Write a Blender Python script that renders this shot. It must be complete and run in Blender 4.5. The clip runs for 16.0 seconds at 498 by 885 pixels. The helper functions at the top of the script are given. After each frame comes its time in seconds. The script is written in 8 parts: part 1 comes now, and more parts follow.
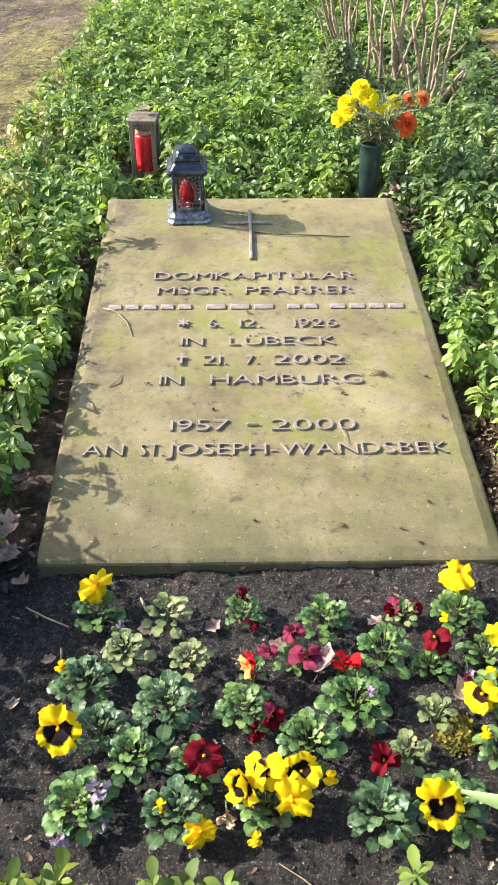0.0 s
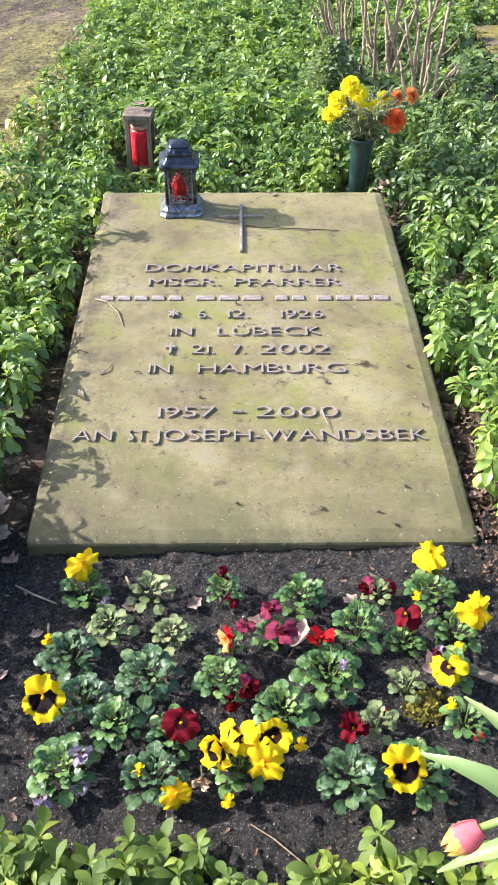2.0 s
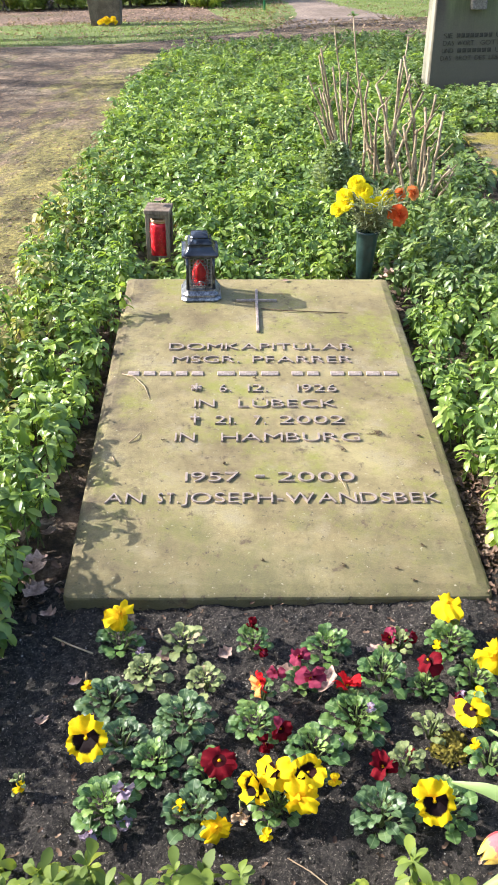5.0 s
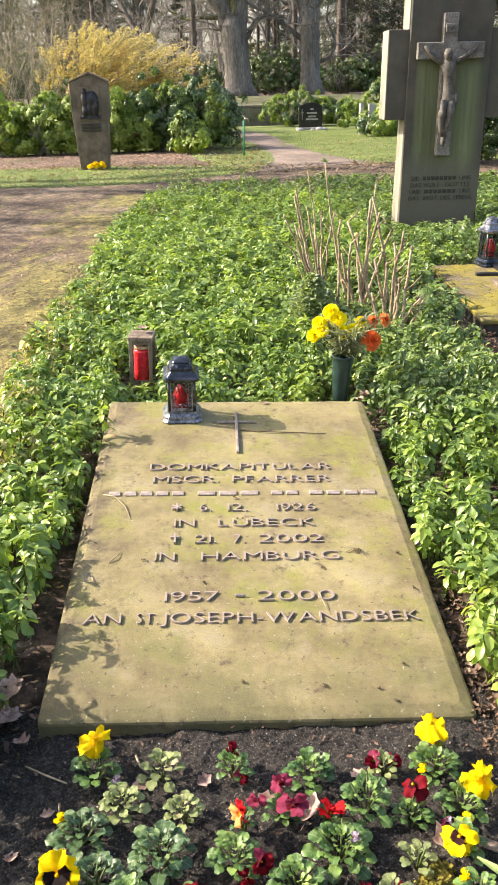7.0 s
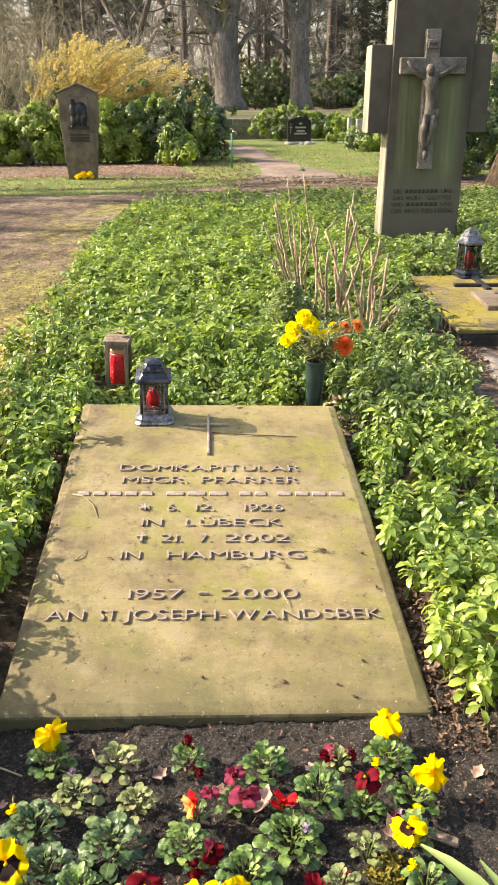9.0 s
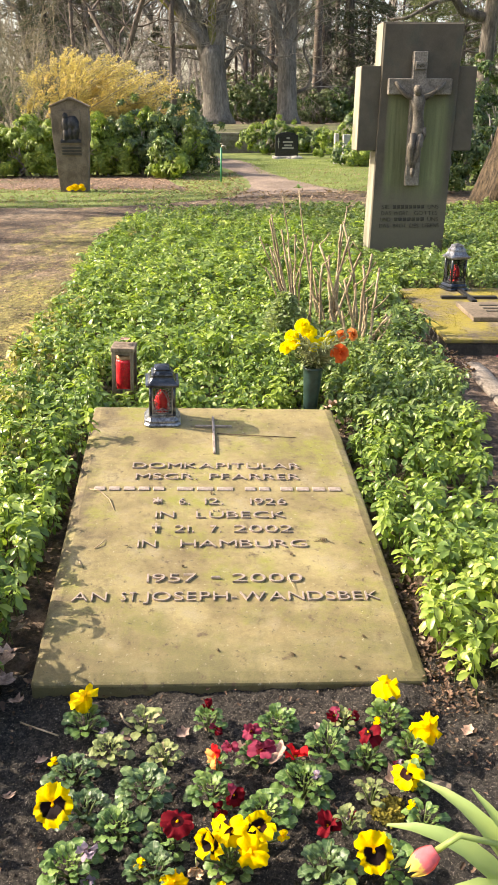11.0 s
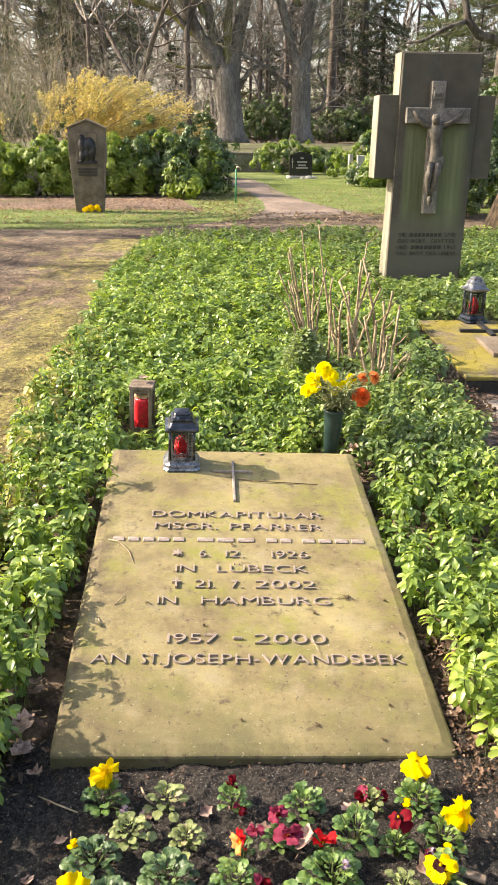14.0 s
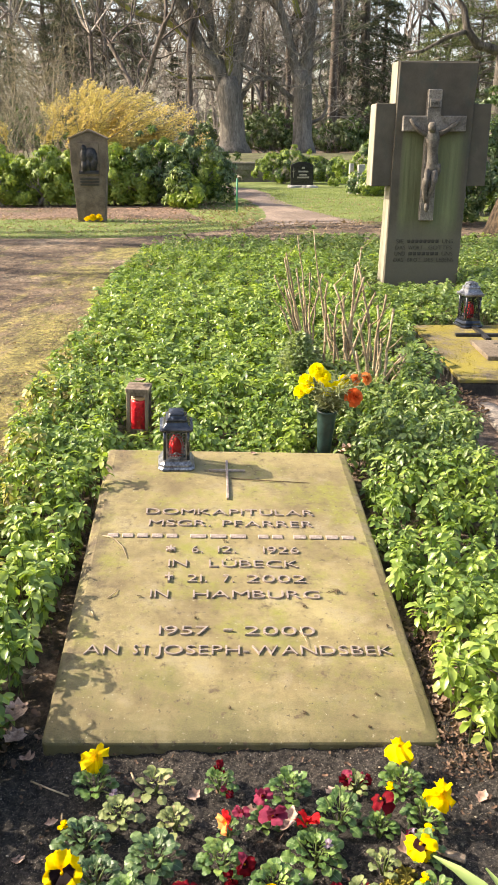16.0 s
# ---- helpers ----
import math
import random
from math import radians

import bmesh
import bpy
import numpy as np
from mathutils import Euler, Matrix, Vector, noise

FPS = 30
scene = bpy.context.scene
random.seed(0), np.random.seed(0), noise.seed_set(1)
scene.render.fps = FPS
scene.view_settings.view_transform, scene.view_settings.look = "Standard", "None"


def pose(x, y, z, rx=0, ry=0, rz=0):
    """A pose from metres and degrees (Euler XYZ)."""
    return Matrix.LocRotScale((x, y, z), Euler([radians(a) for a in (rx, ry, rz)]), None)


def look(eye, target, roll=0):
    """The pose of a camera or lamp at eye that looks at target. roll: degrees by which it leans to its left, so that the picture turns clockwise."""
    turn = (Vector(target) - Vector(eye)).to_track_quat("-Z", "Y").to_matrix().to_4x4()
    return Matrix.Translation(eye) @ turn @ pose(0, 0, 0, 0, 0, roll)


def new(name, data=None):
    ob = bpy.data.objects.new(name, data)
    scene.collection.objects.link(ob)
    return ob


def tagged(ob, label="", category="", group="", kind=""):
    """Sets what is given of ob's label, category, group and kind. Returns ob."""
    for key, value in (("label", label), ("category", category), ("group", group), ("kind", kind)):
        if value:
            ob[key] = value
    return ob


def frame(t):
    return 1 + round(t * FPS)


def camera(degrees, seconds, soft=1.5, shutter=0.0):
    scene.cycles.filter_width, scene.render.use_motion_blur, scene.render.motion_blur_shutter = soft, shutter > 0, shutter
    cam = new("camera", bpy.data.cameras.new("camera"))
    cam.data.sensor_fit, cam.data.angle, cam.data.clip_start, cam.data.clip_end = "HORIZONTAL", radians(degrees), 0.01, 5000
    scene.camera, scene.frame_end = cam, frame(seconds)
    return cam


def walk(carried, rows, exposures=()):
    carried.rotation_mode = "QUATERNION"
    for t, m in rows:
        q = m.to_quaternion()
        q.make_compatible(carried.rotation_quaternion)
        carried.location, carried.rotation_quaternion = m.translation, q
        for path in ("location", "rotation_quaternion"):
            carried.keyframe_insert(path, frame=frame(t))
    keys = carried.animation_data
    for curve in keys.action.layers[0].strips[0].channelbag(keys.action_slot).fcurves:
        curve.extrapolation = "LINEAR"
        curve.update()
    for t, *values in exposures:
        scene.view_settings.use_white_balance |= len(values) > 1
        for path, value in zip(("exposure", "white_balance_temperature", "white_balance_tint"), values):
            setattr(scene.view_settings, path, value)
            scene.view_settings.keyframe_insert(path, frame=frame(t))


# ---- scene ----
cam = camera(34.2, 16.0, 1.0)
# The slab lies tilted, its head end raised; the path is given in the slab's own frame.
TILT = pose(0, 0, 0.07, 5.45, 1.8)
PATH = [
    (0, (0.356, -0.862, 1.092), (0.382, 0.585, -0.289), 0.2),
    (0.5, (0.341, -0.874, 1.078), (0.36, 0.568, -0.309), 0.2),
    (1, (0.366, -0.873, 1.071), (0.384, 0.571, -0.313), 0.1),
    (1.5, (0.426, -0.884, 1.068), (0.443, 0.56, -0.316), 0.2),
    (2, (0.391, -0.911, 1.113), (0.41, 0.528, -0.275), 0.3),
    (2.5, (0.362, -0.964, 1.119), (0.379, 0.476, -0.268), 0.2),
    (3, (0.356, -0.984, 1.12), (0.371, 0.458, -0.266), 0.1),
    (3.5, (0.345, -1.0, 1.133), (0.372, 0.494, -0.196), 0.5),
    (6, (0.332, -1.03, 1.144), (0.366, 0.62, 0.014), 0.7),
    (6.5, (0.335, -1.039, 1.149), (0.385, 0.67, 0.111), 1.0),
    (7, (0.342, -1.045, 1.147), (0.414, 0.703, 0.177), 0.8),
    (7.5, (0.35, -1.053, 1.143), (0.426, 0.71, 0.201), 0.6),
    (8, (0.349, -1.061, 1.143), (0.435, 0.709, 0.215), 0.7),
    (8.5, (0.343, -1.069, 1.134), (0.439, 0.686, 0.179), 1.6),
    (9, (0.391, -1.074, 1.129), (0.493, 0.687, 0.187), 1.8),
    (9.5, (0.44, -1.116, 1.141), (0.541, 0.646, 0.201), 1.8),
    (10, (0.369, -1.19, 1.171), (0.477, 0.578, 0.241), 2.1),
    (12.5, (0.309, -1.241, 1.168), (0.483, 0.531, 0.257), 2.5),
    (13, (0.299, -1.194, 1.19), (0.474, 0.578, 0.278), 2.6),
    (13.5, (0.303, -1.168, 1.204), (0.458, 0.584, 0.252), 2.6),
    (14, (0.295, -1.15, 1.242), (0.408, 0.64, 0.358), 2.7),
    (14.5, (0.311, -1.187, 1.27), (0.432, 0.624, 0.43), 2.7),
    (15, (0.334, -1.214, 1.246), (0.461, 0.606, 0.427), 2.3),
    (15.5, (0.335, -1.212, 1.236), (0.453, 0.604, 0.407), 2.0),
    (16, (0.326, -1.203, 1.233), (0.43, 0.598, 0.369), 2.4),
]
walk(cam, [(t, TILT @ look(eye, target, roll)) for t, eye, target, roll in PATH],
     [(0, 1.0, 6150, 12), (1.5, 0.98, 6000, 14), (2.5, 1.03, 5600, 14), (3.5, 1.03, 5650, 12), (6.5, 1.10, 6750, 15), (8, 1.09, 7250, 15), (9, 1.06, 7550, 15), (10, 1.08, 7550, 15), (13.5, 1.10, 7450, 15), (16, 1.10, 7450, 15)])

# ==== light ====
world = bpy.data.worlds.new("sky")
scene.world = world
world.use_nodes = True
wn = world.node_tree
wn.nodes.clear()
sky = wn.nodes.new("ShaderNodeTexSky")
sky.sky_type = "NISHITA"
sky.sun_disc = False
sky.sun_elevation = radians(35)
sky.sun_rotation = radians(282)
sky.dust_density = 3.0
sky_bg = wn.nodes.new("ShaderNodeBackground")
sky_bg.inputs["Strength"].default_value = 0.165
sky_out = wn.nodes.new("ShaderNodeOutputWorld")
wn.links.new(sky.outputs["Color"], sky_bg.inputs["Color"])
wn.links.new(sky_bg.outputs["Background"], sky_out.inputs["Surface"])

sun_data = bpy.data.lights.new("sun", "SUN")
sun_data.energy = 4.6
sun_data.angle = radians(0.6)
sun_data.color = (1.0, 0.94, 0.83)
sun = new("sun", sun_data)
sun.matrix_world = look((-10.0, 2.0, 7.2), (0, 0, 0))

# ==== materials ====


def nodes_of(name):
    m = bpy.data.materials.new(name)
    m.use_nodes = True
    nt = m.node_tree
    return m, nt, nt.nodes["Principled BSDF"]


def ramp(nt, fac, stops):
    r = nt.nodes.new("ShaderNodeValToRGB")
    while len(r.color_ramp.elements) < len(stops):
        r.color_ramp.elements.new(0.5)
    for e, (p, c) in zip(r.color_ramp.elements, stops):
        e.position = p
        e.color = (*c, 1)
    nt.links.new(fac, r.inputs["Fac"])
    return r.outputs["Color"]


def noise_fac(nt, scale, detail=6, rough=0.6, coord="Object", stretch=None):
    tc = nt.nodes.new("ShaderNodeTexCoord")
    src = tc.outputs[coord]
    if stretch:
        mp = nt.nodes.new("ShaderNodeMapping")
        mp.inputs["Scale"].default_value = stretch
        nt.links.new(src, mp.inputs["Vector"])
        src = mp.outputs["Vector"]
    n = nt.nodes.new("ShaderNodeTexNoise")
    n.inputs["Scale"].default_value = scale
    n.inputs["Detail"].default_value = detail
    n.inputs["Roughness"].default_value = rough
    nt.links.new(src, n.inputs["Vector"])
    return n.outputs["Fac"]


def mixed(nt, fac, a, b, blend="MIX"):
    x = nt.nodes.new("ShaderNodeMix")
    x.data_type, x.blend_type = "RGBA", blend
    for sock, v in ((x.inputs["Factor"], fac), (x.inputs["A"], a), (x.inputs["B"], b)):
        if isinstance(v, (int, float)):
            sock.default_value = v
        elif isinstance(v, tuple):
            sock.default_value = (*v, 1)
        else:
            nt.links.new(v, sock)
    return x.outputs["Result"]


def step_fac(nt, fac, lo, hi):
    m = nt.nodes.new("ShaderNodeMapRange")
    m.inputs["From Min"].default_value, m.inputs["From Max"].default_value = lo, hi
    nt.links.new(fac, m.inputs["Value"])
    return m.outputs["Result"]


def bumped(nt, bsdf, fac, strength, distance=0.01):
    b = nt.nodes.new("ShaderNodeBump")
    b.inputs["Strength"].default_value = strength
    b.inputs["Distance"].default_value = distance
    nt.links.new(fac, b.inputs["Height"])
    nt.links.new(b.outputs["Normal"], bsdf.inputs["Normal"])


def surface(name, dark, light, scale=8, rough=0.8, metal=0.0, bump=0.3, dist=0.01, fine=60, stain=None, stain_scale=2.0, stain_lo=0.55, stain_hi=0.7, coord="Object", stretch=None):
    """A grained surface: two colours mixed at one scale, fine grain at another, and stains with a shape of their own."""
    m, nt, b = nodes_of(name)
    big = noise_fac(nt, scale, coord=coord, stretch=stretch)
    small = noise_fac(nt, fine, 4, 0.7, coord=coord, stretch=stretch)
    mid = tuple((p + q) / 2 for p, q in zip(dark, light))
    col = ramp(nt, big, [(0.38, dark), (0.5, mid), (0.62, light)])
    grain = ramp(nt, small, [(0.36, (0.60, 0.60, 0.60)), (0.64, (1.38, 1.38, 1.38))])
    col = mixed(nt, 0.8, col, grain, "MULTIPLY")
    if stain:
        col = mixed(nt, step_fac(nt, noise_fac(nt, stain_scale, 7, 0.65, coord=coord), stain_lo, stain_hi), col, stain)
    nt.links.new(col, b.inputs["Base Color"])
    b.inputs["Roughness"].default_value = rough
    b.inputs["Metallic"].default_value = metal
    if bump:
        bumped(nt, b, small, bump, dist)
    return m


def leaf_mat(name, dark, light, tip=None, rough=0.42, passing=0.3, patch=1.2, single=False):
    """A leaf: colour varies from leaf to leaf and over the bed; some light passes through."""
    m, nt, b = nodes_of(name)
    chance = nt.nodes.new("ShaderNodeObjectInfo").outputs["Random"] if single else nt.nodes.new("ShaderNodeNewGeometry").outputs["Random Per Island"]
    mid = tuple((p + q) / 2 for p, q in zip(dark, light))
    stops = [(0.0, dark), (0.55, mid), (0.93, light)] + ([(1.0, tip)] if tip else [])
    col = ramp(nt, chance, stops)
    big = ramp(nt, noise_fac(nt, patch, 3), [(0.3, (0.8, 0.86, 0.8)), (0.7, (1.22, 1.14, 1.0))])
    col = mixed(nt, 1.0, col, big, "MULTIPLY")
    if single:
        # a paler rib along the middle of the leaf, and slanting side veins
        tc = nt.nodes.new("ShaderNodeTexCoord")
        wv = nt.nodes.new("ShaderNodeTexWave")
        wv.bands_direction = "X"
        wv.inputs["Scale"].default_value = 75
        wv.inputs["Distortion"].default_value = 3.0
        nt.links.new(tc.outputs["Object"], wv.inputs["Vector"])
        col = mixed(nt, 1.0, col, ramp(nt, wv.outputs["Fac"], [(0.0, (0.93, 0.93, 0.93)), (0.7, (1.0, 1.0, 1.0)), (1.0, (1.07, 1.06, 1.04))]), "MULTIPLY")
        xyz = nt.nodes.new("ShaderNodeSeparateXYZ")
        nt.links.new(tc.outputs["Object"], xyz.inputs["Vector"])
        rib = nt.nodes.new("ShaderNodeMath")
        rib.operation = "ABSOLUTE"
        nt.links.new(xyz.outputs["Y"], rib.inputs[0])
        col = mixed(nt, step_fac(nt, rib.outputs["Value"], 0.0011, 0.0004), col, mixed(nt, 0.25, col, (0.42, 0.50, 0.28)))
    nt.links.new(col, b.inputs["Base Color"])
    b.inputs["Roughness"].default_value = rough
    tr = nt.nodes.new("ShaderNodeBsdfTranslucent")
    nt.links.new(mixed(nt, 1.0, col, (1.25, 1.3, 0.55), "MULTIPLY"), tr.inputs["Color"])
    mx = nt.nodes.new("ShaderNodeMixShader")
    mx.inputs["Fac"].default_value = passing
    nt.links.new(b.outputs["BSDF"], mx.inputs[1])
    nt.links.new(tr.outputs["BSDF"], mx.inputs[2])
    nt.links.new(mx.outputs["Shader"], nt.nodes["Material Output"].inputs["Surface"])
    bumped(nt, b, noise_fac(nt, 160, 2), 0.15, 0.003)
    return m


def slab_mat():
    m, nt, b = nodes_of("weathered_sandstone")
    base = ramp(nt, noise_fac(nt, 3.6, 9, 0.72), [(0.34, (0.120, 0.090, 0.046)), (0.48, (0.226, 0.184, 0.084)), (0.64, (0.330, 0.280, 0.130))])
    algae = step_fac(nt, noise_fac(nt, 4.6, 9, 0.76), 0.49, 0.62)
    col = mixed(nt, algae, base, (0.208, 0.208, 0.046))
    grey = step_fac(nt, noise_fac(nt, 7.0, 9, 0.75), 0.52, 0.68)
    col = mixed(nt, grey, col, (0.265, 0.228, 0.142))
    dirt = step_fac(nt, noise_fac(nt, 12, 9, 0.80), 0.51, 0.67)
    col = mixed(nt, dirt, col, (0.155, 0.120, 0.062))
    tc = nt.nodes.new("ShaderNodeTexCoord")
    xyz = nt.nodes.new("ShaderNodeSeparateXYZ")
    nt.links.new(tc.outputs["Object"], xyz.inputs["Vector"])
    rim = nt.nodes.new("ShaderNodeMath")
    rim.operation = "MULTIPLY_ADD"
    nt.links.new(xyz.outputs["X"], rim.inputs[0])
    rim.inputs[1].default_value = -1.1
    nt.links.new(noise_fac(nt, 11, 9, 0.75), rim.inputs[2])
    col = mixed(nt, step_fac(nt, rim.outputs["Value"], 0.40, 0.58), col, (0.105, 0.080, 0.048))
    foot = nt.nodes.new("ShaderNodeMath")
    foot.operation = "MULTIPLY_ADD"
    nt.links.new(xyz.outputs["Y"], foot.inputs[0])
    foot.inputs[1].default_value = -0.7
    nt.links.new(noise_fac(nt, 4.5, 9, 0.72), foot.inputs[2])
    col = mixed(nt, step_fac(nt, foot.outputs["Value"], 0.32, 0.56), col, (0.125, 0.112, 0.050))
    pale = step_fac(nt, noise_fac(nt, 85, 6, 0.75), 0.615, 0.68)
    col = mixed(nt, pale, col, (0.40, 0.365, 0.245))
    black = step_fac(nt, noise_fac(nt, 60, 6, 0.75), 0.60, 0.66)
    col = mixed(nt, black, col, (0.07, 0.058, 0.035))
    spot = step_fac(nt, noise_fac(nt, 24, 6, 0.7), 0.60, 0.68)
    col = mixed(nt, spot, col, (0.105, 0.078, 0.045))
    grain = ramp(nt, noise_fac(nt, 380, 3, 0.7), [(0.35, (0.74, 0.74, 0.74)), (0.65, (1.24, 1.24, 1.24))])
    col = mixed(nt, 0.55, col, grain, "MULTIPLY")
    nt.links.new(col, b.inputs["Base Color"])
    b.inputs["Roughness"].default_value = 0.88
    bumped(nt, b, noise_fac(nt, 70, 9, 0.7), 0.45, 0.005)
    return m


def streaked_stone(name, c_dark, c_mid, c_green):
    """Standing stone: dark weathered face, green algae washed down under the crucifix, flanks painted paler as if
    sunlit.
    """
    m, nt, b = nodes_of(name)
    col = ramp(nt, noise_fac(nt, 3.2, 7, 0.65), [(0.34, c_dark), (0.66, c_mid)])
    blue = step_fac(nt, noise_fac(nt, 4.5, 6, 0.6, stretch=(1, 1, 0.5)), 0.55, 0.70)
    col = mixed(nt, blue, col, (0.055, 0.068, 0.055))
    tc = nt.nodes.new("ShaderNodeTexCoord")
    xyz = nt.nodes.new("ShaderNodeSeparateXYZ")
    nt.links.new(tc.outputs["Object"], xyz.inputs["Vector"])

    def math_node(op, a, c, d=None):
        k = nt.nodes.new("ShaderNodeMath")
        k.operation = op
        for sock, v in zip(k.inputs, (a, c, d)):
            if v is None:
                continue
            if isinstance(v, (int, float)):
                sock.default_value = v
            else:
                nt.links.new(v, sock)
        return k.outputs["Value"]

    streaks = noise_fac(nt, 3.0, 7, 0.65, stretch=(3.2, 3.2, 0.16))
    # the wash keeps to the middle field and runs from the crossbar down to the writing
    side = math_node("ABSOLUTE", math_node("SUBTRACT", xyz.outputs["X"], 0.0), 0.0)
    side = math_node("MULTIPLY_ADD", streaks, 0.22, side)
    mask = math_node("SUBTRACT", 1.0, step_fac(nt, side, 0.325, 0.385))
    high = math_node("MULTIPLY_ADD", streaks, 0.5, xyz.outputs["Z"])
    mask = math_node("MULTIPLY", mask, math_node("SUBTRACT", 1.0, step_fac(nt, high, 1.46, 1.58)))
    mask = math_node("MULTIPLY", mask, step_fac(nt, math_node("MULTIPLY_ADD", noise_fac(nt, 6, 6, 0.7), 0.3, xyz.outputs["Z"]), 0.42, 0.78))
    shade = ramp(nt, streaks, [(0.36, tuple(0.55 * v for v in c_green)), (0.52, c_green), (0.66, tuple(1.35 * v for v in c_green))])
    col = mixed(nt, mask, col, shade)
    foot = math_node("MULTIPLY_ADD", noise_fac(nt, 5, 6, 0.7), 0.35, xyz.outputs["Z"])
    col = mixed(nt, math_node("MULTIPLY", math_node("SUBTRACT", 1.0, step_fac(nt, foot, 0.62, 0.80)), 0.75), col, (0.135, 0.122, 0.088))
    # Sunlight on the side faces is put into their paler colour.
    lit_flank = step_fac(nt, xyz.outputs["Y"], 0.002, 0.02)
    col = mixed(nt, lit_flank, col, mixed(nt, step_fac(nt, noise_fac(nt, 5, 7, 0.7, stretch=(1, 1, 0.4)), 0.42, 0.6), (0.30, 0.285, 0.225), (0.17, 0.165, 0.115)))
    grain = ramp(nt, noise_fac(nt, 120, 4, 0.7), [(0.2, (0.8, 0.8, 0.8)), (0.8, (1.2, 1.2, 1.2))])
    col = mixed(nt, 0.7, col, grain, "MULTIPLY")
    nt.links.new(col, b.inputs["Base Color"])
    b.inputs["Roughness"].default_value = 0.9
    bumped(nt, b, noise_fac(nt, 90, 6, 0.7), 0.3, 0.006)
    return m


def path_mat(name="gravel_path", mossy=False):
    m, nt, b = nodes_of(name)
    col = ramp(nt, noise_fac(nt, 0.9, 7, 0.65), [(0.38, (0.062, 0.042, 0.027)), (0.5, (0.148, 0.106, 0.068)), (0.62, (0.255, 0.198, 0.137))])
    moss = step_fac(nt, noise_fac(nt, 1.1, 8, 0.7, stretch=(1.8, 0.4, 1)), 0.56, 0.64)
    col = mixed(nt, moss, col, (0.14, 0.135, 0.04))
    tc = nt.nodes.new("ShaderNodeTexCoord")
    xyz = nt.nodes.new("ShaderNodeSeparateXYZ")
    nt.links.new(tc.outputs["Object"], xyz.inputs["Vector"])
    verge = nt.nodes.new("ShaderNodeMath")
    verge.operation = "MULTIPLY_ADD"
    nt.links.new(noise_fac(nt, 2.2, 8, 0.72, stretch=(1, 0.45, 1)), verge.inputs[0])
    verge.inputs[1].default_value = 5.0
    nt.links.new(xyz.outputs["X"], verge.inputs[2])
    if mossy:
        col = mixed(nt, step_fac(nt, verge.outputs["Value"], 1.32, 1.85), col, (0.215, 0.19, 0.058))
    grit = ramp(nt, noise_fac(nt, 34, 8, 0.85), [(0.40, (0.40, 0.37, 0.35)), (0.5, (1, 1, 1)), (0.60, (1.65, 1.58, 1.5))])
    col = mixed(nt, 1.0, col, grit, "MULTIPLY")
    clod = ramp(nt, noise_fac(nt, 7, 8, 0.8, stretch=(1, 0.6, 1)), [(0.38, (0.34, 0.31, 0.28)), (0.50, (1, 1, 1)), (0.60, (1.5, 1.44, 1.36))])
    col = mixed(nt, 1.0, col, clod, "MULTIPLY")
    nt.links.new(col, b.inputs["Base Color"])
    b.inputs["Roughness"].default_value = 0.95
    bumped(nt, b, noise_fac(nt, 40, 8, 0.8), 0.9, 0.03)
    return m


def soil_mat():
    m, nt, b = nodes_of("dark_potting_soil")
    col = ramp(nt, noise_fac(nt, 95, 8, 0.85), [(0.40, (0.010, 0.009, 0.008)), (0.50, (0.037, 0.032, 0.027)), (0.61, (0.118, 0.102, 0.085))])
    col = mixed(nt, step_fac(nt, noise_fac(nt, 6, 8, 0.7), 0.52, 0.68), col, mixed(nt, 1.0, col, (1.25, 1.2, 1.15), "MULTIPLY"))
    fleck = step_fac(nt, noise_fac(nt, 240, 4, 0.7), 0.595, 0.63)
    col = mixed(nt, fleck, col, (0.30, 0.26, 0.215))
    nt.links.new(col, b.inputs["Base Color"])
    b.inputs["Roughness"].default_value = 0.95
    bumped(nt, b, noise_fac(nt, 170, 8, 0.85), 1.0, 0.018)
    return m


def litter_mat(name="leaf_litter_ground", tint=(1.0, 1.0, 1.0)):
    m, nt, b = nodes_of(name)
    col = ramp(nt, noise_fac(nt, 22, 8, 0.75), [(0.38, (0.04, 0.028, 0.02)), (0.48, (0.11, 0.075, 0.05)), (0.56, (0.25, 0.175, 0.125)), (0.66, (0.42, 0.31, 0.235))])
    col = mixed(nt, 1.0, col, tint, "MULTIPLY")
    wide = ramp(nt, noise_fac(nt, 0.45, 9, 0.7), [(0.36, (0.45, 0.42, 0.38)), (0.52, (0.9, 0.9, 0.9)), (0.66, (1.25, 1.2, 1.15))])
    col = mixed(nt, 1.0, col, wide, "MULTIPLY")
    col = mixed(nt, step_fac(nt, noise_fac(nt, 0.8, 9, 0.75), 0.54, 0.66), col, (0.10, 0.105, 0.035))
    nt.links.new(col, b.inputs["Base Color"])
    b.inputs["Roughness"].default_value = 0.9
    bumped(nt, b, noise_fac(nt, 60, 6, 0.8), 0.8, 0.02)
    return m


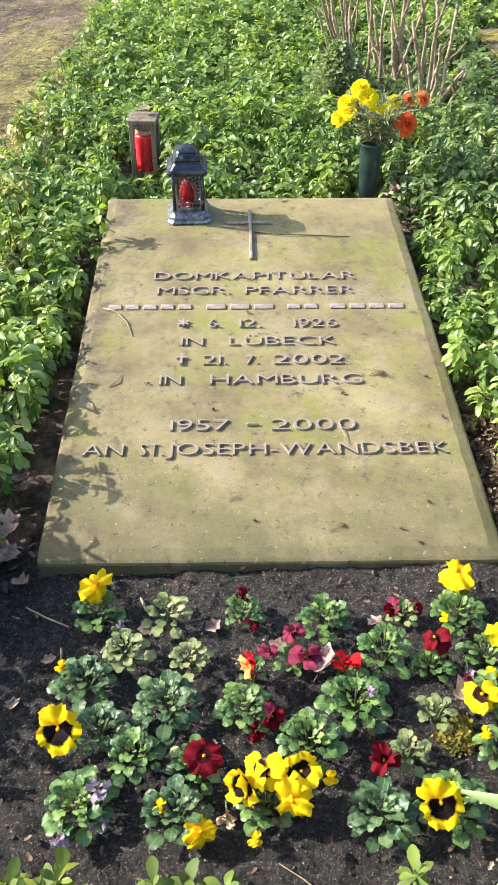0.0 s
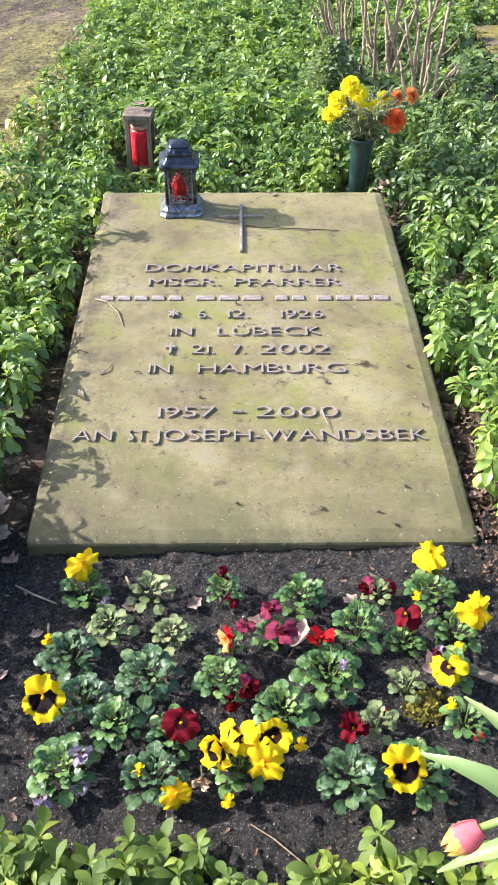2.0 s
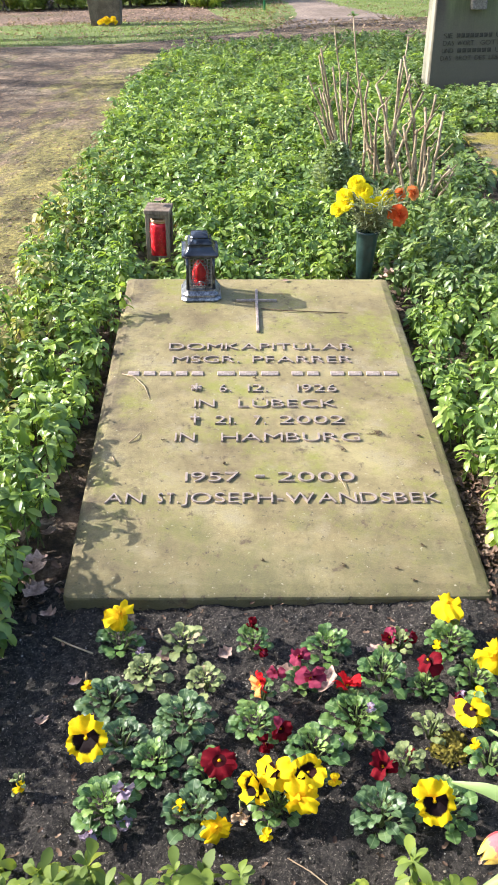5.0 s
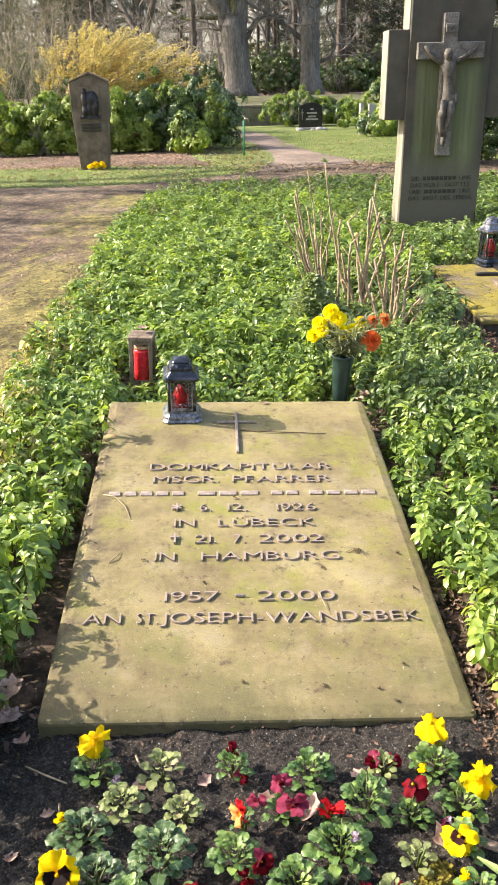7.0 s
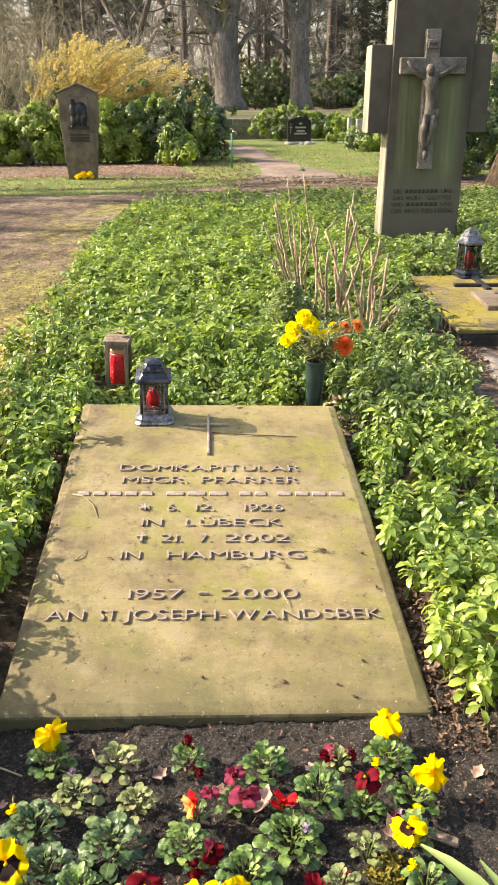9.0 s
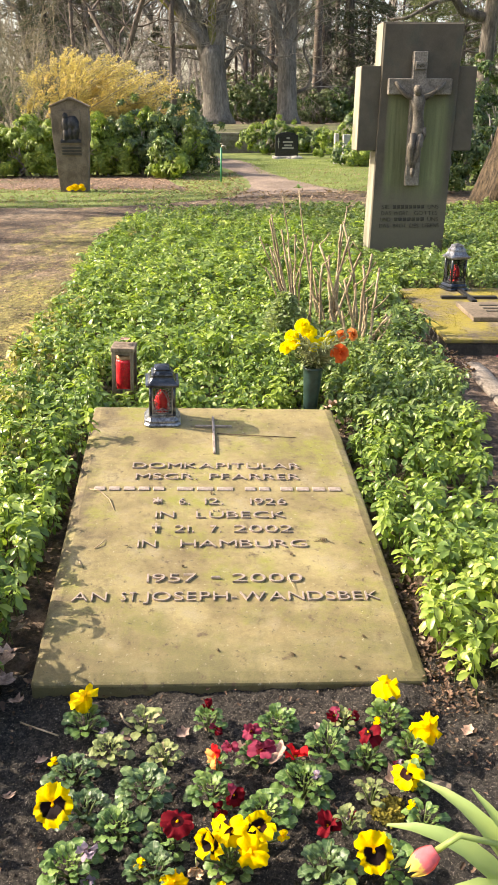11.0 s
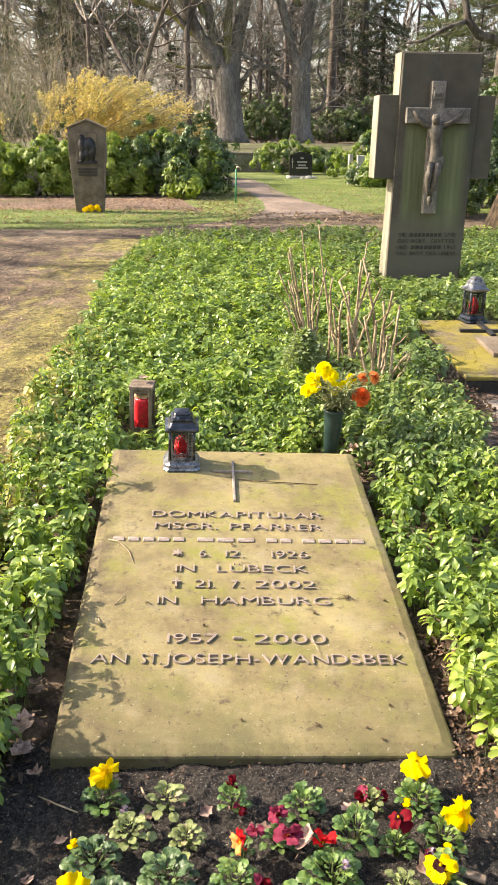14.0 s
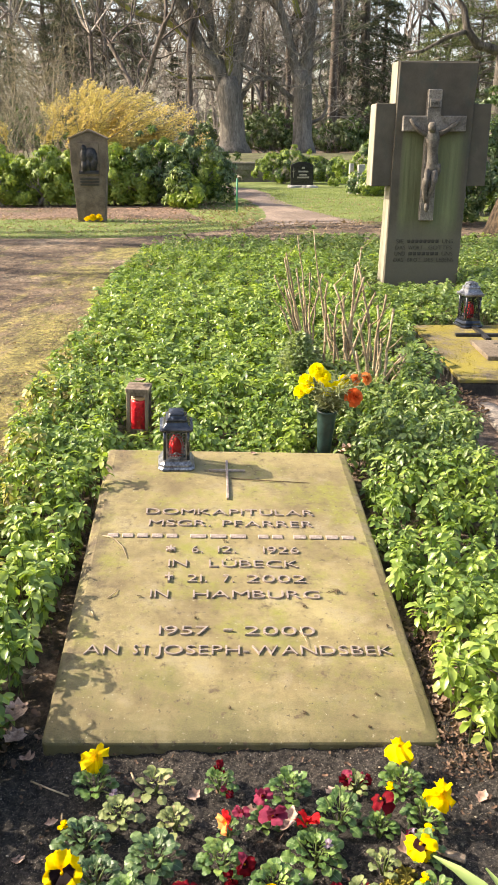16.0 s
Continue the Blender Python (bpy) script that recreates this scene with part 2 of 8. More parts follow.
def petal_mat(name, inner, outer, rough=0.68, radius=0.03):
    """Petals coloured outwards from the flower's centre."""
    m, nt, b = nodes_of(name)
    tc = nt.nodes.new("ShaderNodeTexCoord")
    ln = nt.nodes.new("ShaderNodeVectorMath")
    ln.operation = "LENGTH"
    nt.links.new(tc.outputs["Object"], ln.inputs[0])
    d = step_fac(nt, ln.outputs["Value"], 0.0, radius)
    wob = nt.nodes.new("ShaderNodeMath")
    wob.operation = "MULTIPLY_ADD"
    nt.links.new(noise_fac(nt, 110, 5, 0.75), wob.inputs[0])
    wob.inputs[1].default_value = 0.34
    nt.links.new(d, wob.inputs[2])
    edge = 0.76
    col = ramp(nt, wob.outputs["Value"], [(0.0, inner), (edge - 0.05, inner), (edge + 0.03, outer), (1.0, outer)])
    var = ramp(nt, noise_fac(nt, 70, 3), [(0.3, (0.82, 0.80, 0.78)), (0.7, (1.12, 1.12, 1.12))])
    col = mixed(nt, 1.0, col, var, "MULTIPLY")
    nt.links.new(col, b.inputs["Base Color"])
    b.inputs["Roughness"].default_value = rough
    b.inputs["Specular IOR Level"].default_value = 0.12
    tr = nt.nodes.new("ShaderNodeBsdfTranslucent")
    nt.links.new(col, tr.inputs["Color"])
    mx = nt.nodes.new("ShaderNodeMixShader")
    mx.inputs["Fac"].default_value = 0.3
    nt.links.new(b.outputs["BSDF"], mx.inputs[1])
    nt.links.new(tr.outputs["BSDF"], mx.inputs[2])
    nt.links.new(mx.outputs["Shader"], nt.nodes["Material Output"].inputs["Surface"])
    bumped(nt, b, noise_fac(nt, 120, 2), 0.25, 0.004)
    return m


def glass_mat(name, tint=(1, 1, 1)):
    m, nt, b = nodes_of(name)
    b.inputs["Base Color"].default_value = (*tint, 1)
    b.inputs["Roughness"].default_value = 0.08
    b.inputs["Transmission Weight"].default_value = 1.0
    b.inputs["IOR"].default_value = 1.12
    return m


M_SLAB = slab_mat()
M_BRONZE = surface("bronze_letter", (0.28, 0.225, 0.185), (0.42, 0.345, 0.29), 60, 0.55, 0.3, 0.15, 0.002, 300)
M_CROSSSTONE = streaked_stone("streaked_grey_stone", (0.060, 0.053, 0.040), (0.110, 0.098, 0.073), (0.150, 0.165, 0.082))
M_CRUCIFIX = surface("grey_cast_stone", (0.12, 0.108, 0.09), (0.25, 0.228, 0.195), 9, 0.85, 0, 0.4, 0.006, 90, (0.07, 0.062, 0.05), 6, 0.56, 0.68)
M_FIGURE = surface("dark_weathered_cast", (0.065, 0.055, 0.043), (0.165, 0.148, 0.122), 14, 0.8, 0, 0.4, 0.006, 90)
M_NEARBARK = surface("ridged_brown_bark", (0.038, 0.027, 0.016), (0.175, 0.125, 0.072), 14, 0.95, 0, 1.0, 0.05, 42, (0.09, 0.085, 0.03), 2, 0.58, 0.7, stretch=(1.5, 1.5, 0.45))
M_STELE = surface("brown_shell_limestone", (0.11, 0.085, 0.058), (0.20, 0.158, 0.11), 5, 0.9, 0, 0.4, 0.008, 70, (0.10, 0.08, 0.055), 3, 0.56, 0.7)
M_DARKBRONZE = surface("dark_patinated_bronze", (0.022, 0.022, 0.024), (0.06, 0.058, 0.056), 12, 0.45, 0.6, 0.2, 0.004, 60)
M_SOIL = soil_mat()
M_LITTER = litter_mat()
M_PALELITTER = litter_mat("pale_leaf_litter", (1.25, 1.15, 1.1))
M_PATH = path_mat()
M_PATHMOSSY = path_mat("mossy_gravel_path", True)
M_FARPATH = surface("pale_trodden_gravel", (0.15, 0.112, 0.084), (0.28, 0.215, 0.168), 1.6, 0.95, 0, 0.6, 0.02, 45, (0.16, 0.12, 0.085), 1.1, 0.54, 0.68, stretch=(1, 0.4, 1))
M_CLOD = leaf_mat("soil_crumb", (0.014, 0.012, 0.010), (0.085, 0.072, 0.060), (0.40, 0.35, 0.29), 0.95, 0.0, 9)
M_LAWN = surface("mown_grass_ground", (0.095, 0.135, 0.028), (0.19, 0.235, 0.058), 1.3, 0.95, 0, 0.8, 0.03, 30, (0.19, 0.165, 0.08), 2.6, 0.56, 0.7)
M_BANK = surface("mossy_bank", (0.065, 0.07, 0.028), (0.135, 0.145, 0.055), 1.4, 0.95, 0, 0.8, 0.03, 20, (0.13, 0.10, 0.07), 1.2, 0.52, 0.66)
M_BLADE = leaf_mat("grass_blade", (0.11, 0.165, 0.03), (0.23, 0.29, 0.07), rough=0.5, passing=0.35, patch=0.6)
M_PACHY = leaf_mat("spurge_leaf", (0.088, 0.165, 0.043), (0.275, 0.385, 0.108), (0.49, 0.56, 0.20), 0.33, 0.34, 1.6)
# Darker copy of the spurge leaf, with shade put into its colour.
M_PACHY_SHADED = leaf_mat("shaded_spurge_leaf", (0.090, 0.158, 0.054), (0.225, 0.305, 0.105), (0.37, 0.425, 0.17), 0.38, 0.30, 1.6)
M_PACHY_YOUNG = leaf_mat("young_spurge_leaf", (0.20, 0.305, 0.056), (0.36, 0.465, 0.115), (0.52, 0.57, 0.21), 0.34, 0.38, 1.6)
M_YELLOWED = leaf_mat("yellowed_spurge_leaf", (0.20, 0.21, 0.06), (0.42, 0.41, 0.14), (0.52, 0.40, 0.22), 0.5, 0.34, 1.6)
M_EDGING = leaf_mat("pale_spurge_leaf", (0.075, 0.125, 0.018), (0.175, 0.245, 0.034), (0.29, 0.345, 0.050), 0.62, 0.30, 2.5)
M_EDGINGYOUNG = leaf_mat("fresh_spurge_tip", (0.21, 0.27, 0.030), (0.33, 0.39, 0.060), (0.43, 0.45, 0.10), 0.55, 0.3, 2.5)
M_STEM = surface("green_stem", (0.06, 0.09, 0.02), (0.13, 0.17, 0.05), 20, 0.6, 0, 0.1, 0.002, 80)
M_TWIG = surface("pale_dry_twig", (0.19, 0.135, 0.078), (0.46, 0.36, 0.23), 9, 0.8, 0, 0.4, 0.003, 90)
M_BARK = surface("grey_oak_bark", (0.06, 0.053, 0.043), (0.19, 0.168, 0.138), 3, 0.95, 0, 1.0, 0.05, 14, (0.13, 0.135, 0.04), 0.7, 0.56, 0.7, stretch=(2.4, 2.4, 0.55))
M_OAK = surface("smooth_grey_oak_bark", (0.125, 0.114, 0.098), (0.24, 0.22, 0.188), 1.3, 0.95, 0, 1.0, 0.05, 9, (0.075, 0.07, 0.055), 0.9, 0.56, 0.70, stretch=(1.7, 1.7, 0.5))
M_DARKTRUNK = surface("dark_brown_bark", (0.07, 0.056, 0.045), (0.15, 0.122, 0.10), 2, 0.95, 0, 0.6, 0.03, 12, stretch=(2, 2, 0.5))
M_MOSSBARK = surface("mossy_bark", (0.09, 0.085, 0.06), (0.19, 0.175, 0.13), 1.6, 0.95, 0, 1.0, 0.05, 9, (0.23, 0.24, 0.05), 0.8, 0.40, 0.56)
M_OLIVETWIG = surface("pale_olive_twig", (0.17, 0.15, 0.10), (0.33, 0.29, 0.20), 2, 0.9, 0, 0.2, 0.01, 20)
M_BRANCH = surface("bare_branch", (0.17, 0.155, 0.125), (0.34, 0.31, 0.26), 2, 0.9, 0, 0.2, 0.01, 20, (0.17, 0.17, 0.04), 0.5, 0.58, 0.68)
# Paler than the near branches: distance haze is put into the colour.
M_FARBRANCH = surface("hazy_bare_branch", (0.26, 0.235, 0.205), (0.43, 0.39, 0.345), 0.4, 0.95, 0, 0, 0.01, 8)
M_RHODO = leaf_mat("rhododendron_leaf", (0.05, 0.095, 0.035), (0.13, 0.195, 0.07), (0.24, 0.30, 0.13), 0.27, 0.14, 0.8)
M_RHODO_LIGHT = leaf_mat("light_rhododendron_leaf", (0.13, 0.21, 0.035), (0.30, 0.39, 0.08), (0.44, 0.50, 0.15), 0.42, 0.36, 0.8)
M_HAZEL = leaf_mat("witch_hazel_blossom", (0.55, 0.43, 0.20), (0.70, 0.58, 0.33), (0.78, 0.70, 0.47), 0.7, 0.35, 0.7)
M_CONIFER = leaf_mat("conifer_needles", (0.055, 0.075, 0.055), (0.125, 0.150, 0.105), (0.19, 0.21, 0.15), 0.7, 0.2, 0.3)
M_PINE = leaf_mat("sunlit_pine_needles", (0.10, 0.125, 0.07), (0.21, 0.24, 0.125), (0.29, 0.31, 0.18), 0.7, 0.25, 0.3)
# Haze over the distant pines is mixed into these greyer needle colours.
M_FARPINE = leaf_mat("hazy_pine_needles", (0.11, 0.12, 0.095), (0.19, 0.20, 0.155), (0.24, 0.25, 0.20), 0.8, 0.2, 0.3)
M_THICKET = leaf_mat("brown_winter_thicket", (0.15, 0.125, 0.10), (0.25, 0.21, 0.175), (0.32, 0.28, 0.24), 0.8, 0.15, 0.3)
M_HEDGE = leaf_mat("dark_evergreen_leaf", (0.085, 0.125, 0.06), (0.19, 0.24, 0.12), (0.29, 0.33, 0.18), 0.38, 0.22, 0.4)
M_DWARF = leaf_mat("dwarf_conifer_needles", (0.20, 0.26, 0.15), (0.40, 0.47, 0.29), (0.52, 0.57, 0.39), 0.5, 0.45, 6)
M_PANSYLEAF = leaf_mat("pansy_leaf", (0.048, 0.112, 0.034), (0.140, 0.245, 0.066), (0.26, 0.38, 0.11), 0.42, 0.16, 30, True)
M_PANSYYOUNG = leaf_mat("young_pansy_leaf", (0.095, 0.180, 0.042), (0.215, 0.330, 0.085), (0.32, 0.43, 0.13), 0.45, 0.2, 30, True)
M_PANSYPALE = leaf_mat("pale_pansy_leaf", (0.13, 0.17, 0.065), (0.29, 0.34, 0.14), (0.38, 0.31, 0.21), 0.6, 0.2, 30, True)
M_PANSYBLUE = leaf_mat("bluish_pansy_leaf", (0.042, 0.092, 0.040), (0.110, 0.185, 0.072), (0.20, 0.29, 0.115), 0.44, 0.14, 30, True)
M_YELLOW = petal_mat("yellow_petal", (0.82, 0.48, 0.003), (0.87, 0.62, 0.004), radius=0.02)
M_BRIGHTYELLOW = petal_mat("bright_yellow_petal", (0.92, 0.72, 0.004), (0.94, 0.80, 0.008), radius=0.02)
M_YELLOWFACE = petal_mat("blotched_yellow_petal", (0.007, 0.002, 0.003), (0.87, 0.62, 0.004), radius=0.036)
M_YELLOWTOUCH = petal_mat("dark_eyed_yellow_petal", (0.03, 0.008, 0.006), (0.88, 0.66, 0.006), radius=0.026)
M_DARKRED = petal_mat("dark_red_petal", (0.035, 0.002, 0.004), (0.165, 0.005, 0.012), radius=0.022)
M_RED = petal_mat("bright_red_petal", (0.30, 0.01, 0.012), (0.56, 0.015, 0.02), radius=0.02)
M_MAGENTA = petal_mat("magenta_petal", (0.14, 0.006, 0.016), (0.25, 0.035, 0.075), radius=0.02)
M_REDORANGE = petal_mat("red_orange_petal", (0.78, 0.07, 0.02), (0.84, 0.17, 0.04), radius=0.02)
M_ORANGE = petal_mat("orange_petal", (0.80, 0.16, 0.03), (0.90, 0.38, 0.12), radius=0.02)
M_PURPLE = petal_mat("faded_purple_petal", (0.14, 0.08, 0.12), (0.36, 0.29, 0.36), radius=0.02)
M_DRYPETAL = surface("dried_petal", (0.40, 0.25, 0.13), (0.60, 0.42, 0.26), 60, 0.8, 0, 0.3, 0.003, 200)
M_DRYLEAF = surface("dead_leaf", (0.20, 0.12, 0.085), (0.46, 0.32, 0.25), 30, 0.75, 0, 0.4, 0.004, 140)
M_PEWTER = surface("blackened_pewter", (0.020, 0.023, 0.028), (0.095, 0.105, 0.120), 25, 0.24, 0.8, 0.3, 0.002, 120, (0.30, 0.31, 0.32), 40, 0.58, 0.68)
# Pale grey pewter; on the lantern foot it stands in for reflected sky.
M_SKYPALEPEWTER = surface("sky_pale_grey_pewter", (0.11, 0.115, 0.13), (0.32, 0.33, 0.35), 40, 0.34, 0.7, 0.4, 0.002, 160, (0.05, 0.052, 0.058), 30, 0.54, 0.66)
M_LANTERNWOOD = surface("brown_lantern_wood", (0.12, 0.088, 0.06), (0.27, 0.205, 0.145), 6, 0.75, 0, 0.4, 0.003, 70, stretch=(6, 6, 1))
M_CANDLERED = surface("red_candle_plastic", (0.62, 0.02, 0.03), (0.78, 0.04, 0.045), 12, 0.3, 0, 0.05, 0.002, 50)
M_CANDLEPALE = surface("pale_wax_rim", (0.45, 0.25, 0.13), (0.6, 0.38, 0.22), 20, 0.5, 0, 0.05, 0.002, 50)
M_GLASS = glass_mat("lantern_glass")
M_SMOKED = glass_mat("smoked_lantern_glass", (0.62, 0.66, 0.62))
M_VASE = surface("dark_green_vase_plastic", (0.012, 0.032, 0.028), (0.022, 0.050, 0.045), 10, 0.42, 0, 0.1, 0.002, 60)
M_MOSS = surface("yellow_moss", (0.17, 0.15, 0.02), (0.31, 0.26, 0.035), 40, 0.95, 0, 1.0, 0.01, 160)
M_MOSSSLAB = surface("mossy_grave_slab", (0.10, 0.078, 0.05), (0.20, 0.16, 0.10), 6, 0.9, 0, 0.5, 0.006, 90, (0.25, 0.208, 0.028), 4.5, 0.415, 0.58)
# Dirt, with the shade on the slab's sides painted into the near-black.
M_SHADEDSTONE = surface("shaded_dirty_stone", (0.018, 0.016, 0.012), (0.06, 0.052, 0.04), 9, 0.85, 0, 0.5, 0.006, 90)
M_PAVE = surface("dark_paving_stone", (0.11, 0.107, 0.103), (0.22, 0.213, 0.203), 7, 0.8, 0, 0.4, 0.006, 120)
M_KERB = surface("grey_brown_edging_stone", (0.13, 0.112, 0.092), (0.25, 0.217, 0.182), 12, 0.9, 0, 0.5, 0.006, 90)
M_BLACKSTONE = surface("polished_black_granite", (0.012, 0.012, 0.014), (0.03, 0.03, 0.033), 60, 0.15, 0, 0.0, 0.002, 200)
M_GREYSTONE = surface("grey_headstone", (0.26, 0.25, 0.23), (0.42, 0.41, 0.38), 6, 0.85, 0, 0.3, 0.005, 80)
M_PEBBLE = surface("dull_pebble", (0.20, 0.185, 0.16), (0.46, 0.43, 0.385), 40, 0.85, 0, 0.2, 0.002, 120)
M_WALL = surface("weathered_wall_stone", (0.12, 0.11, 0.085), (0.25, 0.23, 0.19), 2.5, 0.9, 0, 0.6, 0.02, 30, (0.10, 0.11, 0.04), 1.2, 0.55, 0.7)
M_GREENPAINT = surface("green_painted_pipe", (0.03, 0.19, 0.09), (0.05, 0.27, 0.13), 9, 0.45, 0, 0.1, 0.002, 60)
M_BRASS = surface("dull_brass", (0.30, 0.27, 0.20), (0.45, 0.41, 0.32), 20, 0.4, 0.8, 0.1, 0.002, 60)
M_TEXTSTONE = surface("dark_cut_letter", (0.035, 0.033, 0.024), (0.065, 0.060, 0.044), 30, 0.9, 0, 0.1, 0.002, 90)
M_GOLD = surface("pale_gilt_letter", (0.24, 0.225, 0.19), (0.36, 0.34, 0.29), 30, 0.5, 0, 0.1, 0.002, 90)
M_TULIPPINK = petal_mat("pink_tulip_petal", (0.80, 0.20, 0.22), (0.84, 0.66, 0.14), radius=0.066)
M_TULIPLEAF = leaf_mat("tulip_leaf", (0.22, 0.32, 0.10), (0.36, 0.46, 0.18), (0.42, 0.50, 0.22), 0.42, 0.34, 6)
M_FEATHER = leaf_mat("grey_green_foliage", (0.22, 0.25, 0.16), (0.42, 0.45, 0.33), (0.52, 0.54, 0.42), 0.6, 0.3, 9)

# ==== mesh helpers ====
rng = np.random.default_rng(7)


class Soup:
    """Gathers vertices, faces and material slots for one mesh."""

    def __init__(self):
        self.v, self.f, self.s = [], [], []

    def add(self, verts, faces, slot=0):
        o = len(self.v)
        self.v.extend(tuple(map(float, p)) for p in verts)
        self.f.extend(tuple(i + o for i in f) for f in faces)
        self.s.extend([slot] * len(faces))
        return self

    def box(self, x0, x1, y0, y1, z0, z1, slot=0):
        return self.add([(x0, y0, z0), (x1, y0, z0), (x1, y1, z0), (x0, y1, z0), (x0, y0, z1), (x1, y0, z1), (x1, y1, z1), (x0, y1, z1)],
                        [(3, 2, 1, 0), (4, 5, 6, 7), (0, 1, 5, 4), (1, 2, 6, 5), (2, 3, 7, 6), (3, 0, 4, 7)], slot)

    def rings(self, rings, slot=0, caps=True):
        """Skin a stack of rings of equal length."""
        n = len(rings[0])
        verts = [p for r in rings for p in r]
        faces = []
        for k in range(len(rings) - 1):
            for i in range(n):
                j = (i + 1) % n
                faces.append((k * n + i, k * n + j, (k + 1) * n + j, (k + 1) * n + i))
        if caps:
            faces.append(tuple(range(n - 1, -1, -1)))
            faces.append(tuple((len(rings) - 1) * n + i for i in range(n)))
        return self.add(verts, faces, slot)

    def tube(self, pts, radii, sides=6, slot=0):
        pts = [Vector(p) for p in pts]
        rings = []
        for i, p in enumerate(pts):
            d = (pts[min(i + 1, len(pts) - 1)] - pts[max(i - 1, 0)]).normalized()
            u = d.cross(Vector((0.31, 0.2, 0.93)))
            if u.length < 0.1:
                u = d.cross(Vector((1, 0, 0)))
            u.normalize()
            w = d.cross(u)
            rings.append([p + (u * math.cos(a) + w * math.sin(a)) * radii[i] for a in [2 * math.pi * k / sides for k in range(sides)]])
        return self.rings(rings, slot)

    def mesh(self, name, mats, smooth=True):
        me = bpy.data.meshes.new(name)
        me.from_pydata(self.v, [], self.f)
        for m in mats if isinstance(mats, (list, tuple)) else [mats]:
            me.materials.append(m)
        me.polygons.foreach_set("material_index", self.s)
        me.polygons.foreach_set("use_smooth", [smooth] * len(self.f))
        me.update()
        return me


def bevelled(me, width, segments=2, angle=30):
    bm = bmesh.new()
    bm.from_mesh(me)
    edges = [e for e in bm.edges if len(e.link_faces) == 2 and e.calc_face_angle(0) > radians(angle)]
    bmesh.ops.bevel(bm, geom=edges, offset=width, segments=segments, affect="EDGES", profile=0.6)
    bm.to_mesh(me)
    bm.free()
    return me


def thing(name, m, label, category, group="", kind=""):
    ob = new(name)
    ob.empty_display_size = 0.05
    ob.matrix_world = m
    return tagged(ob, label, category, group, kind)


def part(name, me, parent=None, label="", m=None):
    ob = new(name, me)
    if parent is not None:
        ob.parent = parent
    if m is not None:
        ob.matrix_local = m
    return tagged(ob, label) if label else ob


def solid(name, me, label, category, group="", kind="", m=None):
    ob = new(name, me)
    if m is not None:
        ob.matrix_world = m
    return tagged(ob, label, category, group, kind)


def triangles(name, verts, tris, mats, slots=None, smooth=True):
    """A mesh from arrays, quickly."""
    me = bpy.data.meshes.new(name)
    me.vertices.add(len(verts))
    me.vertices.foreach_set("co", np.ascontiguousarray(verts, dtype=np.float32).ravel())
    n = len(tris)
    me.loops.add(3 * n)
    me.loops.foreach_set("vertex_index", np.ascontiguousarray(tris, dtype=np.int32).ravel())
    me.polygons.add(n)
    me.polygons.foreach_set("loop_start", np.arange(0, 3 * n, 3, dtype=np.int32))
    for m in mats:
        me.materials.append(m)
    if slots is not None:
        me.polygons.foreach_set("material_index", np.ascontiguousarray(slots, dtype=np.int32))
    me.polygons.foreach_set("use_smooth", np.full(n, smooth))
    me.update(calc_edges=True)
    return me


def frames_of(yaw, pitch, roll):
    """Rotation matrices: x along the leaf, turned by yaw, lifted by pitch, rolled about its length."""
    cy, sy, cp, sp, cr, sr = np.cos(yaw), np.sin(yaw), np.cos(pitch), np.sin(pitch), np.cos(roll), np.sin(roll)
    x = np.stack([cy * cp, sy * cp, sp], -1)
    y0 = np.stack([-sy, cy, np.zeros_like(sy)], -1)
    z0 = np.cross(x, y0)
    y = y0 * cr[:, None] + z0 * sr[:, None]
    z = np.cross(x, y)
    return np.stack([x, y, z], -1)


def spread(tv, tf, rot, pos, size):
    """Copies of a template leaf at many frames: vertices and triangles."""
    v = np.einsum("nij,kj->nki", rot, tv) * size[:, None, None] + pos[:, None, :]
    f = tf[None] + (np.arange(len(pos)) * len(tv))[:, None, None]
    return v.reshape(-1, 3), f.reshape(-1, 3)


def leaf_shape(widths, sag=0.25, fold=0.12):
    """A unit leaf along x: half widths at even steps, folded along its rib and arched."""
    n = len(widths)
    v, f = [], []
    for i, w in enumerate(widths):
        x = i / (n - 1)
        z = 0.35 * sag * math.sin(math.pi * x * 0.8) - sag * x * x
        v += [(x, -w, z + fold * w), (x, 0, z), (x, w, z + fold * w)]
    for i in range(n - 1):
        a, b = 3 * i, 3 * i + 3
        for k in (0, 1):
            f += [(a + k, b + k, b + k + 1), (a + k, b + k + 1, a + k + 1)]
    return np.array(v), np.array(f)


LEAF_FINE = (np.array([(0, 0, 0), (0.36, -0.145, 0.10), (0.64, -0.245, 0.06), (0.90, -0.155, -0.13), (1.0, 0, -0.27), (0.90, 0.155, -0.13), (0.64, 0.245, 0.06), (0.36, 0.145, 0.10), (0.58, 0, 0.0)]),
             np.array([(i, i + 1, 8) for i in range(7)] + [(7, 0, 8)]))


def outlined_leaf(stations, sag, fold):
    """A unit leaf along x from (x, half width) stations, to give its edge teeth or scallops."""
    v, f = [], []
    for x, w in stations:
        z = 0.3 * sag * math.sin(math.pi * x * 0.8) - sag * x * x
        v += [(x, -w, z + fold * w), (x, 0, z), (x, w, z + fold * w)]
    for i in range(len(stations) - 1):
        a, b = 3 * i, 3 * i + 3
        for k in (0, 1):
            f += [(a + k, b + k, b + k + 1), (a + k, b + k + 1, a + k + 1)]
    return np.array(v), np.array(f)


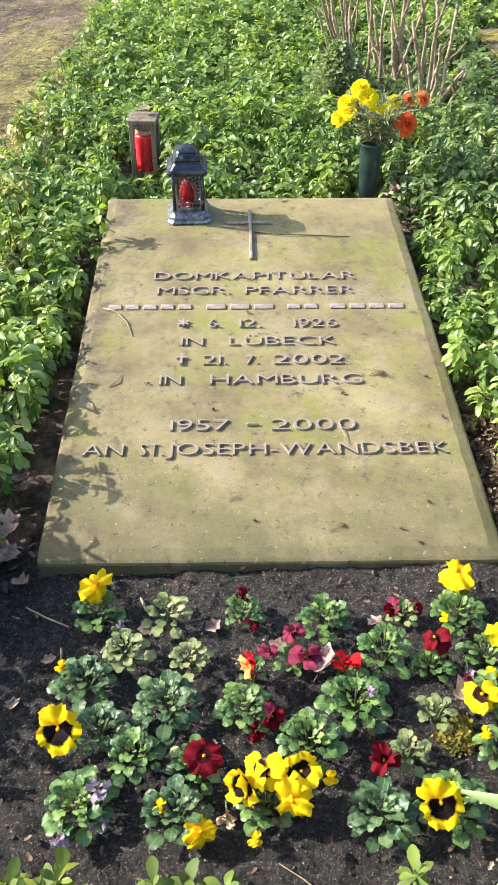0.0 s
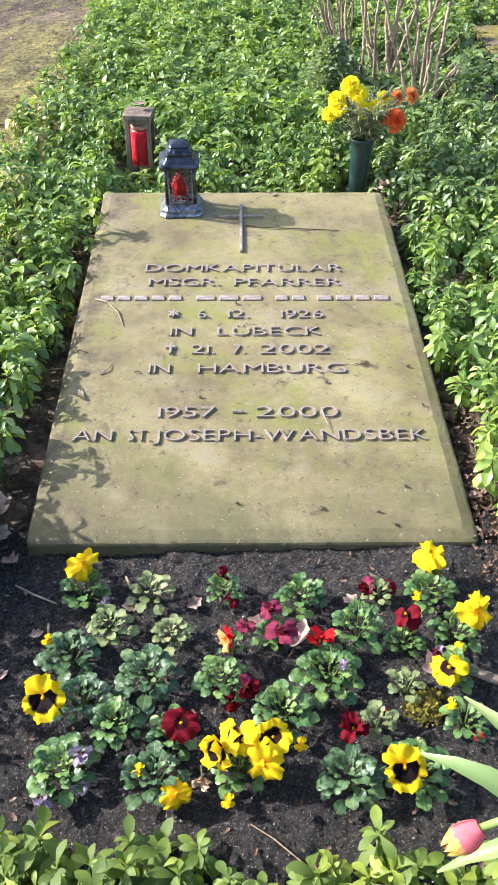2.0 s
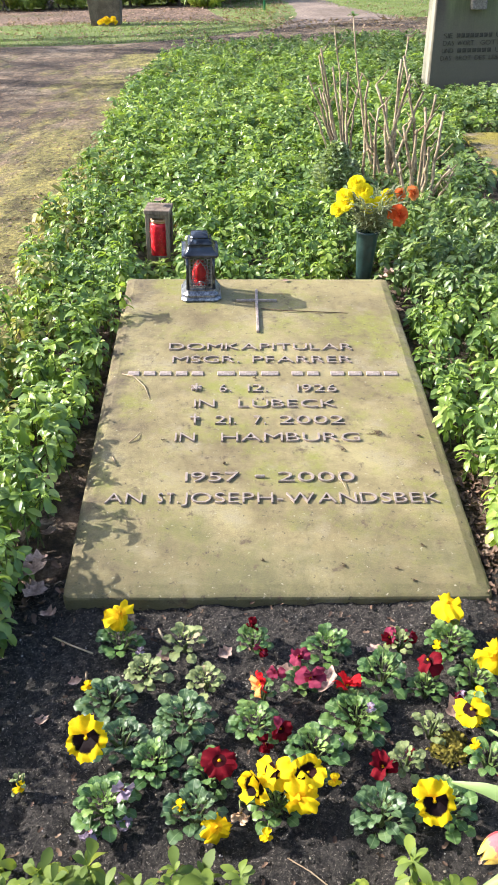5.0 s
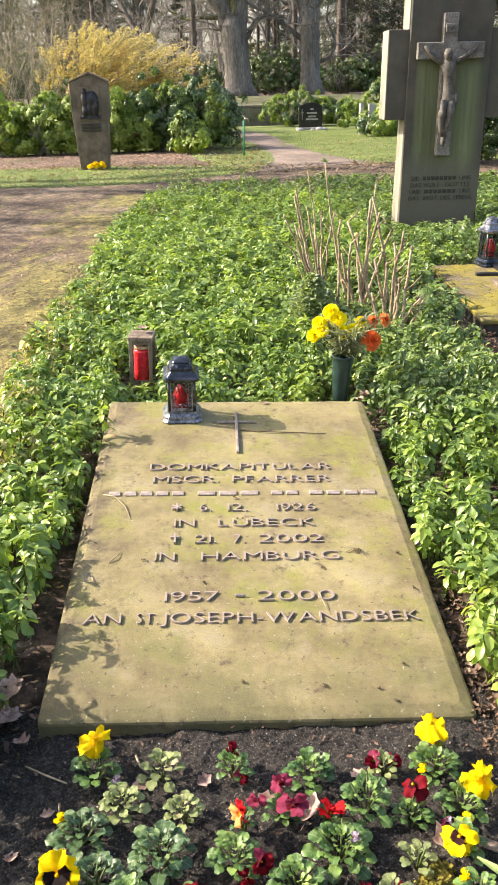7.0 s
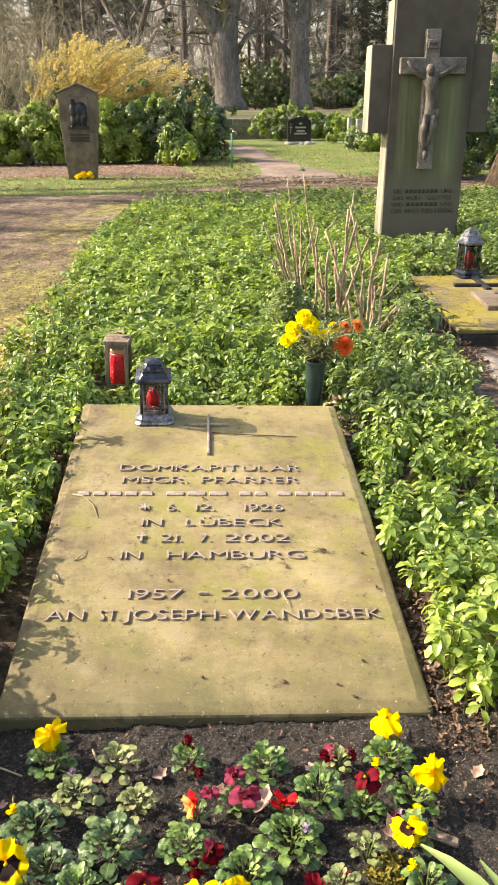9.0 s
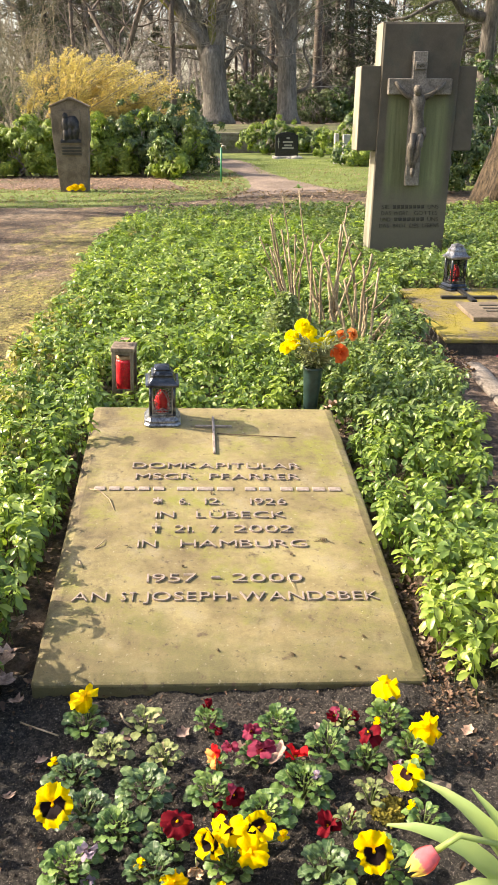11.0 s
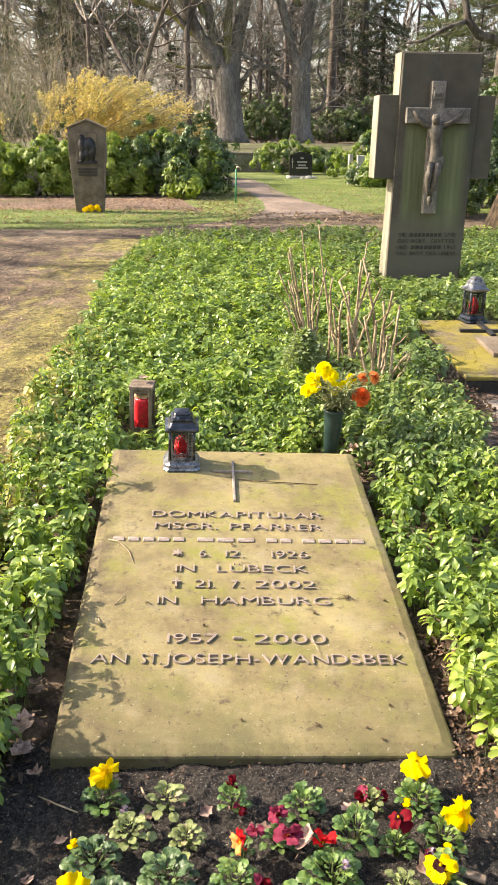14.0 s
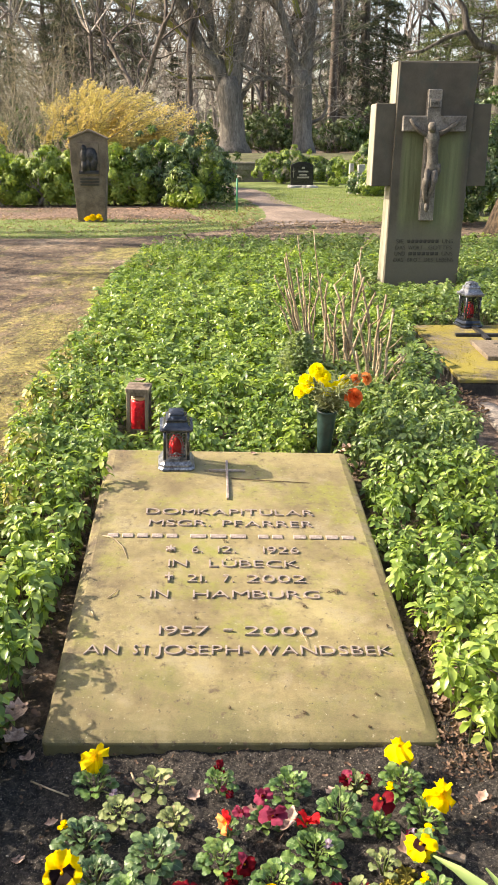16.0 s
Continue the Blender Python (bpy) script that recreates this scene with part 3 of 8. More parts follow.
LEAF_TOOTHED = outlined_leaf(((0, 0.028), (0.26, 0.080), (0.47, 0.160), (0.64, 0.215), (0.69, 0.195), (0.79, 0.210), (0.83, 0.165), (0.93, 0.120), (1.0, 0.015)), 0.26, 0.18)
LEAF_LOW = (np.array([(0, 0, 0), (0.48, -0.215, 0.09), (0.85, -0.20, -0.07), (1, 0, -0.24), (0.85, 0.20, -0.07), (0.48, 0.215, 0.09), (0.58, 0, 0.01)]), np.array([(0, 1, 6), (1, 2, 6), (2, 3, 6), (3, 4, 6), (4, 5, 6), (5, 0, 6)]))
LEAF_TINY = (np.array([(0, 0, 0), (0.58, -0.27, 0.10), (0.60, 0, 0.02), (0.58, 0.27, 0.10), (1, 0, -0.22)]), np.array([(0, 1, 2), (0, 2, 3), (1, 4, 2), (2, 4, 3)]))
FLAKE = (np.array([(0, -0.2, 0), (0.9, -0.25, 0.05), (1, 0.25, -0.1), (0.1, 0.22, 0.08)]), np.array([(0, 1, 2), (0, 2, 3)]))
BLADE = (np.array([(0, -0.05, 0), (0, 0.05, 0), (1, 0, -0.1)]), np.array([(0, 1, 2)]))
NEEDLES = (FLAKE[0] * np.array([1.25, 0.42, 1.0]), FLAKE[1])
LEAF_LONG = (np.array([(0, 0, 0), (0.55, -0.17, 0.08), (0.57, 0, 0.0), (0.55, 0.17, 0.08), (1, 0, -0.28)]), np.array([(0, 1, 2), (0, 2, 3), (1, 4, 2), (2, 4, 3)]))


def fuzz(x, y, s=1.0, k=0.0):
    return noise.noise(Vector((x * s + k, y * s - k, k * 1.7)))


def smooth_step(a, b, v):
    t = min(max((v - a) / (b - a), 0.0), 1.0)
    return t * t * (3 - 2 * t)


def ground_z(x, y):
    """The lie of the land: a gentle mound round the grave, a bank behind the far wall."""
    z = 0.02 * smooth_step(-3, -1, y) + 0.05 * smooth_step(0.0, 1.3, y) - 0.07 * smooth_step(3.5, 6.5, y)
    return z * smooth_step(-1.6, -0.5, x) + 0.58 * smooth_step(26.7, 27.1, y) + 0.22 * smooth_step(28, 35, y)

# ==== large structure ====


def axis(a, b, fine_a, fine_b, fine, coarse):
    out, v = [], a
    while v < b:
        out.append(v)
        v += fine if fine_a <= v < fine_b else max(fine, coarse * min(abs(v - fine_a), abs(v - fine_b)) + fine)
    return out + [b]


def sheet(name, xs, ys, height, mat, label, category, kind="structure"):
    s = Soup()
    s.v = [(x, y, height(x, y)) for y in ys for x in xs]
    n = len(xs)
    s.f = [(j * n + i, j * n + i + 1, (j + 1) * n + i + 1, (j + 1) * n + i) for j in range(len(ys) - 1) for i in range(n - 1)]
    s.s = [0] * len(s.f)
    return solid(name, s.mesh(name, mat), label, category, kind=kind)


def ribbon(name, left, right, steps, mat, lift, label, category, across=6):
    """A strip of ground between two wavering edges."""
    s = Soup()
    for i in range(steps + 1):
        t = i / steps
        a, b = left(t), right(t)
        for k in range(across + 1):
            u = k / across
            x, y = a[0] + (b[0] - a[0]) * u, a[1] + (b[1] - a[1]) * u
            s.v.append((x, y, ground_z(x, y) + lift * (0.25 if k in (0, across) else 1.0)))
    n = across + 1
    s.f = [(j * n + i, j * n + i + 1, (j + 1) * n + i + 1, (j + 1) * n + i) for j in range(steps) for i in range(across)]
    s.s = [0] * len(s.f)
    me = s.mesh(name, mat)
    bm = bmesh.new()
    bm.from_mesh(me)
    bmesh.ops.recalc_face_normals(bm, faces=bm.faces)
    if sum(f.normal.z for f in bm.faces) < 0:
        bmesh.ops.reverse_faces(bm, faces=bm.faces)
    bm.to_mesh(me)
    bm.free()
    return solid(name, me, label, category, kind="structure")


sheet("ground", axis(-500, 500, -6, 8, 0.25, 0.35), axis(-200, 600, -3, 30, 0.25, 0.35), lambda x, y: ground_z(x, y) - 0.012,
      M_LITTER, "brown leaf-littered cemetery ground reaching into the woods", "ground")

def between(t, stops):
    """Straight interpolation between (parameter, value) stops."""
    for (a, u), (b, w) in zip(stops, stops[1:]):
        if t <= b:
            return u + (w - u) * max(0.0, t - a) / (b - a)
    return stops[-1][1]


def far_edge(x):
    """Where the cross path ends and the lawn begins."""
    return 9.65 + 2.4 * smooth_step(-1.2, 2.4, x)


ribbon("path", lambda t: (-3.7 + 0.15 * fuzz(1, t * 30), -20 + 29.6 * t), lambda t: (-0.28 + 0.10 * fuzz(3, t * 34), -20 + 29.6 * t), 200, M_PATHMOSSY, 0.012,
       "brown gravel cemetery path with mossy edge", "path", 16)
ribbon("cross_path", lambda t: (-14 + 28 * t, far_edge(-14 + 28 * t) + 0.2 * fuzz(5, t * 20)), lambda t: (-14 + 28 * t, 8.5 + 0.14 * fuzz(7, t * 30)), 120, M_PATH, 0.018,
       "brown gravel path crossing behind the grave beds", "path", 8)
ribbon("lawn", lambda t: (-16 + 34 * t, 26.6), lambda t: (-16 + 34 * t, far_edge(-16 + 34 * t) - 0.15 + 0.25 * fuzz(9, t * 30)), 100, M_LAWN, 0.006,
       "short patchy winter lawn between the paths", "lawn", 10)

ribbon("far_path", lambda t: (between(t, ((0, 0.62), (0.12, 1.0), (0.22, 1.25), (0.38, 1.28), (0.56, 1.08), (0.72, 0.80), (1, -0.6))) + 0.07 * fuzz(4, t * 25), 10.0 + 13.5 * t - 0.8 * smooth_step(0.7, 1.0, t)),
       lambda t: (between(t, ((0, 3.6), (0.12, 2.75), (0.22, 2.55), (0.34, 2.15), (0.54, 1.86), (0.76, 1.78), (0.9, 1.5), (1, 0.9))) + 0.07 * fuzz(6, t * 25), 10.0 + 13.5 * t), 70, M_FARPATH, 0.014,
       "pale gravel path leading away over the lawn", "path", 8)
ribbon("bank_grass", lambda t: (-16 + 34 * t, 36.0 + fuzz(2, t * 20)), lambda t: (-16 + 34 * t, 27.15), 60, M_BANK, 0.012,
       "thin dark grass on the bank behind the retaining wall", "lawn", 10)
ribbon("leaf_litter", lambda t: (-9 + 9.2 * t, 16.0 - 3.3 * smooth_step(0.93, 1.0, t)), lambda t: (-9 + 9.2 * t, 12.35 + 0.35 * fuzz(8, t * 20)), 60, M_PALELITTER, 0.016,
       "pinkish dry leaf litter under the rhododendrons", "leaf litter", 5)


def bed_z(x, y):
    z = ground_z(x, y) + 0.008
    z += 0.010 * fuzz(x, y, 9, 3) + 0.007 * fuzz(x, y, 34, 5) + 0.006 * fuzz(x, y, 80, 7) + 0.003 * fuzz(x, y, 150, 2)
    return z


sheet("flower_bed_soil", axis(-0.62, 1.32, -0.2, 0.95, 0.007, 0.04), axis(-1.5, 0.08, -0.62, 0.08, 0.007, 0.04), bed_z, M_SOIL,
      "dark crumbly soil of the planted flower bed", "soil")


def wall_mesh():
    s = Soup()
    x = -6.0
    blocks = []
    r = random.Random(5)
    for row in range(3):
        x = -6.0 - r.random() * 0.4
        while x < 16:
            w = r.uniform(0.5, 0.95)
            blocks.append((x + 0.008, min(x + w, 16) - 0.008, row * 0.26 + 0.006, row * 0.26 + 0.254, r.uniform(-0.015, 0.015)))
            x += w
    return blocks


wall = thing("retaining_wall", pose(0, 26.6, 0) @ Matrix.Diagonal((1, 1, 0.70, 1)), "low weathered stone retaining wall with coping", "wall", kind="structure")
core = Soup().box(-6.4, 16, 0.03, 0.40, -0.05, 0.79)
part("wall_core", core.mesh("wall_core", M_WALL, False), wall)
cap = Soup().box(-6.4, 16, -0.04, 0.45, 0.79, 0.88)
part("coping", bevelled(cap.mesh("coping", M_WALL, False), 0.015), wall)
for a, b, z0, z1, d in wall_mesh():
    me = Soup().box(a, b, d, 0.05, z0, z1).mesh("block", M_WALL, False)
    part("stone_block", me, wall)

# ==== grave slab ====
slab = thing("grave_slab", TILT, "weathered ochre sandstone grave slab with raised bronze letters", "grave slab")
s = Soup()
outline = []
for k, (cx, cy) in enumerate(((0.796, 0.012), (0.790, 1.292), (0.010, 1.292), (0.026, 0.012))):
    for a in range(5):
        ang = radians(-90 + 90 * k + 22.5 * a)
        outline.append((cx + 0.012 * math.cos(ang), cy + 0.012 * math.sin(ang)))


def inset(d, z, wob=0.0):
    out = []
    for x, y in outline:
        dx, dy = x - 0.4, y - 0.65
        out.append((0.4 + dx * (1 - d / 0.4) + wob * fuzz(x, y, 13), 0.65 + dy * (1 - d / 0.65) + wob * fuzz(y, x, 13, 4), z))
    return out


def edge_loop(step):
    out, n = [], len(outline)
    for i in range(n):
        a, b = outline[i], outline[(i + 1) % n]
        k = max(1, int(math.dist(a, b) / step))
        out += [(a[0] + (b[0] - a[0]) * j / k, a[1] + (b[1] - a[1]) * j / k) for j in range(k)]
    return out


outline = edge_loop(0.02)
s.rings([inset(-0.006, -0.16, 0.001), inset(-0.006, -0.013, 0.0012), inset(-0.004, -0.0085, 0.0015), inset(0.001, -0.0058, 0.0015), inset(0.019, -0.0004, 0.0015), inset(0.021, 0.0, 0.0015)])
part("stone", s.mesh("slab_stone", M_SLAB, False), slab)

FONT_CACHE = {}


def glyph(ch, depth=0.25):
    """One raised letter of unit cap height, its width and its mesh."""
    if (ch, depth) not in FONT_CACHE:
        cu = bpy.data.curves.new("glyph", "FONT")
        cu.body, cu.size, cu.extrude, cu.offset, cu.resolution_u = ch, 1.0, depth / 2, -0.016, 4
        ob = new("glyph", cu)
        bpy.context.view_layer.update()
        me = bpy.data.meshes.new_from_object(ob.evaluated_get(bpy.context.evaluated_depsgraph_get()))
        bpy.data.objects.remove(ob)
        co = np.empty(len(me.vertices) * 3)
        me.vertices.foreach_get("co", co)
        co = co.reshape(-1, 3)
        co[:, 0] -= co[:, 0].min()
        co[:, :2] /= 0.73
        co[:, 2] -= co[:, 2].min()
        me.vertices.foreach_set("co", co.ravel())
        me.materials.clear()
        FONT_CACHE[ch, depth] = (float(co[:, 0].max()), me)
    return FONT_CACHE[ch, depth]


def inscribe(parent, text, x0, x1, base, cap_h, mat, rise, upright=False, front=0.0, gap=0.30):
    """Letters of one word between x0 and x1, each a part of its own."""
    widths = [glyph(c)[0] for c in text]
    room = (x1 - x0) - gap * cap_h * (len(text) - 1)
    sx = room / sum(widths)
    x = x0
    for c, w in zip(text, widths):
        key = (c, mat.name)
        if key not in FONT_CACHE:
            me = glyph(c)[1].copy()
            me.materials.append(mat)
            FONT_CACHE[key] = me
        m = Matrix.Translation((x, front, base) if upright else (x, base, 0.0))
        if upright:
            m = m @ pose(0, 0, 0, 90)
        part("letter", FONT_CACHE[key], parent, m=m @ Matrix.Diagonal((sx, cap_h, rise / 0.25, 1)))
        x += w * sx + gap * cap_h


def word_bar(parent, x0, x1, base, cap_h, mat, rise, upright=False, front=0.0):
    me = Soup().box(0, x1 - x0, 0, cap_h, 0, rise).mesh("bar", mat, False)
    bevelled(me, min(0.002, rise * 0.4), 1)
    m = Matrix.Translation((x0, front, base) if upright else (x0, base, 0.0))
    part("lettering_bar", me, parent, m=m @ pose(0, 0, 0, 90) if upright else m)


CAP = 0.034
for text, x0, x1, base in (("DOMKAPITULAR", 0.150, 0.648, 0.863), ("MSGR.", 0.163, 0.341, 0.798), ("PFARRER", 0.375, 0.639, 0.798),
                           ("6.", 0.290, 0.320, 0.661), ("12.", 0.361, 0.412, 0.661), ("1926", 0.486, 0.585, 0.661),
                           ("IN", 0.229, 0.279, 0.593), ("LÜBECK", 0.337, 0.577, 0.593),
                           ("21.", 0.282, 0.332, 0.525), ("7.", 0.374, 0.402, 0.525), ("2002", 0.436, 0.590, 0.525),
                           ("IN", 0.190, 0.236, 0.457), ("HAMBURG", 0.297, 0.619, 0.457),
                           ("1957", 0.221, 0.338, 0.314), ("2000", 0.423, 0.590, 0.314),
                           ("AN", 0.056, 0.134, 0.245), ("ST.", 0.167, 0.211, 0.245), ("JOSEPH-WANDSBEK", 0.217, 0.762, 0.245)):
    inscribe(slab, text, x0, x1, base, CAP, M_BRONZE, 0.0052, gap=0.22)
for x0, x1, count in ((0.052, 0.248, 5), (0.283, 0.442, 3), (0.475, 0.546, 2), (0.576, 0.751, 4)):
    pitch = (x1 - x0 + 0.010) / count
    for k in range(count):
        word_bar(slab, x0 + pitch * k, x0 + pitch * (k + 1) - 0.010, 0.737, 0.019, M_BRONZE, 0.0042)
word_bar(slab, 0.372, 0.395, 0.328, 0.006, M_BRONZE, 0.008)
star = Soup()
for k in range(3):
    c, sn = math.cos(radians(90 + 60 * k)), math.sin(radians(90 + 60 * k))
    star.add([(0.232 + c * 0.014 * a - sn * 0.0025 * b, 0.678 + sn * 0.014 * a + c * 0.0025 * b, z) for z in (0, 0.008 - 0.001 * k) for a, b in ((-1, -1), (1, -1), (1, 1), (-1, 1))],
             [(4, 5, 6, 7), (0, 1, 5, 4), (1, 2, 6, 5), (2, 3, 7, 6), (3, 0, 4, 7)])
part("birth_star", star.mesh("birth_star", M_BRONZE, False), slab)
dagger = Soup().box(0.231, 0.236, 0.524, 0.560, 0, 0.008).box(0.223, 0.244, 0.545, 0.550, 0, 0.0075)
part("death_cross", dagger.mesh("death_cross", M_BRONZE, False), slab)
bronze_cross = Soup().box(-0.0042, 0.0042, 0, 0.254, 0, 0.009).box(-0.060, 0.060, 0.183, 0.190, 0, 0.008)
part("bronze_cross", bevelled(bronze_cross.mesh("bronze_cross", M_BRONZE, False), 0.0015, 1), slab, "thin raised bronze latin cross", Matrix.Translation((0.393, 0.957, 0)))


# ==== ground cover ====
def inside_cover(x, y):
    """Whether spurge grows here."""
    e = 0.05 * fuzz(x, y, 5, 1)
    if y < -0.58:
        return False
    if y < 0.03 and x > 0.5:
        return 0.85 < x < 1.2 + e and y > max(-0.16, -1.6 * (x - 0.855)) + 0.6 * e
    if y < 0.14 and x < 0.5:
        return -0.60 < x < -0.078 - 0.13 * smooth_step(-0.06, -0.45, y) + 0.5 * min(e, 0.02)
    if y < 1.36:
        if -0.60 + 0.22 * smooth_step(0.75, 1.25, y) < x < -0.035 - 0.025 * smooth_step(0.40, 0.15, y) + 0.6 * min(e, 0.02) and y > 0.12 + e - 0.6 * min(0, x + 0.25):
            return True
        return 0.848 + 0.25 * e < x < 1.13 + 0.8 * e + 0.20 * smooth_step(0.5, 1.36, y) and y > 0.0 + 0.6 * e - 1.6 * max(0.0, x - 0.855)
    if y < 2.3:
        return -0.42 + e < x < 1.33 + 0.06 * (y - 1.36) + 0.6 * e
    if y < 2.75:
        return -0.40 + e < x < 1.44 + 0.6 * e
    if y < 3.58:
        return -0.40 - 0.024 * (y - 2.75) + e < x < 1.46 + 0.06 * (y - 2.75) + 0.6 * e
    if y > 8.85 + 2 * e - 0.5 * smooth_step(0.2, -0.4, x):
        return False
    right = 8.5
    if math.hypot(x - 4.62, y - 9.4) < 0.6:
        return False
    if 1.72 < x < 2.52 and 5.45 < y < 5.78:
        return False
    return between(y, ((3.58, -0.42), (4.8, -0.46), (6.3, -0.44), (7.5, -0.40), (8.9, -0.32))) + e + 0.04 * fuzz(1, y, 2) < x < right


def clear_of_things(x, y):
    for cx, cy, r in ((0.740, 1.425, 0.05), (0.052, 1.79, 0.085), (1.06, 0.69, 0.045), (1.00, 0.62, 0.035), (1.13, 0.72, 0.04)):
        if math.hypot(x - cx, y - cy) < r:
            return False
    return True


def cover(name, x0, x1, y0, y1, gap, fine, test, label, tall=1.0, leaf=1.0, light=0.22, thin=1.0):
    """A bed of whorled evergreen leaves: many small plants, all in one mesh."""
    spots = []
    r = np.random.default_rng(int(1000 * (x1 + 7 * y1)) % 99991)
    for y in np.arange(y0, y1, gap):
        for x in np.arange(x0, x1, gap):
            px, py = x + r.uniform(-0.55, 0.55) * gap, y + r.uniform(-0.55, 0.55) * gap
            if test(px, py) and clear_of_things(px, py) and r.random() > (0.3 if 0.8 < px < 1.15 and py < 0.6 else 1.0) * thin * (0.10 + 0.5 * max(0.0, fuzz(px, py, 7.0, 12))):
                spots.append((px, py))
    sp = np.array(spots)
    n = len(sp)
    gz = np.array([ground_z(x, y) for x, y in spots])
    swell = np.array([fuzz(x, y, 2.3, 2) for x, y in spots])
    h = (0.066 + 0.085 * r.random(n) + 0.06 * swell + 0.05 * np.array([fuzz(x, y, 8.5, 4) for x, y in spots])) * tall
    tip_dir, tip = r.uniform(0, 6.3, n), np.abs(r.normal(0, 0.24, n))
    low = np.array([0.16 if (abs(x - 0.075) < 0.085 and 1.38 < y < 1.88) or (abs(x - 0.735) < 0.07 and 1.2 < y < 1.50) else 1.0 for x, y in spots])
    h *= np.array([0.72 + 0.28 * smooth_step(0.86, 1.0, x) if 0.8 < x and y < 1.2 else 1.0 for x, y in spots])
    h *= np.array([0.75 if -0.16 < x < 0 and -0.3 < y < 0.14 else 1.45 if x < -0.16 and y < 0.14 else 1.0 for x, y in spots])
    h *= np.array([0.45 if 1.55 < x < 2.40 and 4.85 < y < 5.46 else 1.0 for x, y in spots])
    h *= low * np.array([1 + 0.12 * smooth_step(-0.42, -0.30, x) * (x < 0 and -0.1 < y < 1.3) * (0.45 + 2.3 * smooth_step(0.55, 0.30, y)) for x, y in spots])
    vigour = 0.8 + 0.4 * r.random(n)
    lean = r.normal(0, 0.018, (n, 2))
    tv, tf = {0: LEAF_FINE, 2: LEAF_LOW, 3: LEAF_TOOTHED}[fine]
    V, F, S, off = [], [], [], 0
    rings = ((8, 0.95, -6, 0.0, 0.047, 0), (6, 0.55, -22, -0.026, 0.050, 0), (4, 0.5, -30, -0.052, 0.048, 0), (4, 1.0, 40, 0.004, 0.026, 1)) if fine in (0, 3) else ((8, 0.9, 4, 0.0, 0.049, 0), (5, 0.6, -14, -0.030, 0.052, 0), (3, 1.0, 50, 0.004, 0.028, 1))
    young = r.random(n) < light + 0.35 * np.array([max(0.0, fuzz(x, y, 2.6, 9)) + 0.45 * (0.83 < x < 1.3 and 0.1 < y < 1.1) + 0.15 * (-0.4 < x < -0.02 and y < 1.5) for x, y in spots])
    # Areas that get the darker leaf colour as painted shade, and few young leaves.
    in_shade = np.array([(0.75 < x < 1.6 and 1.15 < y < 3.2) or (x > 1.5 and y > 3.2) or y > 7.4 for x, y in spots])
    young &= ~(in_shade & (r.random(n) < 0.85))
    sick = np.array([0.1 < y < 3.4 and c < 0.42 * smooth_step(-0.14, -0.40, x) for (x, y), c in zip(spots, r.random(n))])
    for count, _, lift, dz, size, slot in rings:
        for k in range(count):
            yaw = 2 * np.pi * (k + r.random(n) * 0.7) / count + r.random(n) * 0.3 + sp[:, 0] * 40
            pitch = np.radians(lift + r.normal(0, 18, n)) + tip * np.cos(yaw - tip_dir)
            roll = r.normal(0, 0.35, n)
            sz = size * leaf * (0.62 + 0.6 * r.random(n)) * vigour
            pos = np.stack([sp[:, 0] + lean[:, 0], sp[:, 1] + lean[:, 1], gz + np.maximum(h + dz + r.normal(0, 0.006, n), 0.012)], -1)
            lv, lf = (tv, tf) if dz > -0.01 else LEAF_TINY if fine == 2 else LEAF_LOW
            v, f = spread(lv, lf, frames_of(yaw, pitch, roll), pos, sz)
            V.append(v)
            F.append(f + off)
            off += len(v)
            S.append(np.repeat(np.where(sick, 4, np.where(young, 1, np.where(in_shade, 3, 0))) if slot == 0 else np.where(in_shade, 0, 1) if k == 0 else np.where(young, 1, 0), len(lf)))
    # stems
    if y0 < 4:
        sv = np.array([(0.0018 * math.cos(a), 0.0018 * math.sin(a), z) for z in (0, 1) for a in (0, 2.1, 4.2)])
        sf = np.array([(0, 1, 4), (0, 4, 3), (1, 2, 5), (1, 5, 4), (2, 0, 3), (2, 3, 5)])
        v = np.repeat(sv[None], n, 0)
        v[:, :, 2] *= h[:, None]
        v[:, 3:, :2] += lean[:, None]
        v[:, :, :2] += sp[:, None]
        v[:, :, 2] += gz[:, None]
        V.append(v.reshape(-1, 3))
        F.append((sf[None] + (np.arange(n) * 6)[:, None, None]).reshape(-1, 3) + off)
        S.append(np.full(n * len(sf), 2))
    me = triangles(name, np.concatenate(V), np.concatenate(F), [M_EDGING if fine == 3 else M_PACHY, M_EDGINGYOUNG if fine == 3 else M_PACHY_YOUNG, M_STEM, M_PACHY_SHADED, M_YELLOWED], np.concatenate(S))
    return solid(name, me, label, "ground cover", kind="stuff")


cover("spurge_bed", -0.62, 1.6, -0.62, 2.0, 0.040, 0, inside_cover, "dense glossy green spurge ground cover round the slab", 1.0, 0.70)
cover("spurge_bed", -0.62, 1.7, 2.0, 4.2, 0.045, 2, inside_cover, "dense glossy green spurge ground cover behind the grave", 1.0, 0.82)
cover("spurge_bed", 1.7, 3.4, 3.56, 4.2, 0.048, 2, inside_cover, "green spurge ground cover behind the mossy slab", 1.0, 0.76)
cover("spurge_bed", -0.62, 4.4, 4.2, 7.0, 0.064, 2, inside_cover, "green spurge ground cover round the stone cross", 1.0, 0.95)
cover("spurge_bed", -0.62, 5.6, 7.0, 9.9, 0.072, 2, inside_cover, "green spurge ground cover up to the cross path", 1.0, 0.95)
cover("spurge_edging", -0.32, 0.95, -0.80, -0.50, 0.027, 3, lambda x, y: y < -0.556 + 0.018 * fuzz(x, y, 8) - 0.022 * smooth_step(0.28, 0.48, x),
      "fresh light green spurge strip before the flower bed", 0.58, 0.70, 0.16, 0.0)

# ==== things by the grave ====


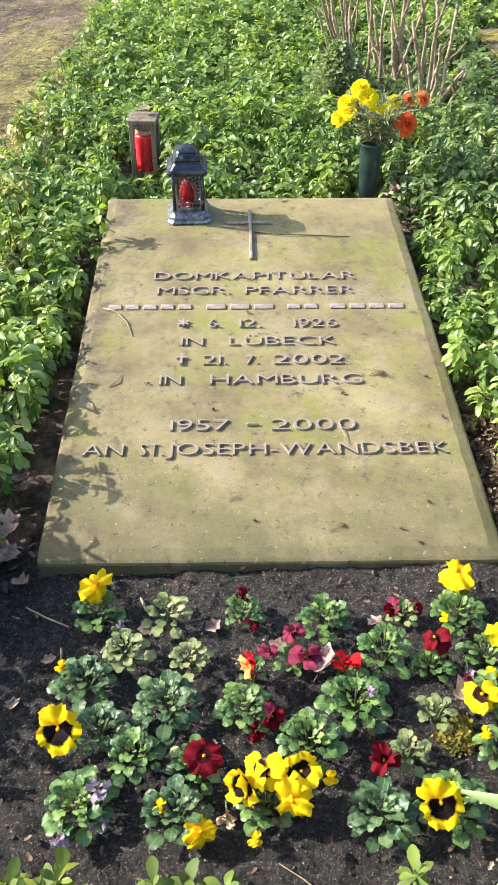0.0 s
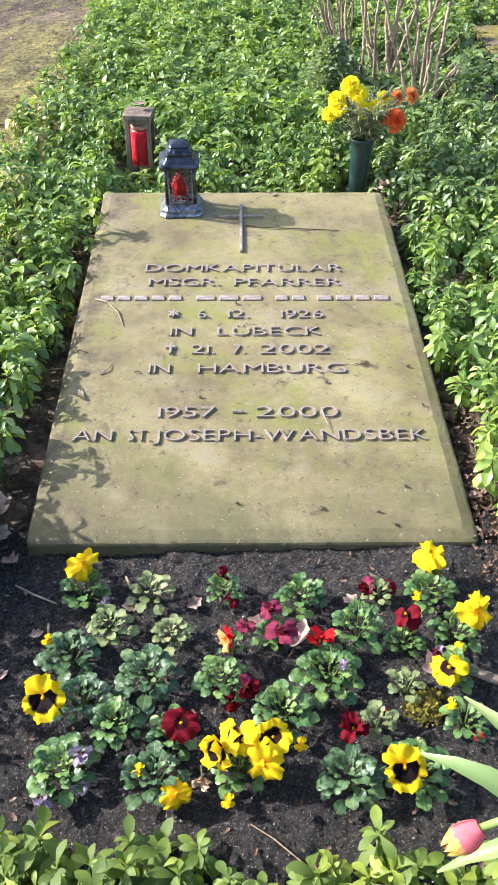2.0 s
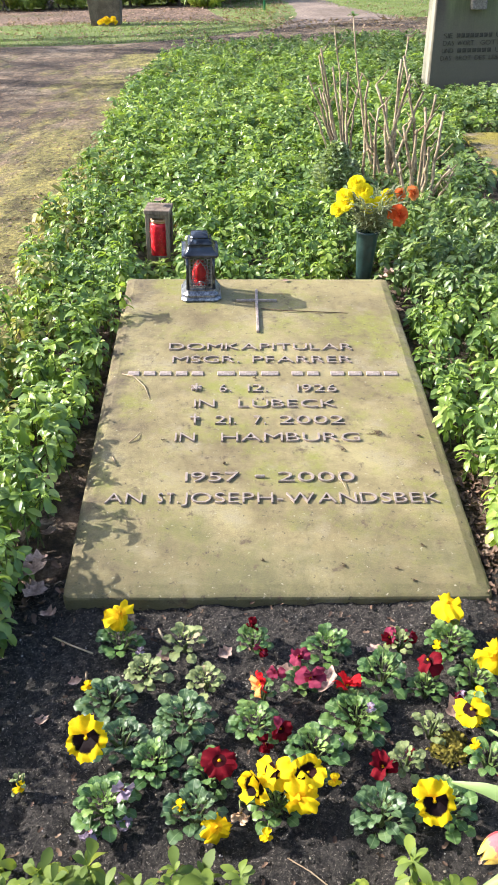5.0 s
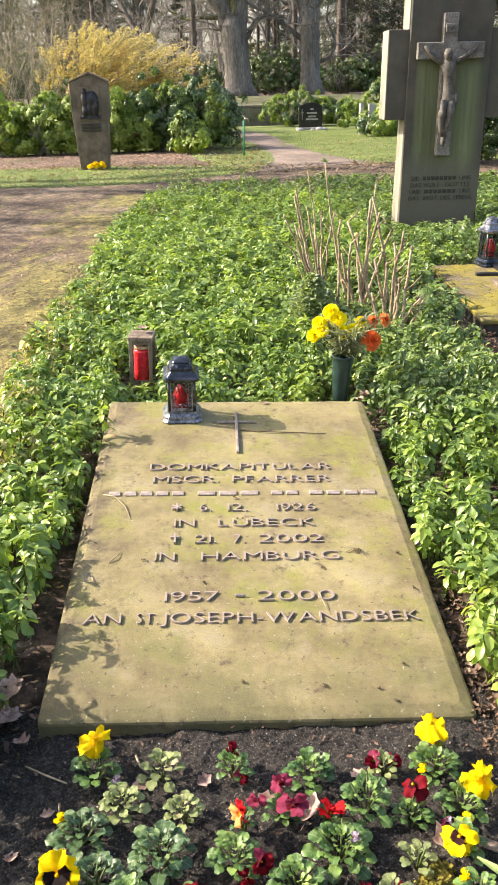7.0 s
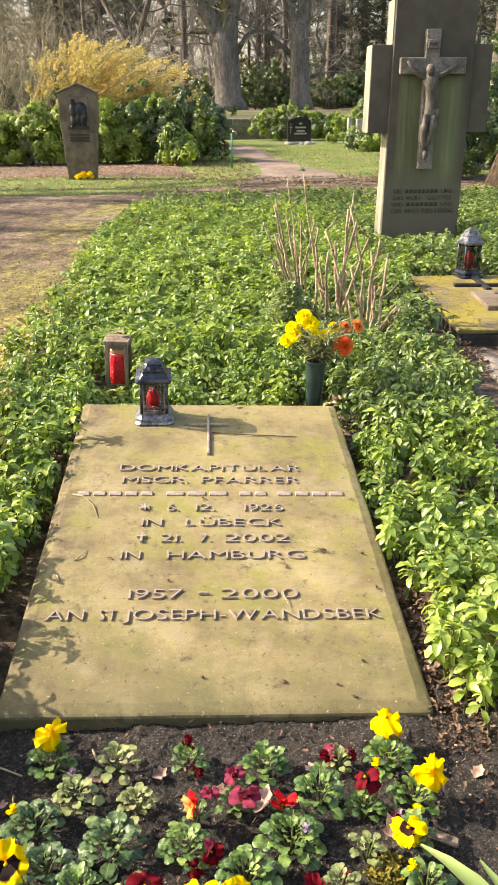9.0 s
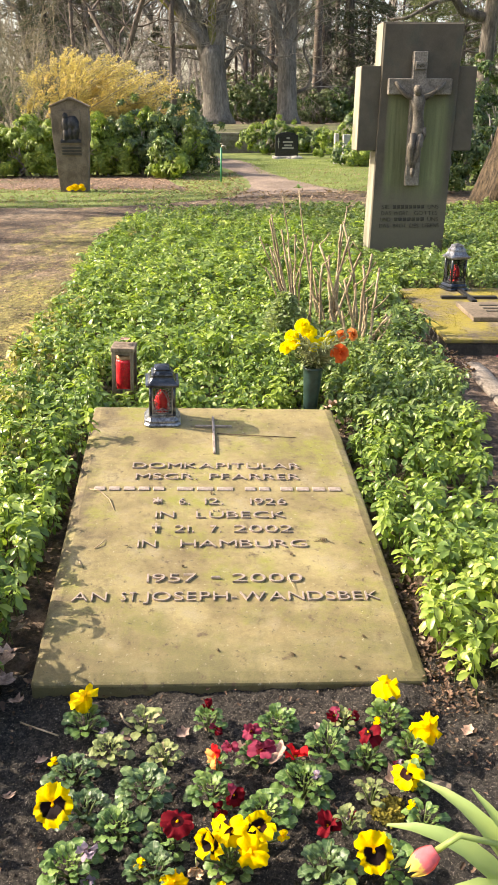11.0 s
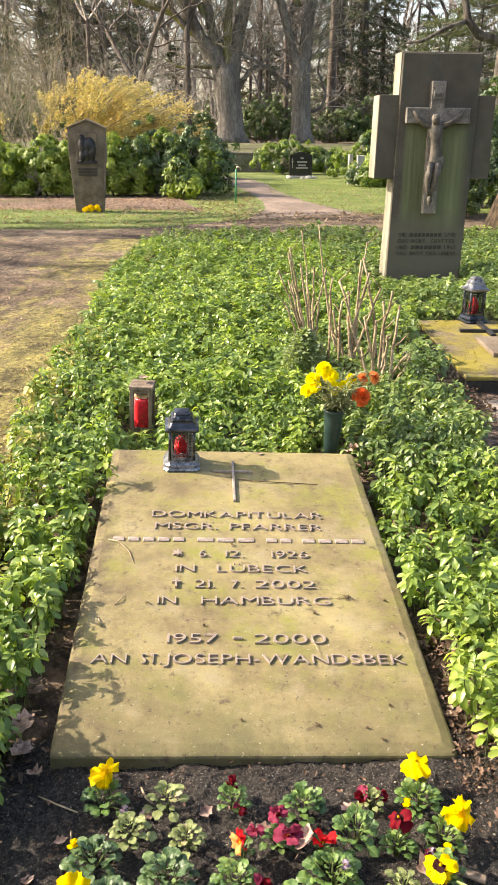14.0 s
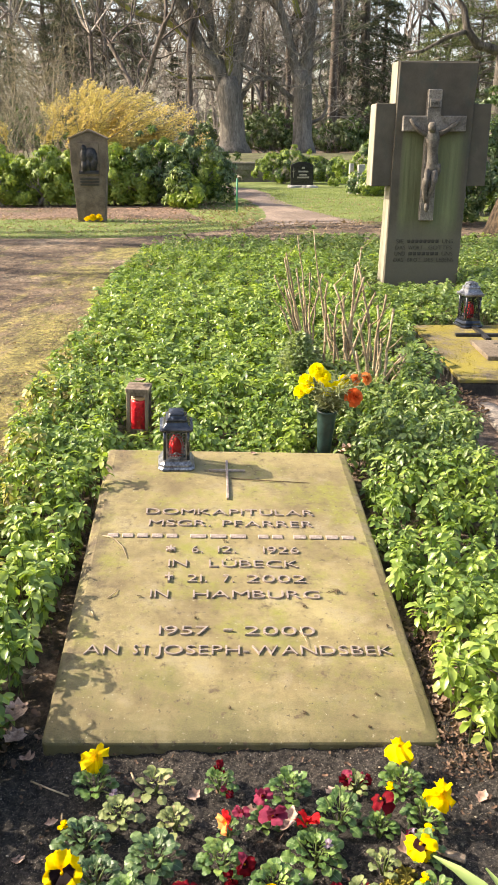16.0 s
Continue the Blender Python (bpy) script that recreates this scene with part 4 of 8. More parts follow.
def square_ring(h, z, cut=0.0):
    """A square ring of half width h, its corners cut."""
    c = h - cut
    return [(c, -h, z), (h, -c, z), (h, c, z), (c, h, z), (-c, h, z), (-h, c, z), (-h, -c, z), (-c, -h, z)]


def ring_curve(s, cx, cz, r, wire, y, turn=1.0, start=0.0, sides=4):
    pts = [(cx + r * math.cos(start + a), y, cz + r * math.sin(start + a)) for a in np.linspace(0, 2 * math.pi * turn, 11)]
    s.tube(pts, [wire] * len(pts), sides)


def pewter_lantern(m, label, roof_mat, foot_mat):
    """A cast grave lantern: moulded foot, openwork sides, stepped roof, red candle inside."""
    t = thing("grave_lantern", m, label, "lantern")
    foot = Soup().rings([square_ring(0.061, 0, 0.014), square_ring(0.063, 0.005, 0.014), square_ring(0.060, 0.010, 0.015), square_ring(0.056, 0.012, 0.013), square_ring(0.056, 0.017, 0.013), square_ring(0.050, 0.023, 0.010), square_ring(0.046, 0.027, 0.006), square_ring(0.047, 0.031, 0.005)])
    part("foot", foot.mesh("lantern_foot", foot_mat, False), t, "moulded metal foot")
    top = [square_ring(h, z, c) for h, z, c in ((0.046, 0.124, 0.004), (0.053, 0.127, 0.004), (0.056, 0.131, 0.004), (0.056, 0.135, 0.004), (0.047, 0.139, 0.004), (0.041, 0.145, 0.004), (0.037, 0.152, 0.005), (0.036, 0.156, 0.005), (0.037, 0.159, 0.005), (0.036, 0.162, 0.005), (0.029, 0.166, 0.005), (0.026, 0.172, 0.005), (0.027, 0.175, 0.005), (0.025, 0.178, 0.005), (0.014, 0.182, 0.004), (0.006, 0.184, 0.002))]
    part("roof", Soup().rings(top).mesh("lantern_roof", roof_mat, False), t)
    for sx, sy in ((1, 1), (1, -1), (-1, 1), (-1, -1)):
        post = Soup().tube([(0.040 * sx, 0.040 * sy, 0.030), (0.040 * sx, 0.040 * sy, 0.076), (0.040 * sx, 0.040 * sy, 0.131)], [0.0055, 0.0045, 0.0055], 6)
        part("corner_post", post.mesh("corner_post", M_PEWTER), t)
    panel = Soup()
    panel.box(-0.036, 0.036, -0.041, -0.038, 0.031, 0.037).box(-0.036, 0.036, -0.041, -0.038, 0.123, 0.129)
    panel.box(-0.036, -0.032, -0.041, -0.038, 0.037, 0.123).box(0.032, 0.036, -0.041, -0.038, 0.037, 0.123)
    for sx in (-1, 1):
        for cz in (0.043, 0.053, 0.063, 0.073, 0.083, 0.093, 0.103, 0.114):
            ring_curve(panel, sx * 0.0265, cz, 0.0052, 0.0012, -0.0395, 1.0, cz * 90)
        for cx, cz, q in ((0.0165, 0.043, 0.0050), (0.0065, 0.044, 0.0055), (0.0175, 0.096, 0.0042), (0.016, 0.106, 0.0050), (0.007, 0.113, 0.0055), (0.0165, 0.117, 0.0045), (0.019, 0.056, 0.0038), (0.019, 0.068, 0.0034)):
            ring_curve(panel, sx * cx, cz, q, 0.0012, -0.0395, 1.0, cx * 300)
        panel.tube([(sx * 0.030, -0.0395, 0.050), (sx * 0.021, -0.0395, 0.066), (sx * 0.018, -0.0395, 0.084), (sx * 0.011, -0.0395, 0.100), (0, -0.0395, 0.112)], [0.0015] * 5, 4)
        panel.tube([(sx * 0.030, -0.0395, 0.050), (sx * 0.016, -0.0395, 0.048), (0, -0.0395, 0.054)], [0.0014] * 3, 4)
    pm = panel.mesh("openwork_panel", foot_mat, False)
    gm = Soup().box(-0.034, 0.034, -0.0365, -0.0355, 0.033, 0.127).mesh("glass_pane", M_SMOKED, False)
    for k in range(4):
        p = part("openwork_panel", pm, t, m=pose(0, 0, 0, 0, 0, 90 * k))
        g = part("glass_pane", gm, t, m=pose(0, 0, 0, 0, 0, 90 * k))
        g.visible_shadow = False
    c = Soup().rings([[(r * math.cos(a), r * math.sin(a), z) for a in np.linspace(0, 2 * math.pi, 16, endpoint=False)] for r, z in ((0.023, 0.031), (0.026, 0.036), (0.026, 0.070), (0.021, 0.084), (0.013, 0.097), (0.005, 0.101))])
    part("candle", c.mesh("candle", M_CANDLERED), t, "red plastic grave candle")
    return t


pewter_lantern(TILT @ pose(0.226, 1.198, 0.0, 0, 0, 3) @ Matrix.Diagonal((0.95, 0.95, 1.07, 1)), "small blackened metal grave lantern with red candle, on the slab", M_PEWTER, M_SKYPALEPEWTER)


def wooden_lantern(m):
    t = thing("wooden_lantern", m, "brown wooden lantern with red candle among the leaves", "lantern")
    part("base_plate", bevelled(Soup().box(-0.046, 0.046, -0.046, 0.046, 0, 0.016).mesh("base_plate", M_LANTERNWOOD, False), 0.002, 1), t)
    part("roof_plate", bevelled(Soup().box(-0.049, 0.049, -0.049, 0.049, 0.176, 0.191).mesh("roof_plate", M_LANTERNWOOD, False), 0.002, 1), t)
    for sx, sy in ((1, 1), (1, -1), (-1, 1), (-1, -1)):
        x, y = 0.038 * sx, 0.038 * sy
        part("corner_post", bevelled(Soup().box(x - 0.0075, x + 0.0075, y - 0.0075, y + 0.0075, 0.016, 0.176).mesh("corner_post", M_LANTERNWOOD, False), 0.0012, 1), t)
    rail = bevelled(Soup().box(-0.0305, 0.0305, -0.043, -0.033, 0, 0.013).mesh("rail", M_LANTERNWOOD, False), 0.001, 1)
    pane = Soup().box(-0.0305, 0.0305, -0.0385, -0.0375, 0.030, 0.164).mesh("glass_pane", M_GLASS, False)
    for k in range(4):
        for z in (0.0165, 0.1625):
            part("rail", rail, t, m=pose(0, 0, z, 0, 0, 90 * k))
        part("glass_pane", pane, t, m=pose(0, 0, 0, 0, 0, 90 * k)).visible_shadow = False
    circ = np.linspace(0, 2 * math.pi, 20, endpoint=False)
    c = Soup().rings([[(r * math.cos(a), r * math.sin(a), z) for a in circ] for r, z in ((0.032, 0.016), (0.0345, 0.022), (0.0345, 0.128), (0.034, 0.134), (0.029, 0.139))])
    candle = part("candle", c.mesh("candle", M_CANDLERED), t, "red plastic grave candle")
    rim = Soup().rings([[(r * math.cos(a), r * math.sin(a), z) for a in circ] for r, z in ((0.028, 0.139), (0.032, 0.141), (0.032, 0.151), (0.029, 0.154))])
    part("candle_lid", rim.mesh("candle_lid", M_CANDLEPALE), candle, "pale gold candle lid")
    return t


wooden_lantern(pose(0.052, 1.79, 0.072, 1.5, 2.5, -4) @ Matrix.Diagonal((0.95, 0.95, 1.06, 1)))


def leaf_litter_piece(m, size, mat, label, curl=0.3):
    """A dry curled leaf with a lobed edge."""
    n = 7
    s = Soup()
    for i in range(n):
        x = i / (n - 1)
        w = (0.36 * math.sin(math.pi * min(1, x * 0.93 + 0.05))) * (1 + 0.28 * math.cos(i * 3.0))
        z = curl * (x - 0.5) ** 2
        s.v += [(size * x, -size * w, size * (z + curl * w * w * 2)), (size * x, 0, size * z), (size * x, size * w, size * (z + curl * w * w * 2.6))]
    s.f = [(3 * i + k, 3 * i + 3 + k, 3 * i + 4 + k, 3 * i + 1 + k) for i in range(n - 1) for k in (0, 1)]
    s.s = [0] * len(s.f)
    s.tube([(-0.25 * size, 0.02 * size, 0.02 * size), (0, 0, 0.01 * size)], [0.012 * size] * 2, 4)
    return solid("dead_leaf", s.mesh("dead_leaf", mat), label, "leaf", "fallen dead leaves", m=m)


leaf_litter_piece(pose(0.043, 1.79, 0.293, 4, 0, 25), 0.045, M_DRYLEAF, "curled dry leaf on the wooden lantern's roof")
leaf_litter_piece(pose(0.080, 1.80, 0.292, 0, 5, 160), 0.030, M_DRYLEAF, "curled dry leaf on the wooden lantern's roof")


def ruffled_flower(radius, layers, mats, seed):
    """A double flower: many overlapping ruffled petals round a centre, as one mesh."""
    r = random.Random(seed)
    s = Soup()
    for k in range(layers):
        u = k / max(1, layers - 1)
        count = 9 - int(4 * u)
        for i in range(count):
            a = 2 * math.pi * (i + r.random() * 0.5) / count + k * 0.5
            L = radius * (1 - 0.45 * u) * r.uniform(0.85, 1.1)
            lift = radians(5 + 75 * u + r.uniform(-8, 8))
            W = L * 0.42
            rows = []
            for j, (x, w) in enumerate(((0.05, 0.2), (0.45, 0.8), (0.85, 1.0), (1.0, 0.7))):
                for v in (-1, 0, 1):
                    z = -0.18 * abs(v) * L * 0.4 + 0.10 * L * math.sin(5 * v + i + 3 * x) - 0.22 * L * x * x
                    px, pz = x * L * math.cos(lift) - z * math.sin(lift), x * L * math.sin(lift) + z * math.cos(lift)
                    py = v * w * W
                    rows.append((px * math.cos(a) - py * math.sin(a), px * math.sin(a) + py * math.cos(a), pz + radius * 0.10 * u))
            s.add(rows, [(3 * j + q, 3 * j + 3 + q, 3 * j + 4 + q, 3 * j + 1 + q) for j in range(3) for q in (0, 1)])
    return s.mesh("petals", mats)


def vase_of_flowers():
    t = thing("flower_vase", pose(0.752, 1.430, 0.064, 2, 2), "dark green plastic grave vase holding yellow and orange flowers", "vase")
    circ = np.linspace(0, 2 * math.pi, 28, endpoint=False)
    prof = ((0.019, 0.0), (0.021, 0.004), (0.027, 0.09), (0.033, 0.182), (0.034, 0.208), (0.037, 0.212), (0.037, 0.220), (0.033, 0.220), (0.031, 0.19), (0.028, 0.14))
    part("vessel", Soup().rings([[(q * math.cos(a), q * math.sin(a), z) for a in circ] for q, z in prof]).mesh("vessel", M_VASE), t)
    blooms = ((-0.052, -0.01, 0.396, 0.031, M_BRIGHTYELLOW), (-0.030, -0.02, 0.372, 0.034, M_BRIGHTYELLOW), (-0.090, -0.005, 0.350, 0.029, M_BRIGHTYELLOW), (-0.080, -0.02, 0.326, 0.028, M_BRIGHTYELLOW), (-0.105, 0.0, 0.300, 0.031, M_BRIGHTYELLOW),
              (-0.008, -0.03, 0.322, 0.029, M_BRIGHTYELLOW), (0.018, -0.025, 0.330, 0.028, M_BRIGHTYELLOW), (0.046, 0.01, 0.350, 0.025, M_BRIGHTYELLOW),
              (0.076, -0.045, 0.296, 0.041, M_REDORANGE), (0.086, 0.02, 0.348, 0.027, M_ORANGE), (0.124, 0.01, 0.356, 0.031, M_ORANGE))
    for i, (x, y, z, q, mat) in enumerate(blooms):
        x, z = (0.95 * x if x < 0 else x + 0.008), 0.22 + 0.86 * (z - 0.22)
        tilt = Vector((x * 3.0, y * 2 - 0.35, 0.35)).to_track_quat("Z", "Y").to_matrix().to_4x4()
        fl = part("flower_head", ruffled_flower(q * 0.83, 5, mat, i), t, "double yellow flower head" if mat is M_BRIGHTYELLOW else "double orange flower head", Matrix.Translation((x, y, z)) @ tilt)
        st = Soup().tube([(x * 0.15, y * 0.15, 0.14), (x * 0.35, y * 0.4, 0.24), (x * 0.85, y * 0.9, z - 0.05), (x, y + 0.004, z)], [0.0022] * 4, 5)
        part("stem", st.mesh("stem", M_STEM), t)
    r = np.random.default_rng(3)
    n = 900
    k = r.integers(0, 26, n)
    ang = k * 2.4
    reach = 0.03 + 0.075 * ((k * 37) % 26) / 26
    along = r.random(n)
    px = np.cos(ang) * reach * along + 0.01
    py = np.sin(ang) * reach * along
    pz = 0.222 + along * (0.12 - 0.04 * ((k * 11) % 7) / 7)
    v, f = spread(LEAF_LONG[0] * np.array([1, 0.32, 1]), LEAF_LONG[1], frames_of(ang + r.normal(0, 0.9, n), np.radians(r.normal(48, 22, n)), r.normal(0, 0.6, n)), np.stack([px, py, pz - 0.012], -1), r.uniform(0.03, 0.062, n))
    tagged(part("greenery", triangles("greenery", v, f, [M_FEATHER]), t, "grey-green feathery filler foliage"), kind="stuff")
    return t


vase_of_flowers()


def dead_stems():
    """Bare canes of a cut-back shrub in three fans: each bent cane has swollen nodes and short side shoots."""
    t = thing("bare_shrub", pose(0, 0, 0), "leafless pale brown hydrangea canes behind the vase", "shrub")
    r = random.Random(11)
    back = ((0.85, 0.79, 0.68, 0.53), (0.86, 0.81, 0.75, 0.63), (0.88, 0.85, 0.80, 0.73), (0.84, 0.81, 0.77, 0.42), (0.86, 0.86, 0.83, 0.46), (0.89, 0.87, 0.88, 0.52), (0.90, 0.90, 0.91, 0.40), (0.83, 0.77, 0.71, 0.38), (0.87, 0.83, 0.79, 0.56), (0.85, 0.80, 0.74, 0.47), (0.84, 0.90, 0.96, 0.50), (0.86, 0.80, 0.74, 0.60))
    middle = ((0.97, 0.87, 0.83, 0.80), (0.94, 0.91, 0.92, 0.48), (0.90, 0.88, 0.89, 0.57), (1.00, 0.93, 0.89, 0.43), (1.00, 1.03, 1.03, 0.64), (1.03, 1.01, 1.06, 0.71), (1.13, 1.12, 1.03, 0.66), (0.98, 0.97, 1.05, 0.60), (0.96, 0.93, 0.94, 0.40), (0.98, 1.04, 1.12, 0.52), (1.08, 1.00, 0.92, 0.56), (1.02, 0.96, 0.97, 0.50))
    front = ((1.11, 1.12, 1.11, 0.47), (1.12, 1.12, 1.16, 0.48), (1.07, 1.04, 1.05, 0.42), (1.09, 1.10, 1.09, 0.37), (1.13, 1.18, 1.24, 0.24), (1.13, 1.21, 1.27, 0.21), (1.10, 1.08, 1.12, 0.55), (1.05, 1.02, 1.00, 0.30), (1.14, 1.16, 1.21, 0.20), (1.11, 1.15, 1.22, 0.26), (1.08, 1.05, 1.00, 0.44))
    for fan, fy, thick in ((back, 3.0, 0.0068), (middle, 2.5, 0.0076), (front, 2.25, 0.0080)):
        for x0, x1, x2, h in fan:
            y, ly = fy + r.uniform(-0.10, 0.10), r.gauss(0, 0.05)
            z0 = ground_z(x0, y)
            pts, rad = [], []
            for i in range(8):
                u = i / 7
                x = (1 - u) ** 2 * x0 + 2 * u * (1 - u) * x1 + u * u * x2
                pts.append((x + r.uniform(-0.005, 0.005), y + ly * u + r.uniform(-0.004, 0.004), z0 + (h - z0) * u))
                rad.append(thick * (1 - (0.62 if h > 0.7 else 0.35) * u) * r.uniform(0.88, 1.12))
            s = Soup().tube(pts, rad, 7)
            for i in range(2, 8):
                p = Vector(pts[i])
                if r.random() < 0.4:
                    s.tube([p - Vector((0, 0, 0.010)), p - Vector((0, 0, 0.002)), p + Vector((0, 0, 0.004)), p + Vector((0, 0, 0.010))], [rad[i] * 0.95, rad[i] * 1.3, rad[i] * 1.2, rad[i] * 0.95], 7)
                if i > 3 and r.random() < 0.42:
                    a, L = r.choice((0, math.pi)) + r.uniform(-0.7, 0.7), r.uniform(0.02, 0.11)
                    q = p + Vector((math.cos(a) * L * 0.7, math.sin(a) * L * 0.7, L * 0.75))
                    s.tube([p, (p + q) / 2 + Vector((0, 0, -0.006)), q], [rad[i] * 0.7, rad[i] * 0.5, rad[i] * 0.42], 5)
            cane = part("cane", s.mesh("cane", M_TWIG), t)
            if h > 0.75:
                rn = np.random.default_rng(2)
                v, f = spread(*LEAF_FINE, frames_of(np.arange(7) * 0.9, rn.uniform(0.3, 1.1, 7), rn.normal(0, 0.3, 7)), np.tile(np.array(pts[-1]), (7, 1)), rn.uniform(0.018, 0.03, 7))
                part("leaf_bud", triangles("leaf_bud", v, f, [M_PANSYLEAF]), cane, "opening green leaf bud")


dead_stems()


def small_conifer(x, y, h, w):
    t = thing("dwarf_conifer", pose(x, y, ground_z(x, y)), "small dark dwarf conifer among the ground cover", "shrub")
    part("trunk", Soup().tube([(0, 0, 0), (0.01, 0, h * 0.5), (0, 0, h * 0.9)], [0.012, 0.008, 0.003], 6).mesh("trunk", M_TWIG), t)
    r = np.random.default_rng(8)
    n = 2600
    u = r.random(n) ** 0.7
    a = r.random(n) * 2 * np.pi
    rad = w * (1 - u) ** 0.55 * (0.55 + 0.45 * r.random(n)) * (1 + 0.25 * np.sin(3 * a + 7 * u))
    v, f = spread(*LEAF_LOW, frames_of(a + r.normal(0, 0.6, n), np.radians(r.normal(35, 25, n)), r.normal(0, 0.8, n)), np.stack([rad * np.cos(a), rad * np.sin(a), u * h + 0.02], -1), r.uniform(0.014, 0.03, n))
    tagged(part("foliage", triangles("foliage", v, f, [M_DWARF]), t), kind="stuff")


small_conifer(0.755, 2.32, 0.26, 0.115)
small_conifer(0.82, 2.46, 0.16, 0.09)


# ==== pansies ====
def petal_mesh(name, mat, L, W, seed):
    """One broad ruffled petal, its base at the flower's centre, lying outward along x."""
    s = Soup()
    nu, nv = 8, 11
    for i in range(nu):
        x = i / (nu - 1)
        for j in range(nv):
            v = 2 * j / (nv - 1) - 1
            w = W * 1.08 * (0.24 + 0.76 * math.sin(math.pi * (0.06 + 0.60 * x))) * (1 + 0.05 * math.sin(11 * x + seed))
            rim = 1 - 0.20 * v * v * x + 0.045 * x * x * math.sin(6.5 * v + 2.3 * seed) + 0.03 * x * x * math.sin(15 * v + seed)
            px = L * (x * rim + 0.03)
            pz = 0.12 * L * math.sin(2.2 * x) + 0.15 * L * x * x * math.sin(5.5 * v + seed) + 0.075 * L * x ** 3 * math.sin(14 * v + 2 * seed) - 0.09 * L * x * x * (1 + 0.5 * v * v)
            s.v.append((px, w * v, pz))
    s.f = [(i * nv + j, (i + 1) * nv + j, (i + 1) * nv + j + 1, i * nv + j + 1) for i in range(nu - 1) for j in range(nv - 1)]
    s.s = [0] * len(s.f)
    return s.mesh(name, mat)


PETALS = {}


def bloom(parent, m, colour, blotch, size, droop=0.0, label=""):
    """A pansy flower of five petals on its stem; droop folds the petals together, as in a spent flower."""
    trim = 1.0 if colour is M_YELLOW else 0.88
    fl = new("flower")
    fl.empty_display_size = 0.01
    fl.parent = parent
    fl.matrix_local = m @ pose(0, 0, 0, 0, 0, 23 * math.sin(size * 77 + droop * 31)) @ Matrix.Diagonal((size * 0.82 * trim, size * (0.84 - 0.12 * min(1, abs(droop))) * trim, size * 0.9 * trim, 1))
    if label:
        tagged(fl, label)
    for k, (ang, z, L, W, dark) in enumerate(((60, -0.002, 0.033, 0.0190, 0), (121, -0.004, 0.032, 0.0190, 0), (196, 0.002, 0.030, 0.0150, 1), (-16, 0.003, 0.031, 0.0155, 1), (-90, 0.004, 0.032, 0.0195, 1))):
        mat = blotch if dark else colour
        turn = int(size * 40 + 7 * abs(droop)) % 3
        key = (mat.name, k, turn)
        if key not in PETALS:
            PETALS[key] = petal_mesh("petal", mat, L, W, 1.7 * k + 2.1 * turn)
        fold = -34 * droop + (48 if droop > 0 else 22) * min(1, abs(droop) * 1.6) * math.sin(9 * k + 50 * size)
        ob = part("petal", PETALS[key], fl, m=Matrix.Translation((0, 0, z)) @ pose(0, 0, 0, 0, 0, ang) @ pose(0, 0, 0, 13 * math.sin(5 * k + 40 * size), -8 + fold + 9 * math.sin(3 * k + 90 * size)))
    if "eye" not in PETALS:
        PETALS["eye"] = Soup().rings([[(q * math.cos(a), q * math.sin(a), z) for a in np.linspace(0, 6.283, 8, endpoint=False)] for q, z in ((0.0035, 0.0), (0.003, 0.005), (0.0012, 0.007))]).mesh("flower_eye", M_YELLOW)
    part("flower_eye", PETALS["eye"], fl)
    return fl


def scallop_leaf(name, mat, L, W, arch):
    """An oval pansy leaf on a short stalk, with a scalloped edge."""
    s = Soup()
    shape = ((0, 0.07), (0.22, 0.09), (0.34, 0.42), (0.44, 0.80), (0.49, 0.76), (0.60, 1.03), (0.65, 0.95), (0.77, 1.03), (0.815, 0.90), (0.91, 0.78), (0.945, 0.62), (1.0, 0.22))
    for x, w in shape:
        z = arch * (math.sin(math.pi * x * 0.75) * 0.5 - 0.75 * x * x) * L
        wave = 0.16 * W * math.sin(19 * x + 2)
        s.v += [(x * L, -W * w, z + 0.20 * W * w + wave), (x * L, -0.45 * W * w, z + 0.14 * W * w), (x * L + 0.001, 0, z), (x * L, 0.45 * W * w, z + 0.14 * W * w), (x * L, W * w, z + 0.20 * W * w - wave)]
    s.f = [(5 * i + k, 5 * i + 5 + k, 5 * i + 6 + k, 5 * i + 1 + k) for i in range(len(shape) - 1) for k in range(4)]
    s.s = [0] * len(s.f)
    return s.mesh(name, mat)


LEAVES = {}
for mat in (M_PANSYLEAF, M_PANSYPALE, M_PANSYBLUE):
    young = M_PANSYYOUNG if mat is M_PANSYLEAF else mat
    LEAVES[mat.name] = [scallop_leaf("leaf", mat, 0.037, 0.0125, 0.28), scallop_leaf("leaf", mat, 0.032, 0.0120, 0.45), scallop_leaf("leaf", young, 0.030, 0.0078, 0.4)]


